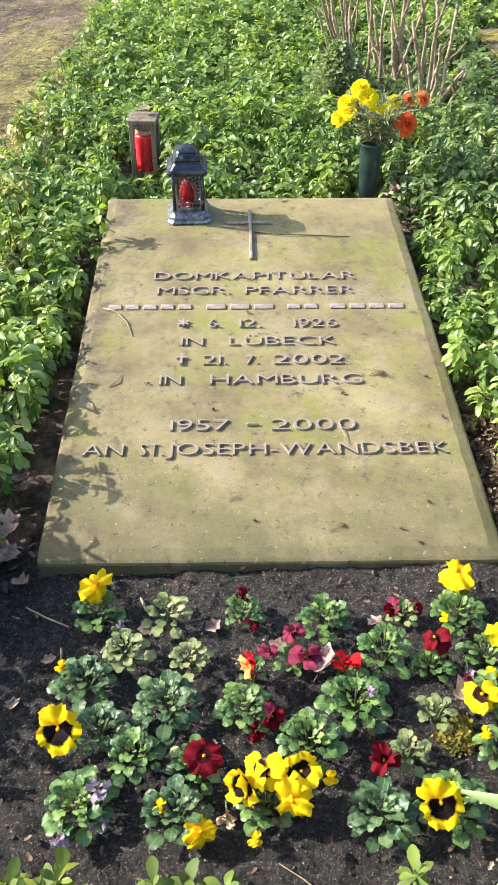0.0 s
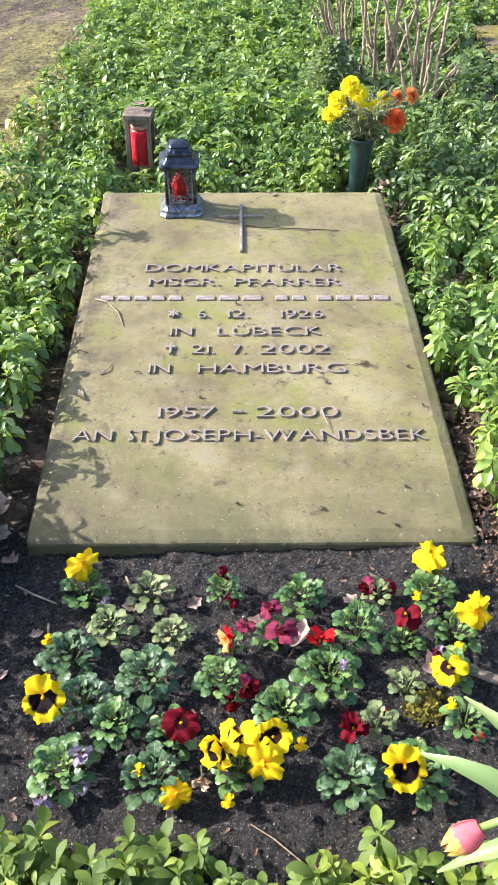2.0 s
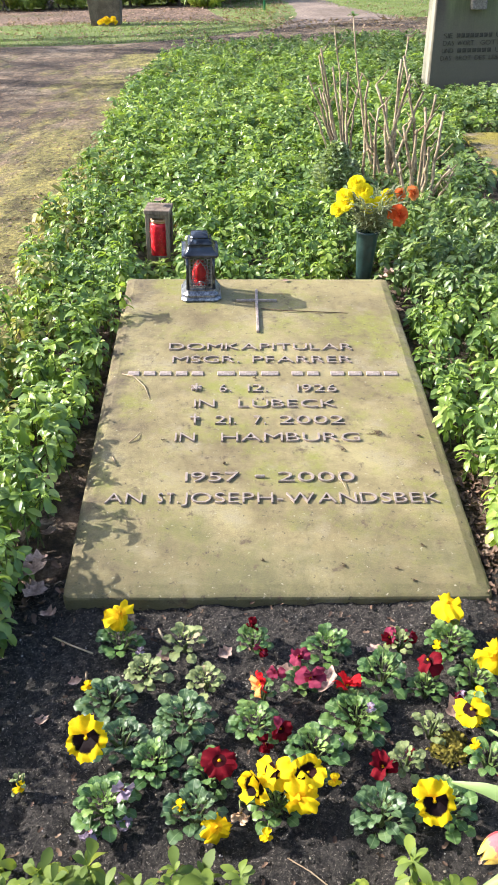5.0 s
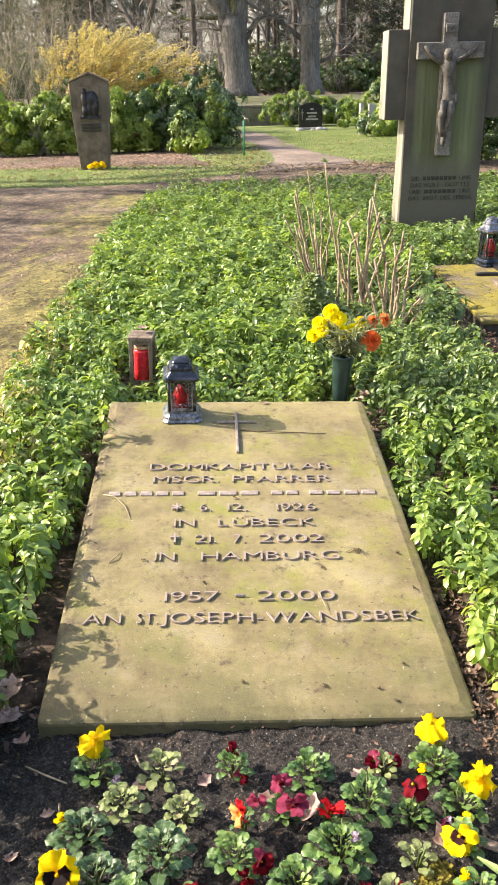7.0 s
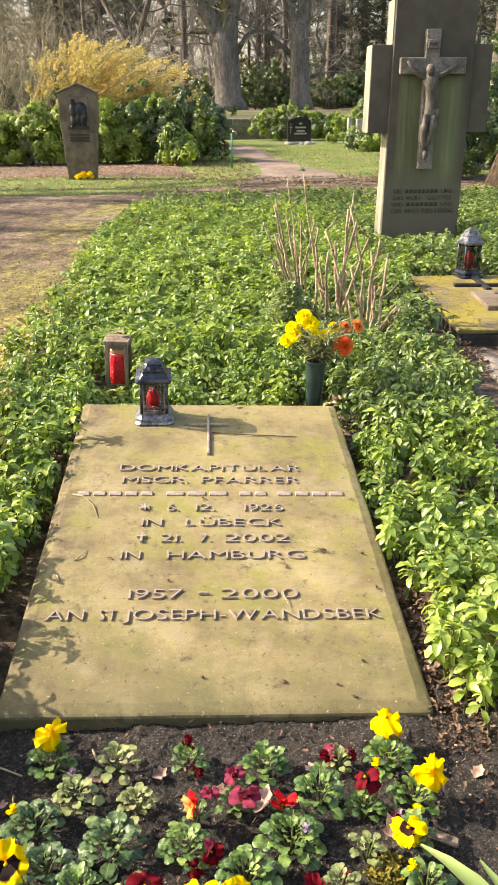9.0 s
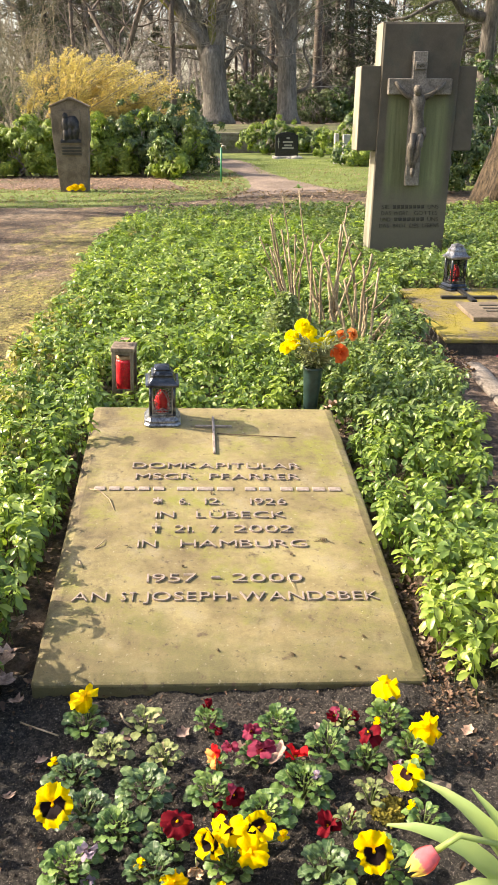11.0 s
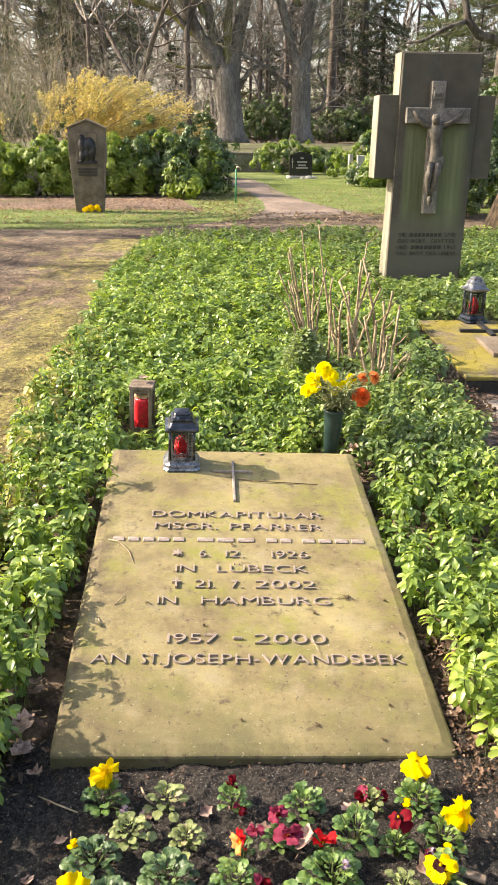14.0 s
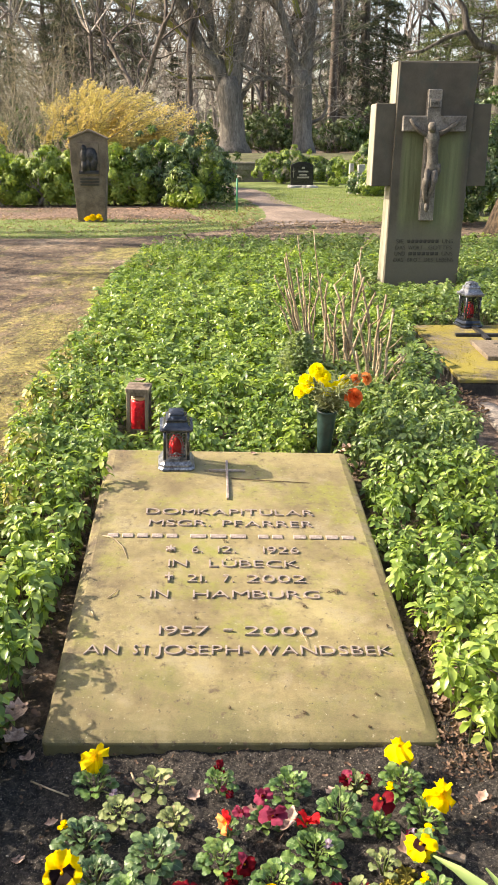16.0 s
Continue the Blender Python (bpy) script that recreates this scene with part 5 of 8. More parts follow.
def pansy(x, y, spread_r, leaves, mat, seed, label, blooms=(), tall=0.035):
    """One bedding pansy: stems, leaves in a loose rosette, and its flowers."""
    r = random.Random(seed)
    z0 = bed_z(x, y)
    t = thing("pansy_plant", pose(x, y, z0), label, "pansy", "pansies in the flower bed")
    for i in range(4):
        a = 2.4 * i + r.random()
        q = spread_r * 0.45
        stem = Soup().tube([(0, 0, -0.005), (q * 0.5 * math.cos(a), q * 0.5 * math.sin(a), tall * 0.6), (q * math.cos(a), q * math.sin(a), tall * 1.1)], [0.0022, 0.0018, 0.0015], 5)
        part("stem", stem.mesh("stem", M_STEM), t)
    leaves = int(leaves * 2.0)
    for i in range(leaves):
        u = (i + 0.5) / leaves
        a = 2.39996 * i + r.uniform(-0.3, 0.3)
        rad = spread_r * 0.62 * math.sqrt(u)
        lift = 62 * (1 - u) ** 1.3 + r.uniform(-6, 16) + 8
        size = (0.46 + 0.28 * u) * r.uniform(0.72, 1.18) * (spread_r / 0.055) ** 0.5
        me = LEAVES[mat.name][2 if u < 0.32 else r.randrange(2)]
        m = Matrix.Translation((rad * 0.62 * math.cos(a), rad * 0.62 * math.sin(a), 0.010 + 0.78 * tall * (1 - u * u) * r.uniform(0.7, 1.15)))
        part("leaf", me, t, m=m @ pose(0, 0, 0, 0, 0, math.degrees(a)) @ pose(0, 0, 0, r.uniform(-18, 18), -lift) @ Matrix.Scale(size, 4))
    for bx, by, bz, face, colour, blotch, size, droop, name in blooms:
        n = Vector(face).normalized()
        m = Matrix.Translation((bx - x, by - y, bz - z0)) @ n.to_track_quat("Z", "Y").to_matrix().to_4x4()
        bloom(t, m, colour, blotch, size, droop, name)
        p = Vector((bx - x, by - y, bz - z0)) - n * 0.004
        st = Soup().tube([(0, 0, 0.005), (p.x * 0.4, p.y * 0.4, p.z * 0.75), p - n * 0.012 + Vector((0, 0, 0.004)), p], [0.0018, 0.0016, 0.0015, 0.0015], 5)
        part("flower_stalk", st.mesh("flower_stalk", M_STEM), t)
    return t


def bud(t_x, t_y, z, mat):
    return (t_x, t_y, z, (0.1, -0.4, 0.9), mat, mat, 0.42, 1.2, "closed flower bud")


UPV, FRONT = (0.0, -0.45, 0.9), (0.05, -0.85, 0.5)
YF, DF = "yellow pansy flower with black blotches", "dark red pansy flower"
G, P, B = M_PANSYLEAF, M_PANSYPALE, M_PANSYBLUE
pansy(0.13, -0.105, 0.060, 16, G, 1, "green pansy with one yellow flower and a purple bud", ((0.130, -0.088, 0.098, (0.30, -0.15, 0.9), M_YELLOW, M_YELLOW, 1.2, -1.15, "nodding yellow flower"), bud(0.165, -0.13, 0.05, M_PURPLE)))
pansy(0.24, -0.115, 0.050, 13, P, 2, "wilted brownish pansy rosette without flowers")
pansy(0.36, -0.115, 0.042, 14, G, 3, "small green pansy with spent dark red flowers", ((0.357, -0.10, 0.07, (0.5, 0.3, 0.7), M_DARKRED, M_DARKRED, 0.7, 0.7, DF), (0.372, -0.135, 0.05, (0.5, -0.5, 0.2), M_MAGENTA, M_DARKRED, 0.6, 1.1, "withered red flower")))
pansy(0.488, -0.135, 0.056, 26, G, 4, "bushy green pansy rosette without flowers", (), 0.045)
pansy(0.615, -0.125, 0.034, 10, P, 5, "small pale pansy with limp magenta flowers", ((0.598, -0.118, 0.055, (-0.4, -0.6, 0.5), M_MAGENTA, M_DARKRED, 0.75, 0.5, "limp magenta flower"), (0.630, -0.115, 0.05, (0.5, -0.5, 0.5), M_MAGENTA, M_DARKRED, 0.65, 0.7, "limp magenta flower")))
pansy(0.70, -0.135, 0.062, 22, G, 6, "green pansy with a yellow flower and a bud", ((0.700, -0.088, 0.100, (-0.15, -0.10, 0.95), M_YELLOW, M_YELLOW, 1.3, -1.1, "nodding yellow flower"), bud(0.675, -0.145, 0.06, M_YELLOW)), 0.042)
pansy(0.18, -0.185, 0.050, 18, P, 7, "pale yellow-green pansy rosette with faded leaves")
pansy(0.125, -0.235, 0.062, 20, B, 8, "bluish green pansy with a yellow bud", (bud(0.088, -0.215, 0.062, M_YELLOW),))
pansy(0.28, -0.20, 0.040, 15, P, 9, "small light green pansy rosette")
pansy(0.438, -0.205, 0.040, 14, G, 10, "green pansy with several magenta and dark red flowers",
      ((0.436, -0.185, 0.085, (-0.2, -0.3, 0.8), M_MAGENTA, M_MAGENTA, 0.8, 0.55, "magenta pansy flower"), (0.452, -0.225, 0.080, (0.2, -0.35, 0.8), M_MAGENTA, M_MAGENTA, 1.1, 0.6, "magenta pansy flower"), (0.398, -0.205, 0.07, (-0.5, -0.3, 0.5), M_MAGENTA, M_MAGENTA, 0.65, 0.8, "magenta pansy flower")))
pansy(0.375, -0.225, 0.026, 8, G, 31, "small green pansy with a red and orange flower", ((0.372, -0.235, 0.078, (-0.55, -0.55, 0.35), M_RED, M_ORANGE, 0.95, 0.45, "red and orange pansy flower"),))
pansy(0.572, -0.20, 0.058, 22, G, 11, "tall fresh green pansy rosette without flowers", (), 0.06)
pansy(0.508, -0.225, 0.026, 7, G, 32, "small green pansy with a bright red flower", ((0.510, -0.235, 0.070, (0.45, 0.1, 0.8), M_RED, M_RED, 1.0, 0.5, "bright red pansy flower"),))
pansy(0.64, -0.225, 0.042, 14, G, 12, "green pansy with one dark red flower", ((0.645, -0.205, 0.088, (-0.35, 0.05, 0.85), M_DARKRED, M_DARKRED, 1.05, -0.8, DF),))
pansy(0.722, -0.215, 0.058, 18, G, 13, "green pansy with a yellow and a withered purple flower", ((0.752, -0.205, 0.100, (0.2, -0.1, 0.9), M_YELLOW, M_YELLOW, 1.3, -0.95, "yellow pansy flower"), (0.690, -0.245, 0.06, (0.1, -0.8, -0.1), M_PURPLE, M_MAGENTA, 0.7, 1.25, "withered purple flower")))
pansy(0.25, -0.28, 0.072, 30, B, 14, "broad bluish green pansy rosette without flowers", (), 0.045)
pansy(0.362, -0.29, 0.055, 20, G, 15, "green pansy with a burgundy flower", ((0.398, -0.315, 0.07, (0.5, -0.4, 0.6), M_MAGENTA, M_DARKRED, 0.8, 0.35, "burgundy pansy flower"), (0.375, -0.325, 0.05, (0.1, -0.7, 0.3), M_DARKRED, M_DARKRED, 0.6, 0.7, DF)))
pansy(0.52, -0.28, 0.070, 28, G, 16, "broad green pansy rosette with a dark bud", (bud(0.54, -0.285, 0.075, M_PURPLE),), 0.05)
pansy(0.632, -0.305, 0.036, 10, P, 17, "small struggling pansy with pale leaves")
pansy(0.708, -0.29, 0.040, 12, G, 18, "green pansy with a yellow dark-backed flower", ((0.692, -0.300, 0.082, (-0.1, -0.15, 0.9), M_YELLOW, M_YELLOWTOUCH, 1.1, -1.2, YF), bud(0.715, -0.26, 0.075, M_YELLOW)))
pansy(0.155, -0.315, 0.060, 18, B, 19, "bluish green pansy with a large black-blotched yellow flower", ((0.110, -0.335, 0.088, (-0.12, -0.8, 0.6), M_YELLOW, M_YELLOWFACE, 1.25, 0.0, YF),))
pansy(0.212, -0.36, 0.052, 22, G, 20, "bushy green pansy rosette without flowers", (), 0.05)
pansy(0.290, -0.37, 0.050, 16, G, 21, "green pansy with an open dark red flower", ((0.308, -0.385, 0.092, (0.15, -0.35, 0.9), M_DARKRED, M_DARKRED, 1.15, -0.55, DF),))
pansy(0.450, -0.345, 0.066, 24, G, 22, "broad green pansy rosette with a dark bud", (bud(0.485, -0.335, 0.06, M_PURPLE),), 0.045)
pansy(0.582, -0.365, 0.036, 12, P, 23, "small pale pansy with a dark red flower", ((0.545, -0.385, 0.066, (-0.2, 0.2, 0.8), M_DARKRED, M_DARKRED, 1.0, 0.6, DF), (0.59, -0.355, 0.05, (0.5, 0.1, 0.6), M_MAGENTA, M_DARKRED, 0.5, 0.9, "withered red flower")))
pansy(0.145, -0.425, 0.066, 26, G, 24, "green pansy with faded purple hanging flowers", ((0.172, -0.415, 0.075, (0.2, -0.8, 0.2), M_PURPLE, M_PURPLE, 0.75, 1.0, "faded purple flower"), (0.132, -0.47, 0.065, (0, -0.8, -0.2), M_PURPLE, M_PURPLE, 0.7, 1.2, "faded purple flower"), (0.175, -0.45, 0.055, (0.3, -0.7, 0.1), M_PURPLE, M_PURPLE, 0.55, 1.2, "faded purple flower")))
pansy(0.272, -0.44, 0.064, 22, B, 25, "bluish green pansy with a hanging yellow flower", ((0.305, -0.475, 0.072, (0.3, -0.2, 0.85), M_YELLOW, M_YELLOW, 0.95, -1.2, "yellow pansy flower"), bud(0.253, -0.44, 0.07, M_YELLOW)))
pansy(0.388, -0.425, 0.056, 18, G, 26, "green pansy with a cluster of large yellow flowers",
      ((0.366, -0.425, 0.092, (-0.7, -0.3, 0.5), M_YELLOW, M_YELLOWFACE, 1.1, 0.4, YF), (0.386, -0.412, 0.103, (-0.15, -0.1, 0.95), M_YELLOW, M_YELLOWTOUCH, 1.1, -0.9, "yellow pansy flower"),
       (0.432, -0.42, 0.108, (0.25, -0.25, 0.85), M_YELLOWFACE, M_YELLOWTOUCH, 1.1, 0.2, YF), (0.420, -0.448, 0.092, (-0.1, -0.6, 0.5), M_YELLOW, M_YELLOW, 1.05, -0.8, "yellow pansy flower"), bud(0.470, -0.42, 0.09, M_YELLOW), bud(0.372, -0.48, 0.06, M_YELLOW),
       (0.338, -0.455, 0.075, (0.1, -0.9, 0.1), M_DRYPETAL, M_DRYPETAL, 0.7, 0.9, "dried buff flower")))
pansy(0.532, -0.45, 0.062, 24, B, 27, "greyish green pansy rosette without flowers", (), 0.05)
pansy(0.625, -0.44, 0.068, 20, G, 28, "green pansy with a black-blotched yellow flower", ((0.602, -0.455, 0.090, (0.02, -0.75, 0.65), M_YELLOW, M_YELLOWFACE, 1.1, 0.0, YF), bud(0.632, -0.405, 0.06, M_PANSYPALE)))
pansy(0.705, -0.37, 0.048, 14, G, 29, "green pansy with buds beside the tulips", (bud(0.690, -0.345, 0.06, M_YELLOW), bud(0.72, -0.39, 0.05, M_RED)))
pansy(0.015, -0.385, 0.018, 4, P, 30, "tiny fallen pansy bud on the soil", (bud(0.015, -0.39, 0.05, M_YELLOW),))


def tulips():
    t = thing("tulip", pose(0.803, -0.62, 0.02), "pink and yellow tulip with broad arching grey-green leaves", "tulip")
    circ = [(math.cos(a), math.sin(a)) for a in np.linspace(0, 2 * math.pi, 24, endpoint=False)]

    def strap(name, pts, width):
        s = Soup()
        pts = [Vector(p) for p in pts]
        n = len(pts)
        for i, p in enumerate(pts):
            u = i / (n - 1)
            w = width * math.sin(math.pi * (0.12 + 0.86 * u)) ** 0.8
            d = (pts[min(i + 1, n - 1)] - pts[max(i - 1, 0)]).normalized()
            side = d.cross(Vector((0, 0, 1)))
            side = side.normalized() if side.length > 0.05 else Vector((0, 1, 0))
            up = side.cross(d)
            s.v += [tuple(p - side * w + up * 0.35 * w), tuple(p - side * w * 0.45 + up * 0.05 * w), tuple(p), tuple(p + side * w * 0.45 + up * 0.05 * w), tuple(p + side * w + up * 0.35 * w)]
        s.f = [(5 * i + k, 5 * i + 5 + k, 5 * i + 6 + k, 5 * i + 1 + k) for i in range(n - 1) for k in range(4)]
        s.s = [0] * len(s.f)
        return part(name, s.mesh(name, M_TULIPLEAF), t)

    def arc(a, b, c, n=9):
        a, b, c = Vector(a), Vector(b), Vector(c)
        return [(1 - u) ** 2 * a + 2 * u * (1 - u) * b + u * u * c for u in [i / (n - 1) for i in range(n)]]

    strap("leaf", arc((0, 0, 0), (-0.06, 0.03, 0.25), (-0.195, 0.13, 0.16)), 0.019)
    strap("leaf", arc((0.01, 0.01, 0), (-0.03, 0.05, 0.23), (-0.13, 0.20, 0.17)), 0.017)
    strap("leaf", arc((0.02, 0, 0), (-0.005, 0.02, 0.18), (-0.075, 0.14, 0.21)), 0.014)
    strap("leaf", arc((0.02, 0.01, 0), (0.05, 0.10, 0.24), (0.03, 0.24, 0.14)), 0.016)
    strap("leaf", arc((0.0, -0.02, 0), (-0.05, -0.05, 0.36), (-0.20, -0.13, 0.11)), 0.017)
    strap("leaf", arc((0.0, -0.03, 0), (-0.02, -0.09, 0.30), (-0.11, -0.21, 0.10)), 0.019)
    strap("leaf", arc((0.0, 0.0, 0), (-0.05, 0.02, 0.27), (-0.19, 0.02, 0.10)), 0.015)
    strap("leaf", arc((0.01, 0.0, 0), (-0.02, -0.01, 0.30), (-0.13, -0.06, 0.14)), 0.018)
    strap("leaf", arc((0.02, 0.0, 0), (-0.03, 0.06, 0.25), (-0.07, 0.06, 0.05)), 0.012)
    strap("leaf", arc((0.03, 0.02, 0), (0.08, 0.06, 0.36), (0.20, 0.12, 0.16)), 0.011)
    strap("leaf", arc((0.02, -0.02, 0), (0.05, -0.06, 0.34), (0.10, -0.18, 0.14)), 0.012)
    for head, size in (((-0.193, -0.02, 0.262), 1.0),):
        h = Vector(head)
        st = Soup().tube([(0, 0, 0), (-0.04, 0.0, 0.17), (-0.10, -0.01, 0.275), tuple(h + Vector((0.045, 0.004, 0.036))), tuple(h + Vector((0.018, 0.005, 0.012)))], [0.005, 0.0045, 0.004, 0.004, 0.004], 7)
        part("flower_stem", st.mesh("flower_stem", M_TULIPLEAF), t)
        m = Matrix.Translation(h) @ Vector((-0.8, -0.25, -0.45)).to_track_quat("Z", "Y").to_matrix().to_4x4()
        fl = new("flower")
        fl.parent = t
        fl.matrix_local = m @ pose(0, 0, -0.022) @ Matrix.Scale(0.73, 4)
        tagged(fl, "closed pink tulip flower with yellow base")
        for k in range(6):
            s = Soup()
            for i in range(7):
                u = i / 6
                q = (0.020 if k % 2 else 0.0185) * math.sin(math.pi * (0.16 + 0.74 * u)) ** 0.7
                for j in range(5):
                    a = (j / 4 - 0.5) * 1.5 * (1 - 0.75 * u ** 4) + k * math.pi / 3
                    s.v.append((q * math.cos(a), q * math.sin(a), 0.058 * u * (1 - 0.05 * abs(j - 2) * u)))
            s.f = [(5 * i + j, 5 * i + j + 1, 5 * i + 6 + j, 5 * i + 5 + j) for i in range(6) for j in range(4)]
            s.s = [0] * len(s.f)
            part("petal", s.mesh("tulip_petal", M_TULIPPINK), fl)


tulips()

# ==== scraps on slab and soil ====


def debris_clump(x, y, size, seed):
    r = random.Random(seed)
    s = Soup()
    for _ in range(60 if size > 0.015 else 12):
        a, q = r.uniform(0, 6.28), abs(r.gauss(0, size * 0.45))
        b = a + r.uniform(-1.5, 1.5)
        p = Vector((1.4 * q * math.cos(a), 0.8 * q * math.sin(a), r.uniform(0.001, 0.006)))
        d = Vector((math.cos(b), math.sin(b), r.uniform(-0.2, 0.3))) * r.uniform(0.0015, 0.006 if size > 0.015 else 0.0042)
        s.tube([p, p + d * 0.5 + Vector((0, 0, 0.001)), p + d], [0.0009, 0.0011, 0.0005], 4)
    solid("plant_debris", s.mesh("plant_debris", surface_debris), "dark tuft of dry plant debris on the slab", "debris", "debris on the slab", m=TILT @ Matrix.Translation((x, y, 0.0)))


surface_debris = surface("dry_plant_debris", (0.075, 0.05, 0.027), (0.19, 0.135, 0.075), 60, 0.9, 0, 0.2, 0.002, 200)
for i, (x, y, q) in enumerate(((0.380, 0.722, 0.011), (0.661, 0.489, 0.013), (0.757, 0.478, 0.007), (0.768, 0.350, 0.005), (0.698, 0.119, 0.009), (0.383, 0.080, 0.006), (0.540, 0.066, 0.008), (0.668, 0.027, 0.006), (0.305, 0.377, 0.008), (0.240, 0.822, 0.008), (0.575, 0.425, 0.006), (0.165, 0.462, 0.007), (0.640, 0.058, 0.005))):
    debris_clump(x, y, q * (1.35 if i == 1 else 0.5), i)


def slab_twig(pts, r0, mat, label):
    s = Soup().tube([(x, y, 0.002 + z) for x, y, z in pts], [r0] * (len(pts) - 1) + [r0 * 0.5], 5)
    solid("twig", s.mesh("twig", mat), label, "twig", "twigs on the slab", m=TILT)


slab_twig(((0.04, 0.738, 0.004), (0.07, 0.722, 0.008), (0.10, 0.685, 0.003), (0.118, 0.632, 0)), 0.0016, M_TWIG, "thin curved dry twig lying on the slab")
slab_twig(((0.404, 1.096, 0.001), (0.472, 1.081, 0.003), (0.565, 1.075, 0.002), (0.658, 1.068, 0.001)), 0.0019, surface_debris, "long dark dry stalk lying on the slab")
slab_twig(((0.557, 0.345, 0.002), (0.560, 0.31, 0.006), (0.572, 0.27, 0.0)), 0.0011, M_TWIG, "thin pale dry stalk lying on the slab")
slab_twig(((0.085, 0.455, 0), (0.10, 0.47, 0.004), (0.108, 0.492, 0)), 0.0016, M_TWIG, "short brown dry twig lying on the slab")
slab_twig(((0.055, 0.40, 0), (0.066, 0.372, 0.003)), 0.002, M_TWIG, "short brown dry twig lying on the slab")

r_ = random.Random(21)
for x, y, z, q, a in ((-0.08, 0.10, 0.05, 0.04, 30), (-0.10, 0.16, 0.06, 0.04, 120), (-0.13, 0.05, 0.05, 0.035, 200), (-0.07, 0.22, 0.07, 0.05, 300), (-0.15, 0.12, 0.06, 0.05, 80), (-0.05, 0.05, 0.045, 0.045, 250),
                      (-0.06, 0.02, 0.04, 0.05, 75), (-0.10, 0.00, 0.045, 0.055, 160), (-0.045, 0.12, 0.05, 0.05, 210), (-0.085, 0.06, 0.055, 0.06, 20), (-0.05, 0.18, 0.06, 0.05, 100), (-0.12, -0.03, 0.04, 0.045, 280), (-0.03, -0.02, 0.035, 0.04, 330),
                      (0.865, 0.78, 0.115, 0.05, 60), (0.875, 0.83, 0.12, 0.045, 170), (0.86, 0.30, 0.07, 0.06, 20), (0.80, 1.345, 0.16, 0.06, 10), (0.83, 1.33, 0.155, 0.05, 130), (0.05, -0.19, 0.04, 0.024, 15),
                      (0.02, -0.27, 0.035, 0.03, 100), (0.47, -0.235, 0.05, 0.05, 60), (0.30, -0.14, 0.04, 0.03, 40), (0.40, -0.165, 0.04, 0.035, 330), (0.66, -0.28, 0.045, 0.06, 20), (0.84, -0.16, 0.03, 0.03, 50), (0.58, -0.125, 0.04, 0.03, 220), (0.22, -0.13, 0.035, 0.03, 190)):
    leaf_litter_piece(pose(x, y, z, r_.uniform(-20, 20), r_.uniform(-20, 20), a), q, M_DRYLEAF, "pinkish brown dead leaf lying beside the grave", r_.uniform(0.2, 0.9))


M_GRIT = leaf_mat("path_crumb", (0.07, 0.05, 0.035), (0.22, 0.165, 0.12), (0.42, 0.34, 0.27), 0.95, 0.0, 2)


def stones():
    """Clods, pebbles and wood bits on the soil."""
    r = np.random.default_rng(17)
    ico = []
    for a in range(3):
        for sa in (-1, 1):
            v = [0, 0, 0]
            v[a] = sa
            ico.append(v)
    tv = np.array(ico, float)
    tf = np.array([(0, 4, 2), (0, 2, 5), (0, 5, 3), (0, 3, 4), (1, 2, 4), (1, 5, 2), (1, 3, 5), (1, 4, 3)])
    for name, n, lo, hi, mat, label in (("soil_clods", 14000, 0.0007, 0.0036, M_CLOD, "dark crumbs of soil on the bed"), ("pebbles", 620, 0.0011, 0.0036, M_PEBBLE, "small pale pebbles scattered over the soil"), ("path_grit", 9000, 0.004, 0.015, M_GRIT, "brown grit and crumbs of earth on the path")):
        far = name == "path_grit"
        x, y = (r.uniform(-3.2, -0.42, n), 1.2 + 8.8 * r.random(n) ** 1.3) if far else (r.uniform(-0.35, 1.15, n), 0.05 - 0.85 * r.random(n))
        z = np.array([ground_z(a, b) + 0.011 if far else bed_z(a, b) for a, b in zip(x, y)])
        sz = (lo + (hi - lo) * r.random(n) ** 2.2) * r.uniform(0.6, 1.3, n)
        v, f = spread(tv * np.array([1, 0.8, 0.6 if name != "path_grit" else 0.35]), tf, frames_of(r.uniform(0, 6.3, n), r.normal(0, 0.4, n), r.normal(0, 0.4, n)), np.stack([x, y, z - sz * 0.1], -1), sz)
        solid(name, triangles(name, v, f, [mat], smooth=True), label, "soil", kind="stuff")


stones()
for pts, q, lab in ((((0.19, -0.06), (0.20, -0.085), (0.215, -0.10)), 0.0022, "dry stalk on the soil"), (((0.075, -0.16), (0.078, -0.19), (0.09, -0.205)), 0.002, "dry stalk on the soil"), (((0.40, -0.50), (0.43, -0.52), (0.50, -0.575), (0.56, -0.60)), 0.0010, "long dry stalk trailing over the soil"), (((0.08, -0.12), (0.04, -0.10), (0.0, -0.07)), 0.0018, "dry stalk on the soil")):
    s = Soup().tube([(x, y, bed_z(x, y) + 0.006) for x, y in pts], [q] * len(pts), 5)
    solid("dry_stalk", s.mesh("dry_stalk", M_TWIG), "pale " + lab, "stalk", "stalks on the soil")
bark = bevelled(Soup().box(-0.03, 0.03, -0.008, 0.008, 0, 0.006).mesh("bark_chip", M_LANTERNWOOD, False), 0.002, 1)
solid("bark_chip", bark, "reddish brown bark chip on the soil", "bark", m=pose(0.745, -0.285, 0.045, 8, 5, -25))


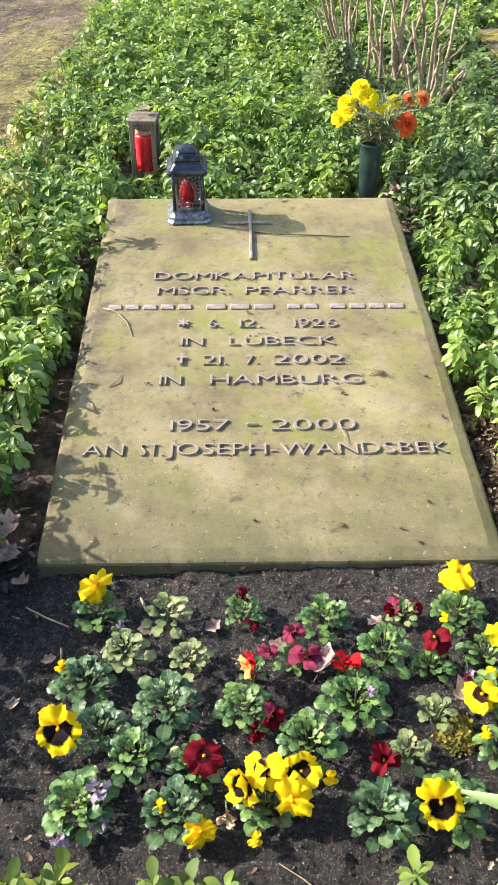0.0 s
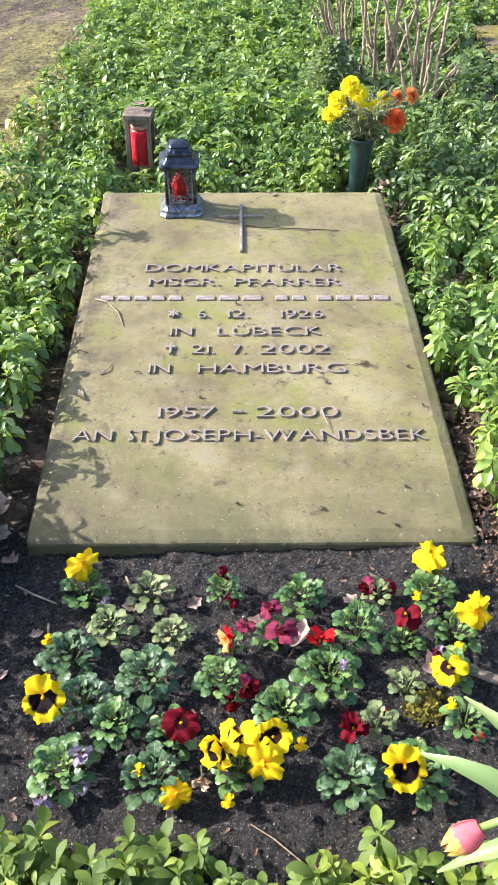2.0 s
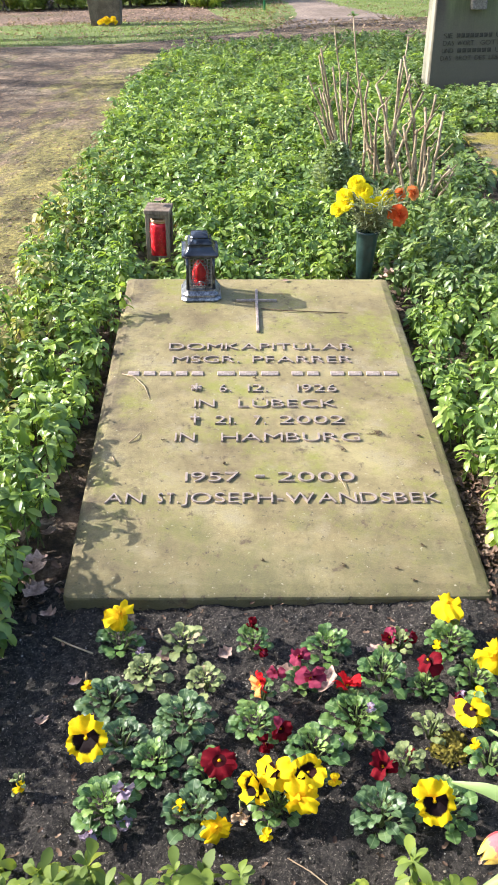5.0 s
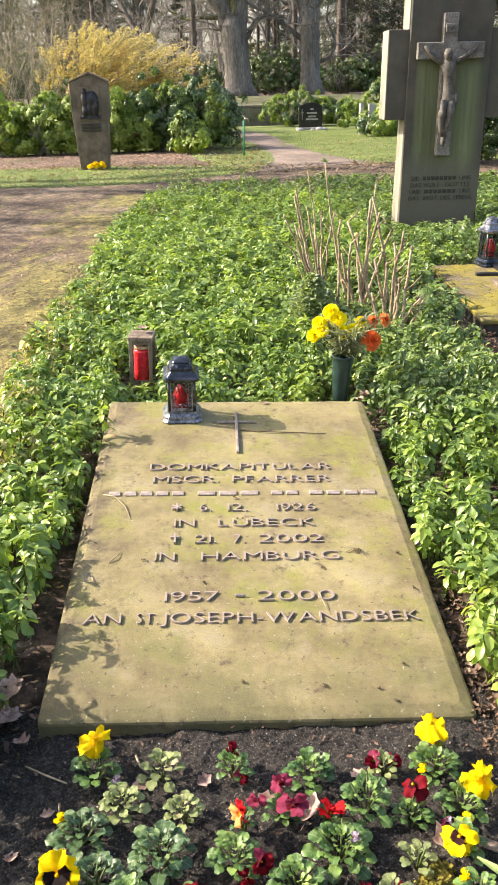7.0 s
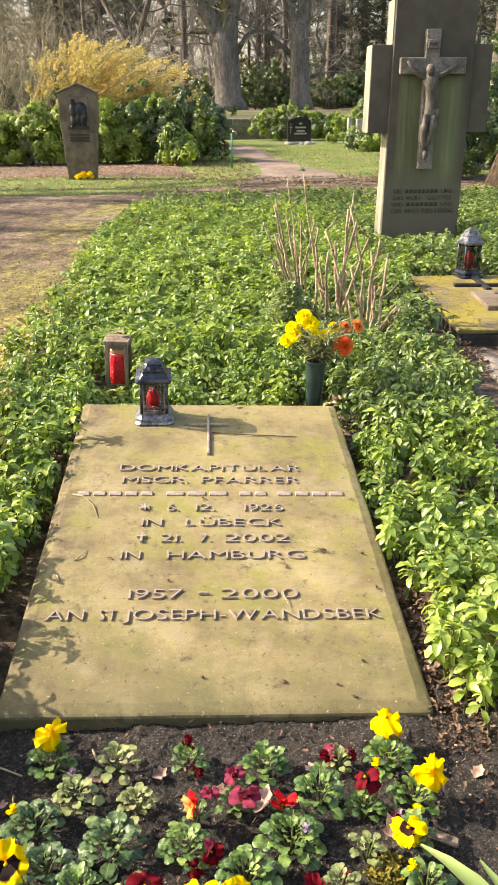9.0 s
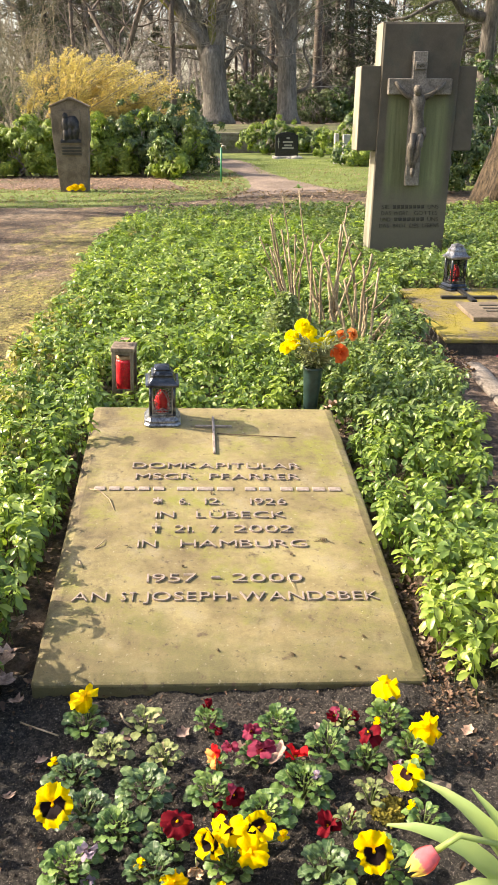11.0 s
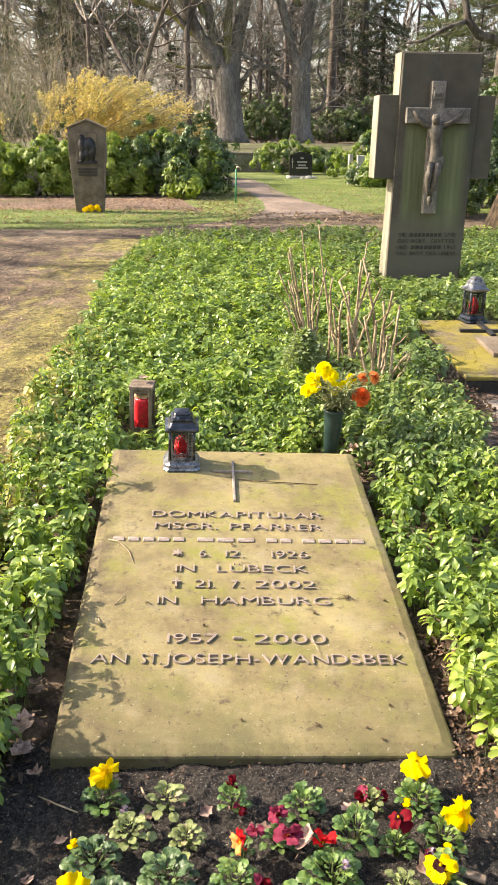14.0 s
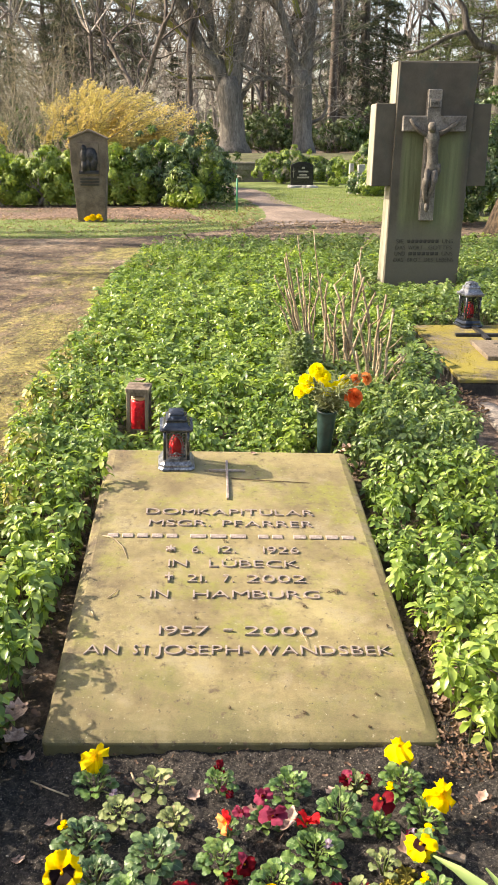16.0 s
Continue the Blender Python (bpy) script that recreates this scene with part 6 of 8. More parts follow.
def litter(name, n, spots, size, label, mat=None):
    """Dead leaves strewn under the plants, too many to count."""
    r = np.random.default_rng(n)
    k = r.integers(0, len(spots), n)
    bx = np.array(spots)[k]
    x, y = r.uniform(bx[:, 0], bx[:, 1]), r.uniform(bx[:, 2], bx[:, 3])
    z = np.array([ground_z(a, b) for a, b in zip(x, y)]) + r.uniform(0.004, 0.02, n)
    tv, tf = leaf_shape([0.05, 0.25, 0.16, 0.28, 0.06], -0.3, 0.8)
    v, f = spread(tv, tf, frames_of(r.uniform(0, 6.3, n), r.normal(0, 0.2, n), r.normal(0, 0.35, n)), np.stack([x, y, z], -1), size * r.uniform(0.5, 1.3, n))
    solid(name, triangles(name, v, f, [mat or M_LITTERLEAF]), label, "leaf litter", kind="stuff")


M_LITTERLEAF = leaf_mat("strewn_dead_leaf", (0.07, 0.04, 0.028), (0.24, 0.155, 0.115), (0.42, 0.31, 0.25), 0.8, 0.15, 5)
M_PALELEAF = leaf_mat("pale_dead_leaf", (0.22, 0.15, 0.11), (0.46, 0.34, 0.27), (0.58, 0.46, 0.38), 0.8, 0.15, 5)
litter("path_leaves", 2400, ((-3.4, -0.45, 2.0, 10.4), (-1.2, -0.4, 1.5, 6.0), (-3.4, 1.0, 9.6, 10.6)), 0.018, "small dead leaves scattered over the path", M_PALELEAF)
litter("strewn_leaves", 1100, ((-0.16, 0.0, -0.05, 1.3), (0.80, 0.92, 0.1, 1.35), (0.82, 0.90, 0.0, 0.35), (0.9, 1.28, 0.3, 2.2), (1.33, 1.54, 1.9, 2.30), (1.38, 1.56, 2.0, 2.30), (1.30, 1.5, 1.85, 2.2), (1.0, 1.15, 0.62, 0.76), (-0.62, -0.3, 1.2, 4.0), (-0.5, 0.9, 1.3, 1.6)), 0.022, "dry brown leaves strewn under the ground cover")
litter("strewn_bits", 1500, ((-0.3, 1.25, -0.6, 0.03), (0.8, 1.2, -0.25, 0.15), (0.8, 0.9, -0.1, 0.5)), 0.011, "small bits of dry leaf on the soil")

leaf_litter_piece(TILT @ pose(0.475, 1.272, 0.004, 0, 0, 15), 0.022, M_DRYLEAF, "small pale dead leaf lying on the slab", 0.4)


def moss_clump(x, y, w, n):
    """A cushion of moss and lichen on the soil."""
    r = np.random.default_rng(n)
    a, q = r.uniform(0, 6.3, n), np.sqrt(r.random(n))
    px, py = x + w * q * np.cos(a), y + 0.8 * w * q * np.sin(a)
    pz = bed_z(x, y) + 0.010 * (1 - q * q)
    v, f = spread(*LEAF_LOW, frames_of(r.uniform(0, 6.3, n), r.uniform(0.2, 1.4, n), r.normal(0, 0.5, n)), np.stack([px, py, pz], -1), r.uniform(0.004, 0.011, n))
    solid("moss_clump", triangles("moss_clump", v, f, [M_MOSS]), "olive cushion of moss on the soil", "moss", kind="stuff")


moss_clump(0.655, -0.335, 0.028, 500)
moss_clump(0.668, -0.315, 0.016, 220)

# ==== neighbouring grave ====
moss = thing("mossy_grave_slab", pose(1.512, 2.315, 0.0, 0, 0, -3.0), "low grave slab overgrown with yellow moss", "grave slab")
part("stone", bevelled(Soup().box(0.004, 0.846, 0.004, 1.236, -0.02, 0.117).mesh("moss_stone", M_SHADEDSTONE, False), 0.008, 1), moss, "dark dirty stone sides with painted shade")
part("mossy_top", bevelled(Soup().box(0, 0.85, 0, 1.24, 0.116, 0.135).mesh("mossy_top", M_MOSSSLAB, False), 0.007, 2), moss)
part("bronze_cross", bevelled(Soup().box(0.335, 0.365, 0.80, 1.13, 0.135, 0.152).box(0.19, 0.51, 0.905, 0.94, 0.135, 0.151).mesh("cross", M_DARKBRONZE, False), 0.002, 1), moss, "dark weathered bronze cross")
part("plaque", bevelled(Soup().box(0.225, 0.80, 0.36, 0.72, 0.135, 0.160).mesh("plaque", M_STELE, False), 0.004, 1), moss, "raised stone name plaque")
for y in (0.62, 0.55, 0.48):
    part("lettering_bar", Soup().box(0.33, 0.70, y, y + 0.02, 0.158, 0.163).mesh("bar", M_TEXTSTONE, False), moss)
rm = np.random.default_rng(31)
n = 10000
mx, my = rm.uniform(0.0, 0.84, n), rm.uniform(0.0, 1.23, n)
keep = np.array([fuzz(a, b, 4.5, 6) + 0.35 * fuzz(a, b, 17, 2) > -0.32 + 0.45 * (0.16 < a < 0.80 and 0.22 < b < 1.02) for a, b in zip(mx, my)])
mx, my = mx[keep], my[keep]
n = len(mx)
v, f = spread(*LEAF_LOW, frames_of(rm.uniform(0, 6.3, n), np.radians(rm.uniform(5, 38, n)), rm.normal(0, 0.4, n)), np.stack([mx, my, np.full(n, 0.134)], -1), rm.uniform(0.004, 0.010, n))
tagged(part("moss", triangles("moss", v, f, [M_MOSS]), moss, "tufts of yellow-green moss"), kind="stuff")
lantern_two = pewter_lantern(pose(1.905, 3.50, 0.136, 0, 0, 10) @ Matrix.Diagonal((1.13, 1.13, 1.48, 1)), "tall grey metal grave lantern on the mossy slab", M_SKYPALEPEWTER, M_PEWTER)

neighbour_soil = sheet("neighbour_bed", list(np.arange(1.60, 2.7, 0.02)), list(np.arange(0.70, 2.33, 0.02)), lambda x, y: 0.035 + 0.008 * fuzz(x, y, 12) + 0.006 * fuzz(x, y, 40), M_SOIL, "bare dark soil of the neighbouring grave", "soil")
for k in range(3):
    s = Soup()
    n = 12
    rings = []
    for i in range(n + 1):
        u = i / n
        y = -0.245 + 0.49 * u
        trim = 1 - 0.10 * (abs(2 * u - 1) ** 10)
        rings.append([(x * trim + 0.003 * fuzz(x * 30, y, 9, k), y, z * (trim if z > 0 else 1) + 0.003 * fuzz(y, z * 20, 11, k)) for x, z in ((-0.045, -0.03), (0.045, -0.03), (0.046, 0.062), (0.040, 0.075), (0.0, 0.079), (-0.040, 0.075), (-0.046, 0.062))])
    s.rings(rings)
    solid("edging_stone", s.mesh("edging", M_KERB), "pale rounded stone edging of the neighbouring bed", "edging stone", "edging of the neighbouring bed", m=pose(1.578 - 0.022 * k, 1.92 - 0.495 * k, 0, 0, 0, -2.0 + 0.8 * (k - 1)))
for x, y, q in ((1.78, 2.22, 0.9), (1.83, 2.24, 0.8), (1.76, 2.25, 0.7)):
    t = thing("pink_flower", pose(x, y, 0.04), "small pink flower on the bare soil", "flower", "pink flowers")
    part("stem", Soup().tube([(0, 0, -0.01), (0, 0, 0.03)], [0.002, 0.002], 5).mesh("stem", M_STEM), t)
    part("flower_head", ruffled_flower(0.026 * q, 4, M_MAGENTA, int(100 * x)), t, m=pose(0, 0, 0.03))

pave = thing("pavement", pose(0, 0, 0), "dark worn stone paving beside the beds", "pavement", kind="structure")
rp = random.Random(9)
for i in range(9):
    for k in range(4):
        y = -1.9 + i * 0.42
        x = 1.24 + k * 0.42 + (0.03 if i % 2 else 0)
        if x > 1.3 and (y > 1.3 or y > 0.2 and x > 1.45):
            continue
        me = bevelled(Soup().box(x + 0.005, x + 0.413, y + 0.005, y + 0.413, -0.04, 0.016 + rp.uniform(-0.003, 0.003)).mesh("paving_stone", M_PAVE, False), 0.006, 1)
        part("paving_stone", me, pave)
for y0, y1 in ((1.46, 1.88), (1.88, 2.18)):
    me = bevelled(Soup().box(1.30, 1.515, y0 + 0.005, y1 - 0.005, -0.04, 0.016).mesh("paving_stone", M_PAVE, False), 0.006, 1)
    part("paving_stone", me, pave)

# ==== stone cross ====
cross = thing("stone_cross", pose(2.115, 5.5, 0.0), "tall broad grey stone grave cross streaked with algae", "grave cross")
pts = [(-0.335, 0.0), (-0.312, 0.855), (-0.47, 0.855), (-0.462, 1.475), (-0.312, 1.475), (-0.308, 1.78), (0.325, 1.78), (0.315, 1.475), (0.455, 1.475), (0.46, 0.855), (0.288, 0.855), (0.300, 0.0)]
sc = Soup()
nn = len(pts)
sc.add([(x, y, z) for y in (0.0, 0.24) for x, z in pts], [tuple(range(nn)), tuple(range(2 * nn - 1, nn - 1, -1))] + [(i, i + nn, (i + 1) % nn + nn, (i + 1) % nn) for i in range(nn)])
part("stone", bevelled(sc.mesh("cross_stone", M_CROSSSTONE, False), 0.008, 2), cross)
# the arms stand a little back behind a raised central field
field = Soup().add([(x, y, z) for y in (-0.022, 0.01) for x, z in ((-0.330, 0.01), (-0.300, 1.772), (0.312, 1.772), (0.292, 0.01))], [(0, 1, 2, 3), (0, 4, 5, 1), (1, 5, 6, 2), (2, 6, 7, 3), (3, 7, 4, 0)])
part("raised_field", bevelled(field.mesh("raised_field", M_CROSSSTONE, False), 0.006, 1), cross)
cru = Soup().box(-0.052, 0.058, -0.075, -0.015, 0.615, 1.60).box(-0.235, 0.265, -0.072, -0.015, 1.295, 1.41)
crucifix = part("crucifix", bevelled(cru.mesh("crucifix", M_CRUCIFIX, False), 0.006, 1), cross, "grey cast crucifix with a plain figure", pose(-0.022, 0, -0.026))
title = part("title_board", bevelled(Soup().box(-0.036, 0.044, -0.084, -0.07, 1.47, 1.53).mesh("title_board", M_CRUCIFIX, False), 0.003, 1), crucifix)
inscribe(title, "INRI", -0.026, 0.034, 1.487, 0.026, M_TEXTSTONE, 0.003, True, -0.084, gap=0.2)
fig = Soup()


def ring(x, z, rx, ry, y=-0.10):
    return [(x + rx * math.cos(a), y + ry * math.sin(a), z) for a in np.linspace(0, 2 * math.pi, 12, endpoint=False)]


fig.rings([ring(0.004, 0.985, 0.050, 0.036), ring(0.012, 1.03, 0.052, 0.040), ring(0.012, 1.08, 0.046, 0.036), ring(0.006, 1.14, 0.040, 0.032), ring(0.0, 1.20, 0.050, 0.040), ring(-0.004, 1.25, 0.062, 0.040), ring(-0.004, 1.285, 0.056, 0.032), ring(-0.008, 1.30, 0.022, 0.022)])
fig.rings([ring(-0.012, 1.285, 0.020, 0.020, -0.125), ring(-0.020, 1.31, 0.030, 0.032, -0.135), ring(-0.020, 1.335, 0.033, 0.034, -0.13), ring(-0.016, 1.362, 0.022, 0.024, -0.12)])
fig.tube([(-0.050, -0.10, 1.270), (-0.105, -0.098, 1.295), (-0.150, -0.090, 1.335), (-0.185, -0.082, 1.385)], [0.024, 0.019, 0.016, 0.011], 8)
fig.tube([(0.045, -0.10, 1.270), (0.105, -0.098, 1.300), (0.160, -0.090, 1.340), (0.205, -0.082, 1.385)], [0.024, 0.019, 0.016, 0.011], 8)
# one knee bent aside, feet crossed
fig.tube([(-0.018, -0.11, 1.00), (-0.044, -0.145, 0.925), (-0.050, -0.140, 0.885), (-0.028, -0.110, 0.80), (-0.014, -0.105, 0.745)], [0.034, 0.030, 0.025, 0.021, 0.014], 8)
fig.tube([(0.028, -0.11, 1.00), (0.020, -0.145, 0.92), (0.012, -0.140, 0.88), (-0.006, -0.110, 0.80), (-0.008, -0.112, 0.745)], [0.034, 0.030, 0.026, 0.021, 0.015], 8)
fig.tube([(-0.012, -0.105, 0.755), (-0.014, -0.125, 0.715), (-0.016, -0.125, 0.690)], [0.018, 0.020, 0.010], 7)
fig.tube([(0.052, -0.115, 1.055), (0.062, -0.120, 1.00), (0.055, -0.110, 0.95)], [0.020, 0.018, 0.008], 6)
part("plain_figure", fig.mesh("plain_figure", M_FIGURE), crucifix)
for text, x0, x1, z in (("SIE", -0.245, -0.18, 0.405), ("UNS", 0.14, 0.23, 0.405), ("DAS", -0.245, -0.165, 0.355), ("WORT", -0.14, -0.02, 0.355), ("GOTTES", 0.03, 0.225, 0.355), ("UND", -0.25, -0.165, 0.305), ("UNS", 0.145, 0.235, 0.305), ("DAS", -0.255, -0.175, 0.255), ("BROT", -0.14, -0.03, 0.255), ("DES", 0.0, 0.075, 0.255), ("LEBENS", 0.105, 0.245, 0.255)):
    inscribe(cross, text, x0, x1, z, 0.034, M_TEXTSTONE, 0.004, True, -0.022, gap=0.18)
for x0, x1, z, count in ((-0.15, 0.11, 0.405, 8), (-0.135, 0.115, 0.305, 7)):
    pitch = (x1 - x0 + 0.008) / count
    for k in range(count):
        word_bar(cross, x0 + pitch * k, x0 + pitch * (k + 1) - 0.008, z + 0.002, 0.028, M_TEXTSTONE, 0.004, True, -0.022)

# ==== stele ====
stele = thing("stele", pose(-1.553, 12.2, 0.0) @ Matrix.Diagonal((0.86, 1, 0.975, 1)), "gabled brown limestone stele with a dark bronze relief", "gravestone")
pts = [(-0.255, 0.0), (-0.315, 0.74), (-0.325, 0.80), (-0.325, 1.27), (0.02, 1.385), (0.325, 1.27), (0.325, 0.80), (0.30, 0.74), (0.235, 0.0)]
sc = Soup()
nn = len(pts)
sc.add([(x, y, z) for y in (-0.13, 0.13) for x, z in pts], [tuple(range(nn)), tuple(range(2 * nn - 1, nn - 1, -1))] + [(i, i + nn, (i + 1) % nn + nn, (i + 1) % nn) for i in range(nn)])
part("stone", bevelled(sc.mesh("stele_stone", M_STELE, False), 0.012, 2), stele)
for a, b, c in (((-0.345, 1.262), (0.02, 1.385), 1), ((0.345, 1.262), (0.02, 1.385), -1)):
    gable = Soup().add([(x, y, z) for y in (-0.155, 0.15) for x, z in (a, b, (b[0], b[1] + 0.035), (a[0], a[1] + 0.028))], [(0, 1, 2, 3), (7, 6, 5, 4), (0, 4, 5, 1), (1, 5, 6, 2), (2, 6, 7, 3), (3, 7, 4, 0)])
    part("gable_moulding", bevelled(gable.mesh("gable_moulding", M_STELE, False), 0.006, 1), stele)
part("relief_panel", bevelled(Soup().box(-0.19, 0.19, -0.145, -0.12, 0.72, 1.22).mesh("relief_panel", M_STELE, False), 0.006, 1), stele)
rel = Soup()
forms = ((-0.075, 1.02, 0.07, 0.14), (-0.08, 1.135, 0.045, 0.05), (0.045, 1.02, 0.115, 0.125), (0.09, 0.90, 0.055, 0.13), (0.0, 0.89, 0.05, 0.12), (-0.08, 0.87, 0.06, 0.11), (0.12, 0.96, 0.04, 0.11))
nu, nv = 27, 37
for k in range(nv):
    for i in range(nu):
        x, z = -0.18 + 0.36 * i / (nu - 1), 0.75 + 0.46 * k / (nv - 1)
        d = max(max(0.0, 1 - ((x - fx) / rx) ** 2 - ((z - fz) / rz) ** 2) ** 0.5 for fx, fz, rx, rz in forms)
        if z < 0.79:
            d = max(d, 0.6)
        rel.v.append((x, -0.143 - 0.055 * d, z))
rel.f = [(k * nu + i, k * nu + i + 1, (k + 1) * nu + i + 1, (k + 1) * nu + i) for k in range(nv - 1) for i in range(nu - 1)]
rel.s = [0] * len(rel.f)
part("relief", rel.mesh("relief", M_DARKBRONZE), stele, "dark bronze relief of plain rounded forms")
for k in range(3):
    part("lettering_bar", Soup().box(-0.17, 0.17, -0.15, -0.12, 0.66 - 0.045 * k, 0.685 - 0.045 * k).mesh("bar", M_TEXTSTONE, False), stele)
for i in range(7):
    x = -1.62 + 0.035 * i + 0.01 * (i % 3)
    y = 11.95 - 0.03 * (i % 2)
    t = thing("yellow_flower", pose(x, y, 0.01), "small yellow flower planted before the stele", "flower", "yellow flowers before the stele")
    part("stem", Soup().tube([(0, 0, -0.02), (0, 0, 0.05 + 0.022 * (i % 3))], [0.004, 0.004], 5).mesh("stem", M_STEM), t)
    part("flower_head", ruffled_flower(0.042, 3, M_YELLOW, i), t, m=pose(0, 0, 0.055 + 0.022 * (i % 3), 35))

# ==== water tap, far stones ====
tap = thing("water_tap", pose(0.80, 14.0, 0.0) @ Matrix.Scale(0.90, 4), "green painted standpipe with a metal tap", "water tap")
part("pipe", Soup().tube([(0, 0, -0.05), (0.002, 0, 0.35), (0.008, 0, 0.66)], [0.020, 0.020, 0.020], 10).mesh("pipe", M_GREENPAINT), tap)
part("spout", Soup().tube([(0.008, 0, 0.62), (0.03, -0.01, 0.70), (0.085, -0.03, 0.69), (0.10, -0.035, 0.63)], [0.016, 0.018, 0.016, 0.014], 8).mesh("spout", M_BRASS), tap)
part("handle", Soup().tube([(0.03, -0.01, 0.70), (0.03, -0.01, 0.735)], [0.008, 0.008], 6).box(-0.01, 0.07, -0.02, 0.0, 0.732, 0.742).mesh("handle", M_BRASS), tap)

black = thing("black_headstone", pose(2.92, 23.0, 0.0) @ Matrix.Diagonal((0.85, 1, 1, 1)), "polished black granite headstone with pale lettering", "headstone")
arch = [(-0.38, 0.0), (-0.38, 0.62)] + [(-0.38 + 0.76 * k / 8, 0.62 + 0.09 * math.sin(math.pi * k / 8)) for k in range(1, 8)] + [(0.38, 0.62), (0.38, 0.0)]
nn = len(arch)
sb = Soup().add([(x, y, z) for y in (-0.08, 0.08) for x, z in arch], [tuple(range(nn)), tuple(range(2 * nn - 1, nn - 1, -1))] + [(i, i + nn, (i + 1) % nn + nn, (i + 1) % nn) for i in range(nn)])
part("stone", bevelled(sb.mesh("black_stone", M_BLACKSTONE, False), 0.008, 1), black)
part("plinth", bevelled(Soup().box(-0.46, 0.46, -0.22, 0.14, -0.03, 0.07).mesh("plinth", M_GREYSTONE, False), 0.01, 1), black)
for w, z in ((0.10, 0.52), (0.34, 0.42), (0.26, 0.33), (0.40, 0.26)):
    part("lettering_bar", Soup().box(-w / 2 + 0.04, w / 2 + 0.04, -0.086, -0.078, z, z + 0.045).mesh("bar", M_GOLD, False), black)
part("engraved_cross", Soup().box(-0.29, -0.27, -0.086, -0.078, 0.28, 0.55).box(-0.33, -0.23, -0.085, -0.078, 0.44, 0.46).mesh("engraved_cross", M_GOLD, False), black)
for x, y, q in ((2.62, 22.7, 0.09), (3.14, 22.65, 0.10), (3.28, 22.75, 0.08), (2.95, 22.68, 0.06)):
    sb = Soup().rings([[(q * k * math.cos(a) * 1.2, q * k * math.sin(a), z * q) for a in np.linspace(0, 2 * math.pi, 10, endpoint=False)] for k, z in ((0.9, 0.0), (1.0, 0.35), (0.75, 0.8), (0.3, 1.0))])
    solid("boulder", sb.mesh("boulder", M_GREYSTONE), "rounded pale boulder before the black headstone", "boulder", "boulders before the headstone", m=pose(x, y, -0.01))
for x, y, w, h, mat in ((3.85, 20.0, 0.05, 0.72, M_GREYSTONE), (4.35, 19.9, 0.36, 0.70, M_GREYSTONE), (-4.75, 15.6, 0.28, 0.75, M_GREYSTONE)):
    me = bevelled(Soup().box(-w, w, -0.07, 0.07, -0.02, h).mesh("headstone", mat, False), 0.015, 2)
    t = thing("grey_headstone", pose(x, y, 0, 0, 0, 6), "plain grey upright headstone among shrubs", "headstone", "far headstones")
    part("stone", me, t)


# ==== trees and shrubs ====
def tubes(segs, sides):
    """Tapered prisms for many branch segments at once."""
    a = np.array([s_[0] for s_ in segs])
    b = np.array([s_[1] for s_ in segs])
    ra = np.array([s_[2] for s_ in segs])
    rb = np.array([s_[3] for s_ in segs])
    d = b - a
    d /= np.linalg.norm(d, axis=1, keepdims=True) + 1e-9
    ref = np.where(np.abs(d[:, 2:3]) > 0.9, np.array([[1.0, 0, 0]]), np.array([[0, 0, 1.0]]))
    u = np.cross(d, ref)
    u /= np.linalg.norm(u, axis=1, keepdims=True) + 1e-9
    w = np.cross(d, u)
    ang = np.arange(sides) * 2 * np.pi / sides
    ca, sa = np.cos(ang)[None, :, None], np.sin(ang)[None, :, None]
    off = u[:, None] * ca + w[:, None] * sa
    v = np.concatenate([a[:, None] + off * ra[:, None, None], b[:, None] + off * rb[:, None, None]], 1)
    f = []
    for i in range(sides):
        j = (i + 1) % sides
        f += [(i, j, sides + j), (i, sides + j, sides + i)]
    f = np.array(f)
    F = f[None] + (np.arange(len(segs)) * 2 * sides)[:, None, None]
    return v.reshape(-1, 3), F.reshape(-1, 3)


def grow(segs, r, p, d, length, rad, level, kink=0.25, up=0.05, forks=(2, 3), shrink=0.72, tips=None, bend=0.45):
    """Grow one limb in kinked steps and fork at its end and along it."""
    steps = 4 if level > 1 else 3
    for i in range(steps):
        d = Vector((d.x + r.gauss(0, kink), d.y + r.gauss(0, kink), d.z + r.gauss(0, kink) * 0.7 + up)).normalized()
        q = p + d * (length / steps)
        r1 = rad * (1 - 0.30 * (i + 1) / steps)
        segs.append((tuple(p), tuple(q), rad * (1 - 0.30 * i / steps), r1))
        p = q
        if level > 0 and i > 0 and r.random() < 0.75:
            side = Vector((r.gauss(0, 1), r.gauss(0, 1), r.gauss(0.1, 0.6))).normalized()
            grow(segs, r, p, (d * (1 - bend) + side * bend * 1.4).normalized(), length * shrink * r.uniform(0.5, 0.85), r1 * 0.5, level - 1, kink, up, forks, shrink, tips, bend)
    if level > 0:
        for _ in range(r.randint(*forks)):
            side = Vector((r.gauss(0, 1), r.gauss(0, 1), r.gauss(0.1, 0.6))).normalized()
            grow(segs, r, p, (d * (1 - bend) + side * bend).normalized(), length * shrink * r.uniform(0.75, 1.1), rad * 0.62, level - 1, kink, up, forks, shrink, tips, bend)
    elif tips is not None:
        tips.append(p)


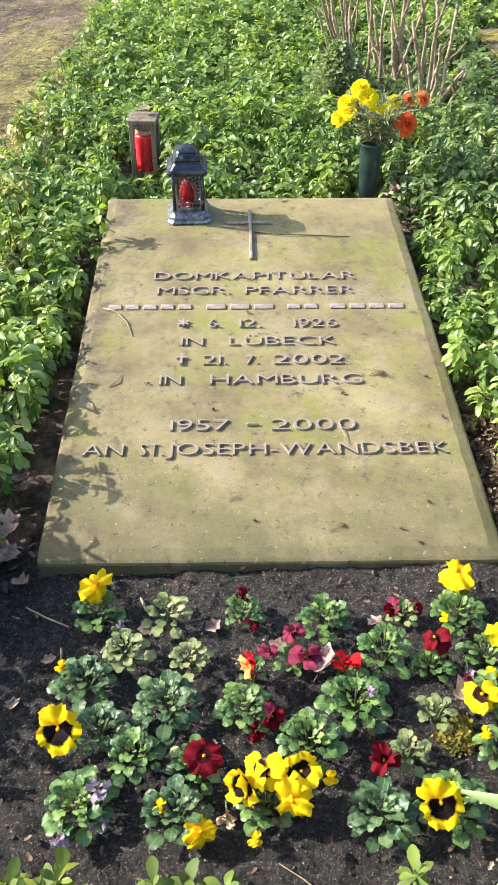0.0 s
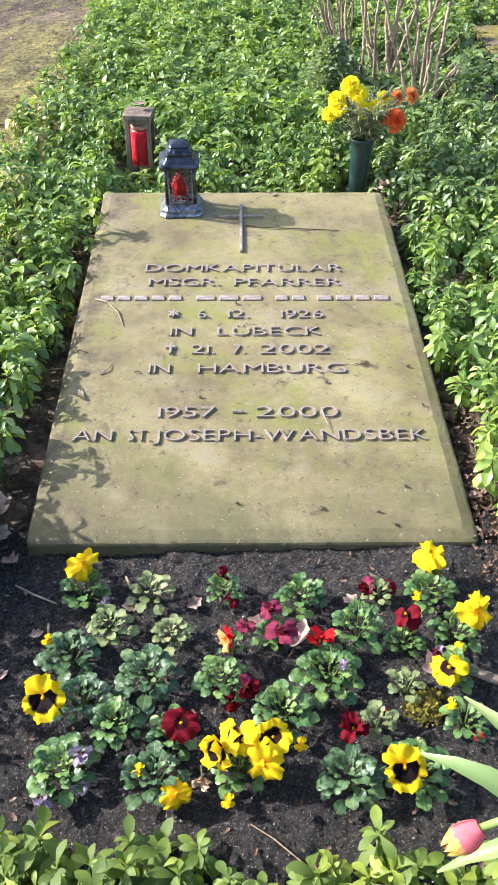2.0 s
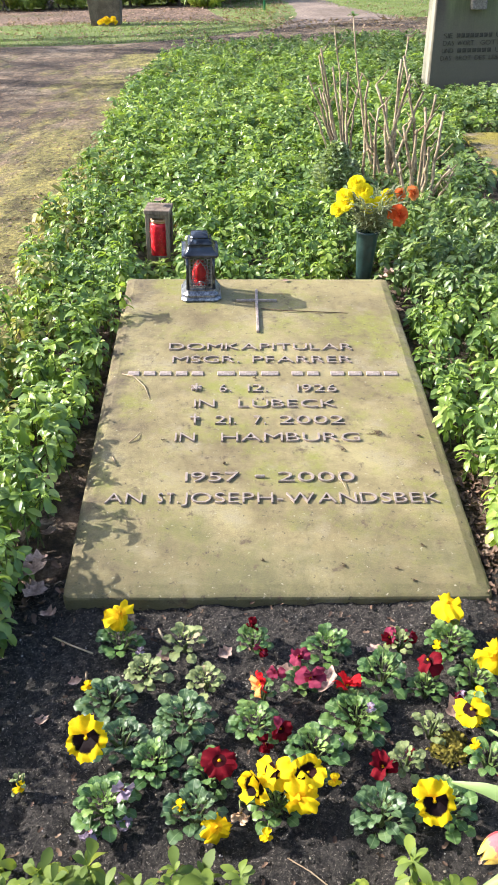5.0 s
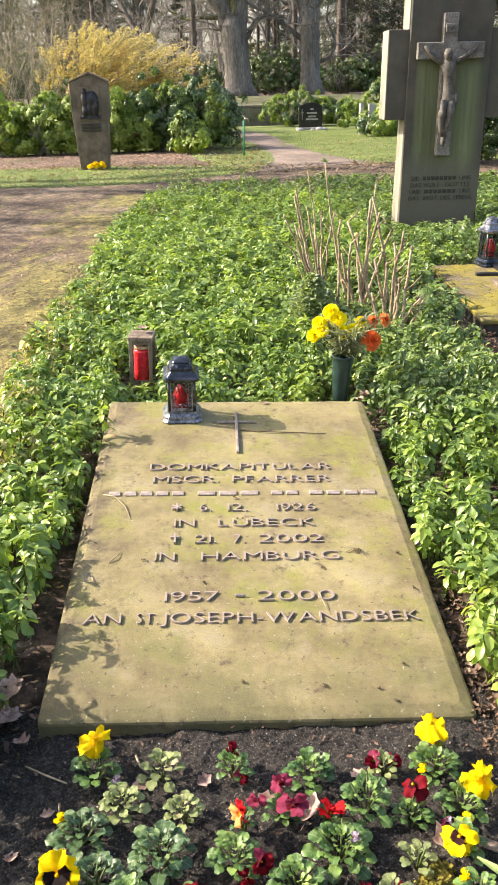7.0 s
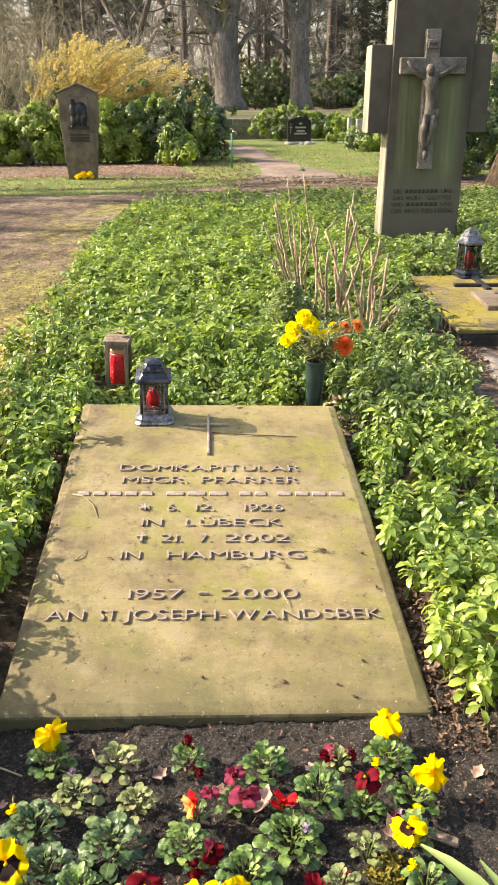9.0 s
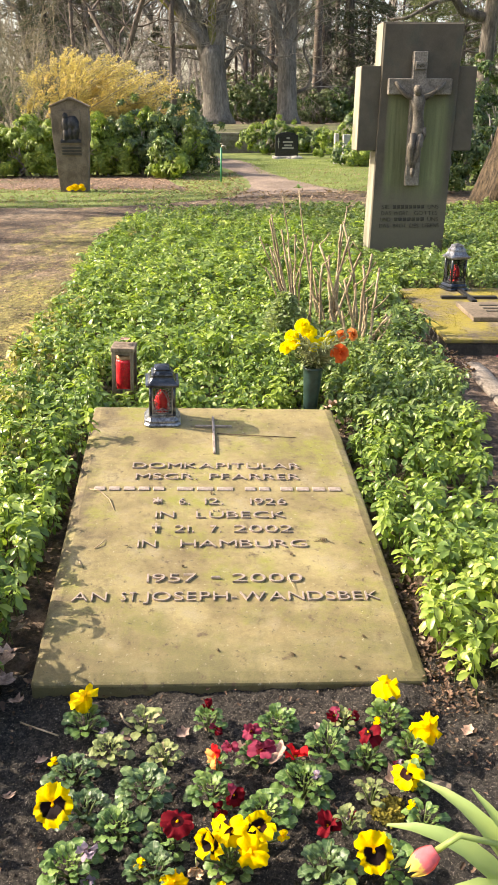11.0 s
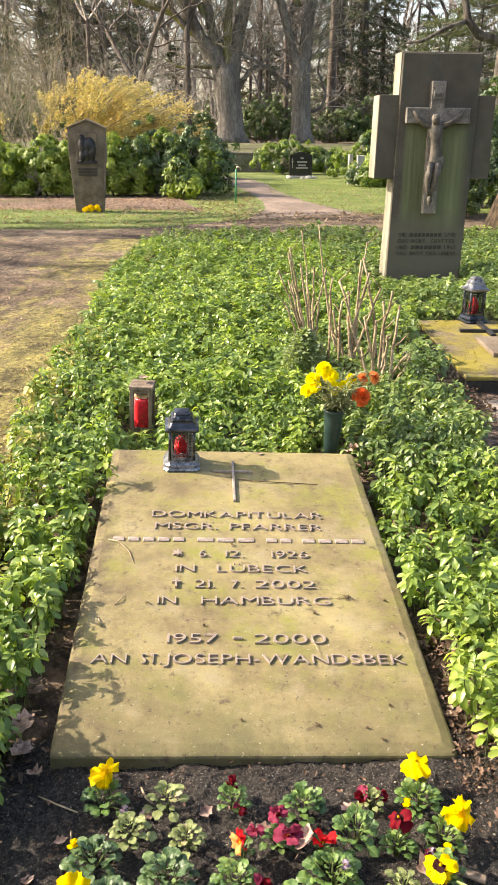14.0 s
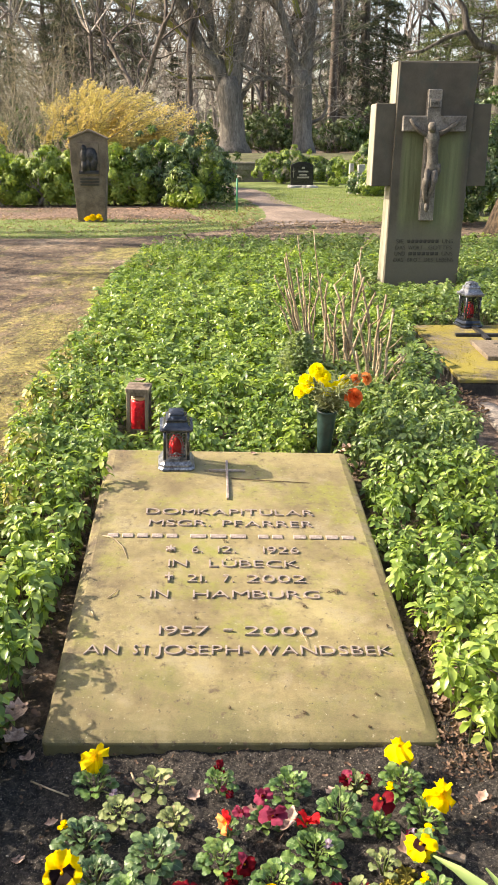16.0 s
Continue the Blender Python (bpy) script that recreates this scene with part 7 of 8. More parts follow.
def trunk_mesh(pts, radii, mat, sides=24, flare=1.5, rough=0.05):
    """A tapered trunk with flaring roots and uneven bark."""
    s_ = Soup()
    rings = []
    for k, (p, q) in enumerate(zip(pts, radii)):
        ring_ = []
        for i in range(sides):
            a = 2 * math.pi * i / sides
            root = 1 + (flare - 1) * max(0, 1 - k / 2.0) * (0.6 + 0.4 * math.sin(5 * a + 1))
            wob = 1 + rough * math.sin(3 * a + 2 * k) + rough * fuzz(math.cos(a) * 2 + p[0], math.sin(a) * 2 + k, 2)
            ring_.append((p[0] + q * root * wob * math.cos(a), p[1] + q * root * wob * math.sin(a), p[2]))
        rings.append(ring_)
    s_.rings(rings)
    return s_.mesh("trunk", mat)


def lapped(sg):
    """A branch segment lengthened at both ends, to close its joints."""
    a, b = Vector(sg[0]), Vector(sg[1])
    d = (b - a).normalized()
    return (tuple(a - d * 0.35 * sg[2]), tuple(b + d * 0.35 * sg[3]), sg[2], sg[3])


def bare_tree(x, y, trunk_h, rad, limbs, level, seed, label, group="", mat=M_BARK, fine=M_BRANCH, lean=0.0, up=0.04, shaped=(), flare=1.5):
    t = thing("tree", pose(x, y, ground_z(x, y) - 0.05), label, "tree", group)
    r = random.Random(seed)
    k = 7
    pts = [(lean * (i / k) + 0.05 * rad * math.sin(2 * i), 0.04 * rad * math.sin(i), trunk_h * i / k) for i in range(k + 1)]
    radii = [rad * (1.0 - 0.26 * min(1, 2.2 * i / k)) for i in range(k + 1)]
    pts += [(lean * 1.02, 0, trunk_h + 0.35 * rad), (lean * 1.04, 0, trunk_h + 0.6 * rad)]
    radii += [rad * 0.60, rad * 0.25]
    part("trunk", trunk_mesh(pts, radii, mat, 32, flare), t)
    for run, q in shaped:
        limb = Soup().tube(run, [q * (1 - 0.55 * i / (len(run) - 1)) for i in range(len(run))], 9)
        part("limb", limb.mesh("limb", mat), t, "crooked mossy limb")
    thin = []
    top = Vector(pts[-3])
    for ang, tilt, length, q in limbs:
        segs = []
        d = Vector((math.cos(radians(ang)) * math.sin(radians(tilt)), math.sin(radians(ang)) * math.sin(radians(tilt)), math.cos(radians(tilt))))
        grow(segs, r, top - Vector((0, 0, 0.55 * rad)) + Vector((d.x, d.y, 0)) * 0.25 * rad, d, length, q, level, 0.16, up, (2, 2), 0.70)
        thick = [lapped(sg) for sg in segs if sg[2] > 0.07]
        thin += [sg for sg in segs if sg[2] <= 0.07]
        if thick:
            v_, f_ = tubes(thick, 8)
            part("limb", triangles("limb", v_, f_, [mat]), t)
    if thin:
        v_, f_ = tubes(thin, 3)
        tagged(part("twig_crown", triangles("twig_crown", v_, f_, [fine]), t), kind="stuff")
    return t


def curved(pts, per=4):
    """A smooth run through the given points."""
    P = [Vector(q) for q in pts]
    P = [P[0] * 2 - P[1]] + P + [P[-1] * 2 - P[-2]]
    out = []
    for i in range(1, len(P) - 2):
        a, b, c, d = P[i - 1:i + 3]
        for k in range(per):
            t = k / per
            out.append(0.5 * (2 * b + (c - a) * t + (2 * a - 5 * b + 4 * c - d) * t * t + (3 * b - a - 3 * c + d) * t ** 3))
    return out + [P[-2]]


def old_oak(x, y, fork, trunk_h, rad, limbs, seed, label):
    """A stout oak: flared trunk, heavy crooked limbs along the given lines, and a fine haze of twigs."""
    t = thing("tree", pose(x, y, ground_z(x, y) - 0.08), label, "tree", "large bare oaks")
    r = random.Random(seed)
    k = 9
    pts = [(fork * (i / k) ** 1.3, 0, trunk_h * i / k) for i in range(k + 1)] + [(fork, 0, trunk_h + 0.75 * rad)]
    radii = [rad * (1.22 if i == 0 else 1.06 if i == 1 else 1.0 - 0.10 * min(1, i / 5) - 0.10 * max(0, (i - 7) / 2)) for i in range(k + 1)] + [rad * 0.55]
    part("trunk", trunk_mesh(pts, radii, M_OAK, 28, 1.22, 0.035), t)
    segs = []
    for run, q, mossy in limbs:
        depth = r.uniform(-0.4, 0.5)
        line = curved([(fork + a, 0.12 + depth * c * 0.35 + 0.1 * r.random(), trunk_h + c) for a, c in run])
        n_ = len(line)
        thick = [q * (1 - 0.62 * i / (n_ - 1)) * r.uniform(0.94, 1.07) for i in range(n_)]
        part("limb", Soup().tube(line, thick, 10).mesh("limb", M_MOSSBARK if mossy else M_OAK), t, "crooked mossy limb" if mossy else "")
        for i in range(2, n_):
            d = (line[i] - line[i - 1]).normalized()
            for _ in range(1):
                side = Vector((r.gauss(0, 1), r.gauss(0, 0.8), r.gauss(0.15, 0.8))).normalized()
                grow(segs, r, line[i], (d * 0.45 + side * 0.75).normalized(), r.uniform(0.9, 1.8), min(0.042, thick[i] * 0.4), 3 if r.random() < 0.6 else 2, 0.24, 0.03, (2, 2), 0.70)
        grow(segs, r, line[-1], (line[-1] - line[-2]).normalized(), 1.9, thick[-1] * 0.7, 3, 0.18, 0.03, (2, 2), 0.72)
    v_, f_ = tubes(segs, 3)
    tagged(part("twig_crown", triangles("twig_crown", v_, f_, [M_BRANCH]), t), kind="stuff")


old_oak(1.33, 37, -0.22, 2.75, 0.60, (
    (((-0.05, -1.0), (-0.22, -0.2), (-0.5, 0.75), (-1.1, 1.5), (-1.8, 2.8), (-2.4, 4.0), (-3.3, 4.9), (-4.6, 5.9)), 0.36, False),
    (((-1.0, 1.4), (-1.8, 2.0), (-2.3, 2.4), (-3.05, 2.65), (-4.0, 2.95), (-4.75, 3.4), (-5.6, 3.8), (-6.5, 3.9)), 0.17, True),
    (((-0.05, -0.8), (-0.25, 0.4), (-0.65, 1.9), (-0.85, 3.3), (-0.73, 4.9), (-0.9, 6.4)), 0.30, False),
    (((-0.9, 2.3), (-1.5, 3.3), (-2.0, 3.9), (-2.2, 4.6)), 0.12, True),
    (((0.12, -1.0), (0.24, 0.0), (0.45, 1.5), (0.85, 3.0), (1.04, 4.9), (1.5, 6.6)), 0.40, False),
    (((0.1, 0.0), (0.05, 1.8), (0.2, 3.6), (0.1, 5.4)), 0.22, True),
    (((0.45, -0.6), (1.0, 0.25), (1.5, 0.5), (2.1, 1.2)), 0.11, False),
    (((-0.5, 0.35), (-1.3, 0.4), (-2.0, 0.35), (-2.7, 0.7)), 0.085, True)), 3, "large bare grey oak with mossy limbs")
old_oak(4.40, 37, -0.06, 3.10, 0.45, (
    (((-0.04, -0.8), (-0.14, -0.1), (-0.43, 0.85), (-0.8, 2.1), (-1.28, 3.2), (-1.9, 3.8), (-2.6, 4.6)), 0.27, False),
    (((0.08, -0.8), (0.13, 0.1), (0.2, 1.4), (0.38, 3.0), (0.28, 4.6), (0.5, 6.2)), 0.34, False),
    (((-0.3, -0.85), (-0.9, -0.4), (-1.6, 0.1), (-2.5, 0.5), (-3.2, 0.9)), 0.12, False),
    (((0.4, -1.75), (0.95, -1.5), (1.1, -0.85), (0.75, -0.1), (0.85, 0.7)), 0.08, False),
    (((0.3, 3.2), (0.7, 3.9), (1.3, 4.6), (2.2, 5.0)), 0.15, False),
    (((-0.2, 2.4), (-0.6, 3.6), (-1.0, 4.8)), 0.14, True)), 8, "large bare grey oak behind the wall")
bare_tree(6.30, 17.0, 3.6, 0.21, ((60, 10, 4.0, 0.22), (-20, 30, 3.0, 0.16), (150, 14, 3.0, 0.13)), 3, 12, "bare tree with crooked limbs beyond the cross", lean=0.2,
          shaped=((((0.0, 0, 3.05), (-0.45, -0.05, 3.15), (-0.68, 0, 3.45), (-0.76, 0.05, 3.82), (-0.96, 0.1, 4.08), (-1.05, 0.1, 4.6)), 0.10), (((-0.64, 0, 3.42), (-1.1, -0.1, 3.28), (-1.6, -0.1, 3.02), (-1.95, -0.15, 2.98)), 0.055)))
bare_tree(4.40, 9.2, 5.5, 0.47, ((60, 25, 3.0, 0.25), (200, 20, 3.0, 0.22), (-50, 30, 2.5, 0.2)), 2, 15, "thick leaning ridged trunk beside the stone cross", mat=M_NEARBARK, lean=0.85, flare=1.28)
bare_tree(-10.5, 10.9, 3.2, 0.32, ((20, 35, 3.4, 0.2), (140, 30, 3.4, 0.18), (250, 35, 3.0, 0.17), (0, 8, 4.0, 0.22)), 3, 21, "bare tree beside the gravel path")

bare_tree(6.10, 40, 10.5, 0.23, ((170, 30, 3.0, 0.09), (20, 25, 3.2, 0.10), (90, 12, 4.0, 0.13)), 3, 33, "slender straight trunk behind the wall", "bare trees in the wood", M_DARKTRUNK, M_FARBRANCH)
bare_tree(-0.55, 36.5, 4.6, 0.14, ((170, 30, 2.6, 0.08), (20, 25, 2.6, 0.08), (90, 12, 3.2, 0.10)), 3, 35, "slender reddish brown trunk behind the rhododendrons", "bare trees in the wood", M_DARKTRUNK, M_BRANCH)
bare_tree(-2.25, 31.0, 2.0, 0.15, ((175, 16, 2.6, 0.10), (8, 10, 2.9, 0.11), (95, 30, 2.0, 0.06)), 3, 36, "small forked dark tree beyond the witch hazel", "bare trees in the wood", M_DARKTRUNK, M_DARKTRUNK)
rt = random.Random(77)
for i in range(28):
    y = rt.uniform(41, 64)
    x = rt.uniform(-0.36, 0.42) * (y + 3)
    if 0.2 < x * 37 / y < 2.3:
        x += 3.0
    if 3.9 < x * 37 / y < 5.6:
        x += 2.2
    h = rt.uniform(5.0, 8.5)
    q = rt.uniform(0.09, 0.20)
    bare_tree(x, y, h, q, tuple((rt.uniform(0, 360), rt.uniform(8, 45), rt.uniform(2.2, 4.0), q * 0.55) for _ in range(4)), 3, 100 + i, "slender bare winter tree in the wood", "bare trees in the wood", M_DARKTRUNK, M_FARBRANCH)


def leafy_bush(name, x, y, w, d, h, clumps, leaf, mats, seed, label, category="shrub", group="", light=0.0, long_leaf=True, whorl=7, z0=None):
    """An uneven evergreen bush: whorls of leaves over several overlapping mounds, on branching stems."""
    r = np.random.default_rng(seed)
    base = ground_z(x, y) if z0 is None else z0
    t = thing(name, pose(x, y, base), label, category, group)
    mounds = [(q * w, r.uniform(-0.5, 0.5) * d, r.uniform(0.62, 1.0) * h * (1 - 0.75 * q * q), r.uniform(0.26, 0.42)) for q in r.uniform(-0.66, 0.66, 11)] + [(0, 0, h, 0.46), (-0.48 * w, 0, 0.72 * h, 0.40), (0.48 * w, 0, 0.66 * h, 0.40)]
    P, N = [], []
    for i in range(max(12, clumps // 8)):
        mx_, my_, mh, q = mounds[r.integers(len(mounds))]
        a, u = r.uniform(0, 2 * np.pi), r.uniform(-0.8, 1.0)
        shell = 1.0 - 0.22 * r.random() ** 2
        cu = math.sqrt(max(0.0, 1 - u * u))
        n_ = np.array([cu * math.cos(a), cu * math.sin(a), u])
        c = np.array([mx_, my_, mh * 0.52]) + n_ * np.array([q * w, q * d, mh * 0.48]) * shell
        out = n_ + np.array([0, 0, 0.45])
        for _ in range(8):
            way = out + r.normal(0, 0.55, 3)
            way /= np.linalg.norm(way)
            spot = c + way * leaf * r.uniform(0.55, 1.35)
            spot[2] = max(spot[2], 0.04 + 0.1 * r.random())
            P.append(spot)
            N.append(way)
    P, N = np.array(P), np.array(N)
    tv, tf = LEAF_LONG if long_leaf else LEAF_TINY
    V, F, S, off = [], [], [], 0
    n_ = len(P)
    pale = np.array([fuzz(p[0], p[2], 1.3, seed % 10) for p in P]) + r.normal(0, 0.15, n_) < light
    side = np.cross(N, np.array([0.31, 0.52, 0.79]))
    side /= np.linalg.norm(side, axis=1, keepdims=True) + 1e-9
    other = np.cross(N, side)
    for k in range(whorl):
        yaw = (2 * np.pi * k / whorl + r.uniform(0, 1.0, n_))[:, None]
        tip = np.radians(r.normal(-4, 18, n_))[:, None]
        along = (side * np.cos(yaw) + other * np.sin(yaw)) * np.cos(tip) + N * np.sin(tip)
        along[:, 2] -= 0.10
        along /= np.linalg.norm(along, axis=1, keepdims=True)
        across = np.cross(N, along)
        across /= np.linalg.norm(across, axis=1, keepdims=True) + 1e-9
        rot = np.stack([along, across, np.cross(along, across)], -1)
        v_, f_ = spread(tv, tf, rot, P, leaf * r.uniform(0.65, 1.15, n_))
        V.append(v_)
        F.append(f_ + off)
        off += len(v_)
        S.append(np.repeat(pale.astype(int), len(tf)))
    tagged(part("foliage", triangles("foliage", np.concatenate(V), np.concatenate(F), mats, np.concatenate(S)), t), kind="stuff")
    rr = random.Random(seed)
    segs = []
    for _ in range(7):
        a = rr.uniform(0, 6.28)
        grow(segs, rr, Vector((rr.uniform(-0.3, 0.3) * w, rr.uniform(-0.2, 0.2) * d, -0.03)), Vector((0.6 * math.cos(a), 0.6 * math.sin(a), 0.8)).normalized(), 0.34 * h, 0.018 * h + 0.005, 2, 0.2, 0.05)
    v_, f_ = tubes(segs, 3)
    tagged(part("stem_framework", triangles("stem_framework", v_, f_, [M_BRANCH]), t), kind="stuff")
    return t


RH = [M_RHODO, M_RHODO_LIGHT]
leafy_bush("rhododendron", -2.85, 15.6, 0.95, 0.75, 1.08, 1377, 0.105, RH, 41, "light green rhododendron bush beside the stele", group="rhododendrons", light=0.75)
leafy_bush("rhododendron", -3.9, 15.5, 0.9, 0.7, 1.05, 1101, 0.105, RH, 39, "light green rhododendron bush beside the path", group="rhododendrons", light=0.75)
leafy_bush("rhododendron", -4.2, 16.8, 1.1, 0.9, 1.12, 963, 0.105, RH, 42, "light green rhododendron bush beside the path", group="rhododendrons", light=0.75)
leafy_bush("rhododendron", -1.55, 15.7, 0.75, 0.7, 1.15, 1239, 0.105, RH, 38, "light green rhododendron bush behind the stele", group="rhododendrons", light=0.75)
leafy_bush("rhododendron", -0.85, 15.95, 0.85, 0.8, 1.42, 1514, 0.105, RH, 43, "dark glossy rhododendron bush behind the stele", group="rhododendrons", light=-0.05)
leafy_bush("rhododendron", -0.10, 16.2, 0.86, 0.9, 1.36, 1890, 0.105, RH, 44, "dark glossy rhododendron bush by the lawn", group="rhododendrons", light=-0.30)
leafy_bush("rhododendron", -0.22, 15.0, 0.45, 0.42, 0.68, 456, 0.125, RH, 45, "low rhododendron shoot at the lawn's edge", group="rhododendrons", light=0.25)
leafy_bush("rhododendron", -1.3, 17.4, 1.3, 0.9, 1.36, 1032, 0.105, RH, 46, "dark rhododendron bush in the second row", group="rhododendrons", light=-0.2)
leafy_bush("rhododendron", 3.0, 25.2, 1.5, 0.8, 1.05, 1500, 0.11, RH, 47, "light leaved bush behind the black headstone", group="rhododendrons", light=0.1)
leafy_bush("rhododendron", 4.3, 19.2, 0.7, 0.6, 0.62, 800, 0.11, RH, 48, "low rhododendron before the grey headstones", group="rhododendrons", light=-0.1)
leafy_bush("rhododendron", 4.9, 22.8, 1.2, 0.8, 1.25, 1300, 0.105, RH, 49, "dark rhododendron beside the stone cross's grave", group="rhododendrons", light=-0.1)
leafy_bush("rhododendron", 4.0, 11.6, 0.9, 0.9, 1.45, 1500, 0.095, RH, 50, "dark rhododendron behind the leaning trunk", group="rhododendrons", light=-0.25)
leafy_bush("rhododendron", 5.2, 13.2, 1.0, 0.9, 2.1, 1500, 0.10, RH, 51, "tall rhododendron behind the leaning trunk", group="rhododendrons", light=-0.4)
for i, (x, y, w, h) in enumerate(((2.85, 38.6, 1.5, 2.05), (6.2, 38.8, 1.6, 1.5), (-0.5, 38.6, 1.3, 1.5), (-3.0, 38, 2.2, 1.8), (8.6, 38, 2.4, 2.4), (4.3, 44, 2.4, 2.4), (-7.0, 36, 2.6, 2.2), (12.0, 36, 2.6, 2.8), (-11.5, 38, 3.0, 2.8))):
    leafy_bush("evergreen_bush", x, y, w, 1.0, h, 1700, 0.125, [M_HEDGE, M_RHODO], 60 + i, "dark evergreen bush at the wood's edge", group="far evergreen bushes", light=0.0, long_leaf=False, whorl=4)
leafy_bush("evergreen_bush", -0.2, 22.5, 1.6, 0.9, 1.35, 700, 0.13, [M_HEDGE, M_RHODO], 80, "dark evergreen bush beyond the rhododendrons", group="far evergreen bushes", light=0.0)
leafy_bush("evergreen_bush", -4.8, 16.8, 1.2, 0.9, 0.95, 300, 0.13, [M_HEDGE, M_RHODO], 81, "greyish low shrub by the path", group="far evergreen bushes", light=0.2)


def witch_hazel(x, y):
    """A wide shrub: flat arching branches fan out to both sides, their twigs thick with yellow blossom."""
    t = thing("witch_hazel", pose(x, y, ground_z(x, y)) @ Matrix.Diagonal((1.28, 1, 1.02, 1)), "wide witch hazel shrub in full yellow blossom", "shrub")
    r = random.Random(19)
    segs = []
    for i in range(68):
        a = r.choice((0.0, 0.0, math.pi)) + r.gauss(0, 0.65)
        rise = r.uniform(0.35, 1.25) if i % 5 else r.uniform(1.2, 2.4)
        d = Vector((1.4 * math.cos(a), 0.7 * math.sin(a), rise)).normalized()
        grow(segs, r, Vector((0.3 * math.cos(a), 0.3 * math.sin(a), 0.25 * r.random())), d, r.uniform(1.05, 1.42), 0.024, 3, 0.06, -0.026, (2, 2), 0.68, None, 0.20)
    segs = [q for q in segs if max(q[0][2], q[1][2]) < 2.46 - 0.055 * abs(q[1][0]) ** 2 + 0.10 * math.sin(7 * q[1][0]) and q[1][2] > 0.02]
    v_, f_ = tubes(segs, 3)
    tagged(part("branchwork", triangles("branchwork", v_, f_, [M_BRANCH]), t), kind="stuff")
    thin = [q for q in segs if q[2] < 0.014 and q[1][2] > 0.9]
    rn = np.random.default_rng(5)
    a = np.array([q[0] for q in thin])
    b = np.array([q[1] for q in thin])
    k = max(4, min(16, 95000 // len(thin)))
    u = rn.random((len(thin), k, 1))
    p = (a[:, None] * (1 - u) + b[:, None] * u).reshape(-1, 3) + rn.normal(0, 0.010, (len(thin) * k, 3))
    n_ = len(p)
    v_, f_ = spread(*FLAKE, frames_of(rn.uniform(0, 6.3, n_), rn.uniform(-0.8, 1.2, n_), rn.uniform(0, 3, n_)), p, rn.uniform(0.022, 0.046, n_))
    tagged(part("blossom", triangles("blossom", v_, f_, [M_HAZEL]), t, "dense small yellow blossom"), kind="stuff")


witch_hazel(-3.85, 19.4)


def bare_bush(x, y, h, seed, label, mat, n_stems=12, rad=0.03, level=3):
    t = thing("bare_bush", pose(x, y, ground_z(x, y)), label, "shrub", "bare winter bushes")
    r = random.Random(seed)
    segs = []
    for i in range(n_stems):
        a = r.uniform(0, 6.28)
        grow(segs, r, Vector((0.25 * math.cos(a), 0.25 * math.sin(a), -0.02)), Vector((0.5 * math.cos(a), 0.5 * math.sin(a), 1.0)).normalized(), h * 0.45, rad, level, 0.12, 0.05, (2, 2), 0.68)
    v_, f_ = tubes(segs, 3)
    tagged(part("branchwork", triangles("branchwork", v_, f_, [mat]), t), kind="stuff")


bare_bush(-3.15, 17.6, 2.75, 5, "tall pale bare bush before the witch hazel", M_OLIVETWIG, 7, 0.018, 4)
bare_bush(-4.5, 18.2, 2.7, 25, "tall pale bare bush before the witch hazel", M_OLIVETWIG, 5, 0.018, 4)
bare_bush(-4.0, 22.5, 4.6, 6, "tall grey bare bush behind the witch hazel", M_OLIVETWIG, 7, 0.026, 4)
bare_bush(-5.8, 22.0, 4.4, 7, "tall grey bare bush behind the witch hazel", M_OLIVETWIG, 6, 0.026, 4)
bare_bush(-1.7, 24.0, 3.0, 9, "grey bare bush behind the evergreens", M_FARBRANCH)
bare_bush(0.2, 44.0, 4.5, 14, "brown bare thicket in the wood", M_FARBRANCH)
bare_bush(7.0, 46.0, 4.5, 15, "brown bare thicket in the wood", M_FARBRANCH)
bare_bush(-6.0, 44.0, 4.5, 16, "brown bare thicket in the wood", M_FARBRANCH)


def conifer(x, y, h, w, seed, mat, label, bare=0.1, pine=False):
    t = thing("conifer", pose(x, y, ground_z(x, y) - 0.05), label, "tree", "far conifers")
    part("trunk", trunk_mesh([(0, 0, h * i / 6) for i in range(7)], [0.022 * h * (1 - i / 6.4) for i in range(7)], M_BARK, 10), t)
    r = np.random.default_rng(seed)
    levels = int(h * 2.2)
    P, Y, segs = [], [], []
    for i in range(levels):
        u = bare + (1 - bare) * (i + r.random()) / levels
        reach = w * ((1 - u) ** 0.8 + 0.06) if not pine else w * (0.45 + 0.55 * math.sin(math.pi * min(1, u * 1.05)))
        for k in range(7):
            a = r.uniform(0, 2 * np.pi)
            L = reach * r.uniform(0.6, 1.1)
            droop = -0.28 if not pine else r.uniform(-0.1, 0.35)
            e = np.array([L * math.cos(a), L * math.sin(a), u * h + L * droop])
            s0 = np.array([0, 0, u * h])
            segs.append((tuple(s0), tuple(e), 0.02 + 0.012 * L, 0.008))
            m_ = int(3.6 * (9 + 9 * L))
            q = r.random((m_, 1)) ** 0.6 if not pine else 0.55 + 0.45 * r.random((m_, 1))
            P.append(s0 * (1 - q) + e * q + r.normal(0, 0.10 + 0.10 * pine, (m_, 3)) * np.array([1, 1, 0.5]))
            Y.append(np.full(m_, a))
    P, Y = np.concatenate(P), np.concatenate(Y)
    n_ = len(P)
    v_, f_ = spread(*NEEDLES, frames_of(Y + r.normal(0, 0.9, n_), r.normal(-0.2 if not pine else 0.4, 0.5, n_), r.normal(0, 0.8, n_)), P, r.uniform(0.09, 0.19, n_))
    tagged(part("crown", triangles("crown", v_, f_, [mat]), t), kind="stuff")
    v_, f_ = tubes(segs, 3)
    tagged(part("branchwork", triangles("branchwork", v_, f_, [M_BRANCH]), t), kind="stuff")


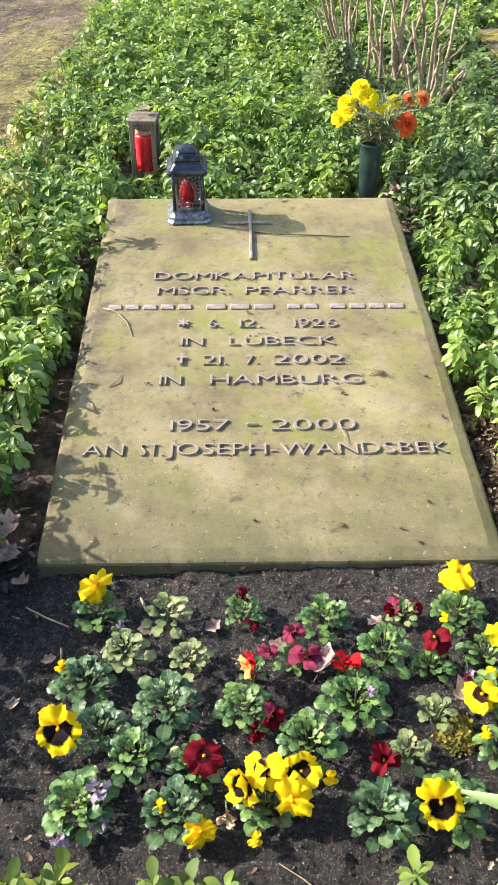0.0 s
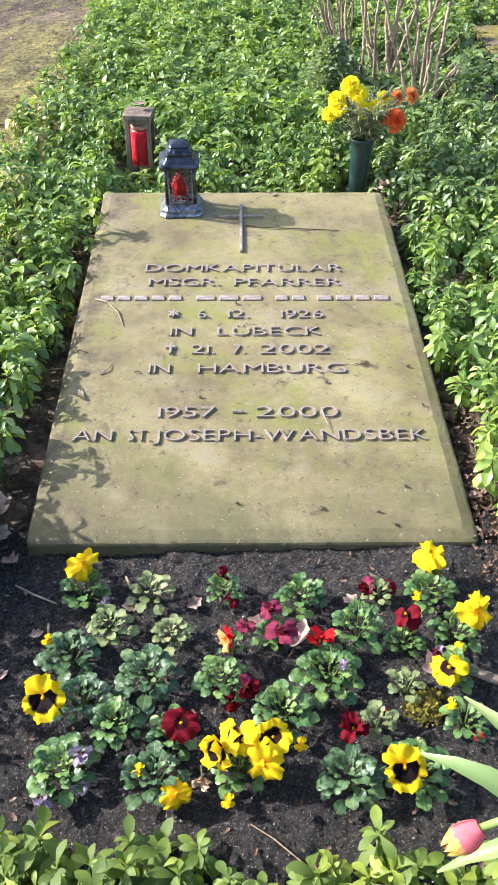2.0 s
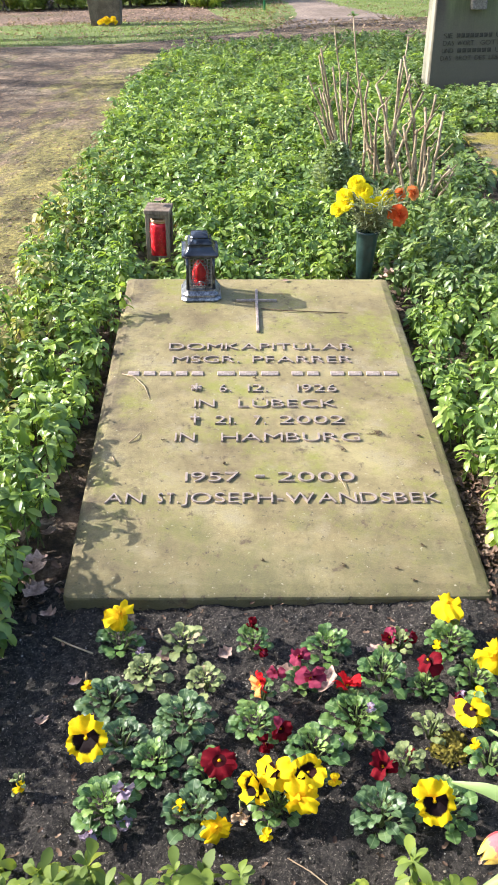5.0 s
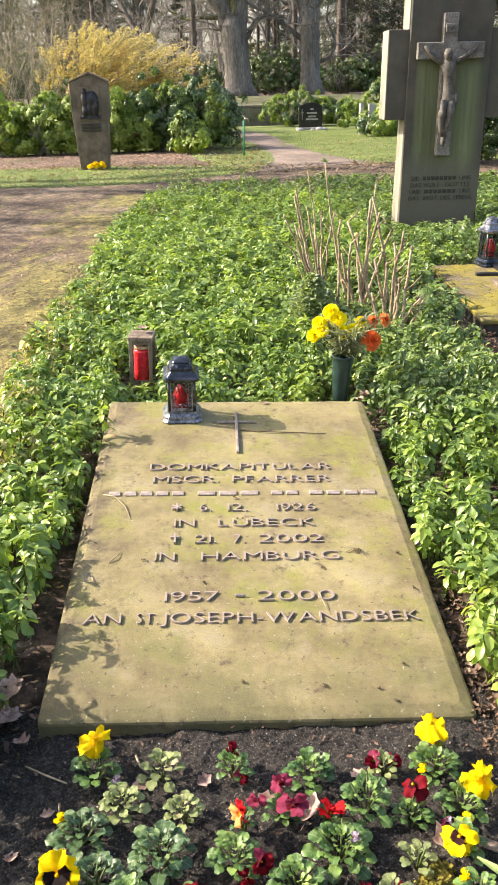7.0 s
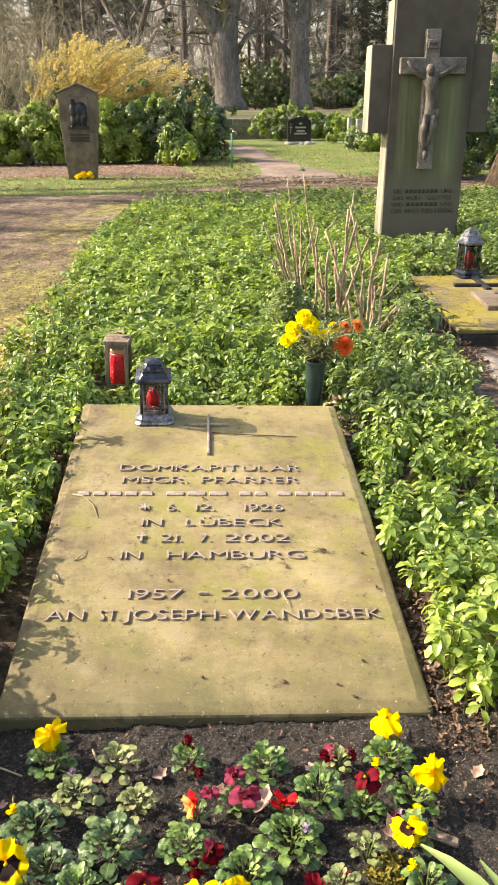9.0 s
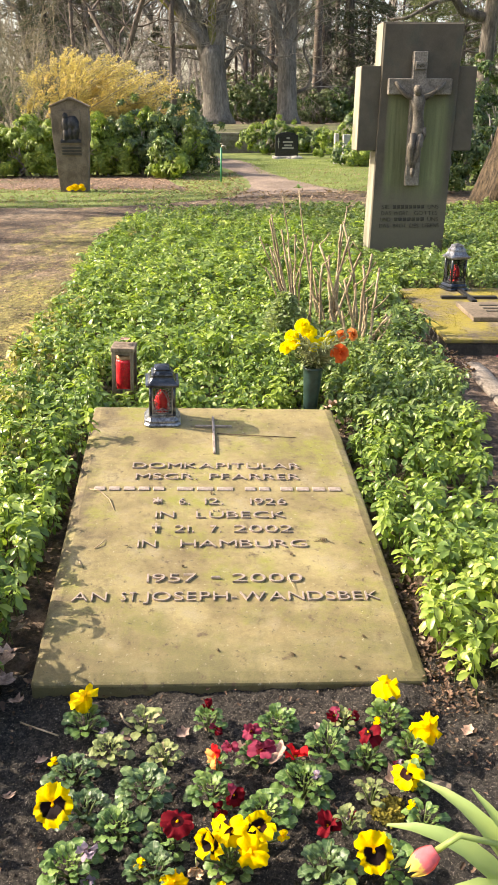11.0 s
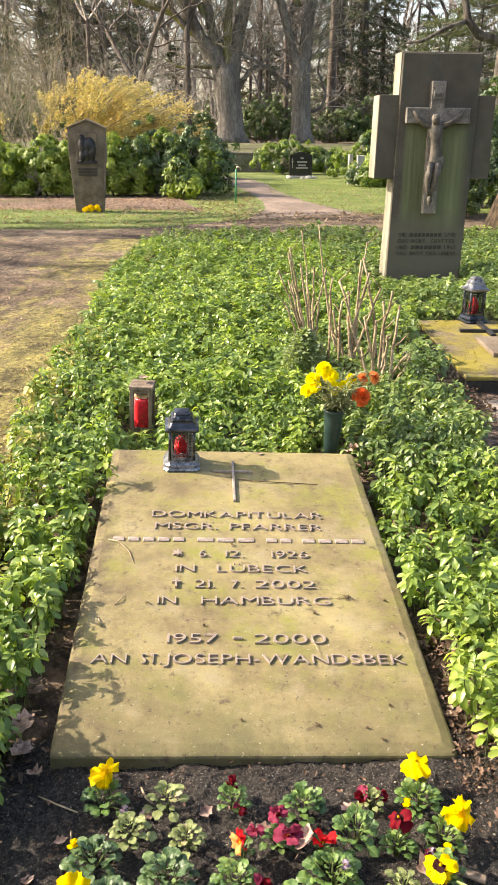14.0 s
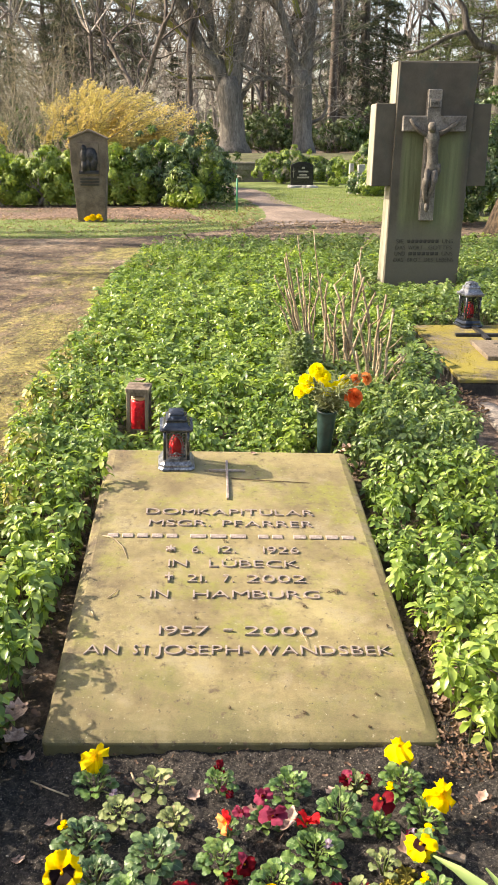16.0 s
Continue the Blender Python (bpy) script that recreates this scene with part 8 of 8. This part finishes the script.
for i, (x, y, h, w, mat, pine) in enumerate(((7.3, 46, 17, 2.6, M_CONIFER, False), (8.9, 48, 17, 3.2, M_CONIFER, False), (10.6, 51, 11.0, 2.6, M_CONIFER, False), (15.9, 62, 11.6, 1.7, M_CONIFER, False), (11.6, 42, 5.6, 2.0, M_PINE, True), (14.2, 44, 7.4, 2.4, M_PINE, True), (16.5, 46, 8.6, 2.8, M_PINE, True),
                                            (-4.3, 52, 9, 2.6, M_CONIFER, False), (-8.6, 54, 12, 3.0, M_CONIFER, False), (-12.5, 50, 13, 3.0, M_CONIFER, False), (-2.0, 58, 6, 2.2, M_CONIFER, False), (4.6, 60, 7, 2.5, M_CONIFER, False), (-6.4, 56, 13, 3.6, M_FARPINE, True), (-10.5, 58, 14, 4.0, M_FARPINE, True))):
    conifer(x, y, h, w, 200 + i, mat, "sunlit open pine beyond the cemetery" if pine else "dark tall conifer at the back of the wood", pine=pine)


def far_woods():
    """A grey-brown haze of twigs far behind all else, and a dark belt of evergreens under it."""
    r = random.Random(123)
    segs = []
    for i in range(210):
        y = r.uniform(52, 95)
        x = r.uniform(-0.42, 0.48) * y
        grow(segs, r, Vector((x, y, 0.9)), Vector((r.gauss(0, 0.08), r.gauss(0, 0.08), 1)).normalized(), r.uniform(4.5, 8.0) * (0.5 if 0.215 < x / y < 0.285 else 1.0), r.uniform(0.10, 0.2), 3, 0.14, 0.06, (2, 2), 0.62)
    v_, f_ = tubes(segs, 3)
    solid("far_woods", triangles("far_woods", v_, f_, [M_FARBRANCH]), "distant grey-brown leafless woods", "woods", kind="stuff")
    rn = np.random.default_rng(4)
    n_ = 30000
    x = rn.uniform(-48, 52, n_)
    y = rn.uniform(64, 76, n_)
    top = 3.0 + 1.6 * np.array([fuzz(a, 1.0, 0.16, 3) for a in x]) + 1.0 * np.array([fuzz(a, 2.0, 0.6, 3) for a in x])
    z = 0.7 + np.maximum(top, 1.0) * rn.random(n_) ** 0.9
    brown = (np.array([fuzz(a, 5.0, 0.12, 8) for a in x]) + 0.5 * rn.normal(0, 0.3, n_) + 0.25 * (z - 2.4) > 0.0).astype(int)
    v_, f_ = spread(*LEAF_TINY, frames_of(rn.uniform(0, 6.3, n_), rn.normal(0, 0.6, n_), rn.normal(0, 0.7, n_)), np.stack([x, y, z], -1), rn.uniform(0.3, 0.65, n_))
    solid("far_undergrowth", triangles("far_undergrowth", v_, f_, [M_HEDGE, M_THICKET], np.repeat(brown, len(LEAF_TINY[1]))), "distant evergreen and brown undergrowth of the wood", "woods", kind="stuff")


far_woods()


def grass(name, x0, x1, y0, y1, n, size, test, label):
    r = np.random.default_rng(n)
    x, y = r.uniform(x0, x1, n), r.uniform(y0, y1, n)
    ok = np.array([test(a, b) for a, b in zip(x, y)])
    x, y = x[ok], y[ok]
    m_ = len(x)
    z = np.array([ground_z(a, b) for a, b in zip(x, y)])
    tv, tf = BLADE
    v_, f_ = spread(tv, tf, frames_of(r.uniform(0, 6.3, m_), np.radians(r.uniform(30, 85, m_)), r.normal(0, 0.3, m_)), np.stack([x, y, z], -1), size * r.uniform(0.5, 1.2, m_))
    solid(name, triangles(name, v_, f_, [M_BLADE]), label, "grass", kind="stuff")


grass("lawn_grass", -4, 6.5, 9.5, 22, 70000, 0.055, lambda x, y: y > far_edge(x) - 0.1 and not (1.0 - 0.05 * abs(y - 14.5) < x < 2.75 - 0.22 * min(y - 11.0, 5.0)) and not (x < 0.3 and 12.6 < y < 16), "short sparse lawn grass beside the far path")
grass("path_grass", -3.6, -0.3, 0, 10.2, 60000, 0.022, lambda x, y: fuzz(x * 1.6, y * 0.5, 1.2, 4) + 0.25 * fuzz(x, y, 6, 1) + 0.50 * smooth_step(-1.5, -0.7, x) > 0.40, "sparse short grass and moss on the path")

litter("lawn_leaves", 3400, ((-4.5, 0.2, 10.3, 13.0), (-4.5, 0.4, 12.2, 15.2), (0.5, 3.5, 10.5, 12.0), (2.2, 6.0, 11.2, 19.0), (0.1, 1.2, 11.5, 17.0)), 0.045, "pinkish dead leaves strewn over the lawn's edge", M_PALELEAF)
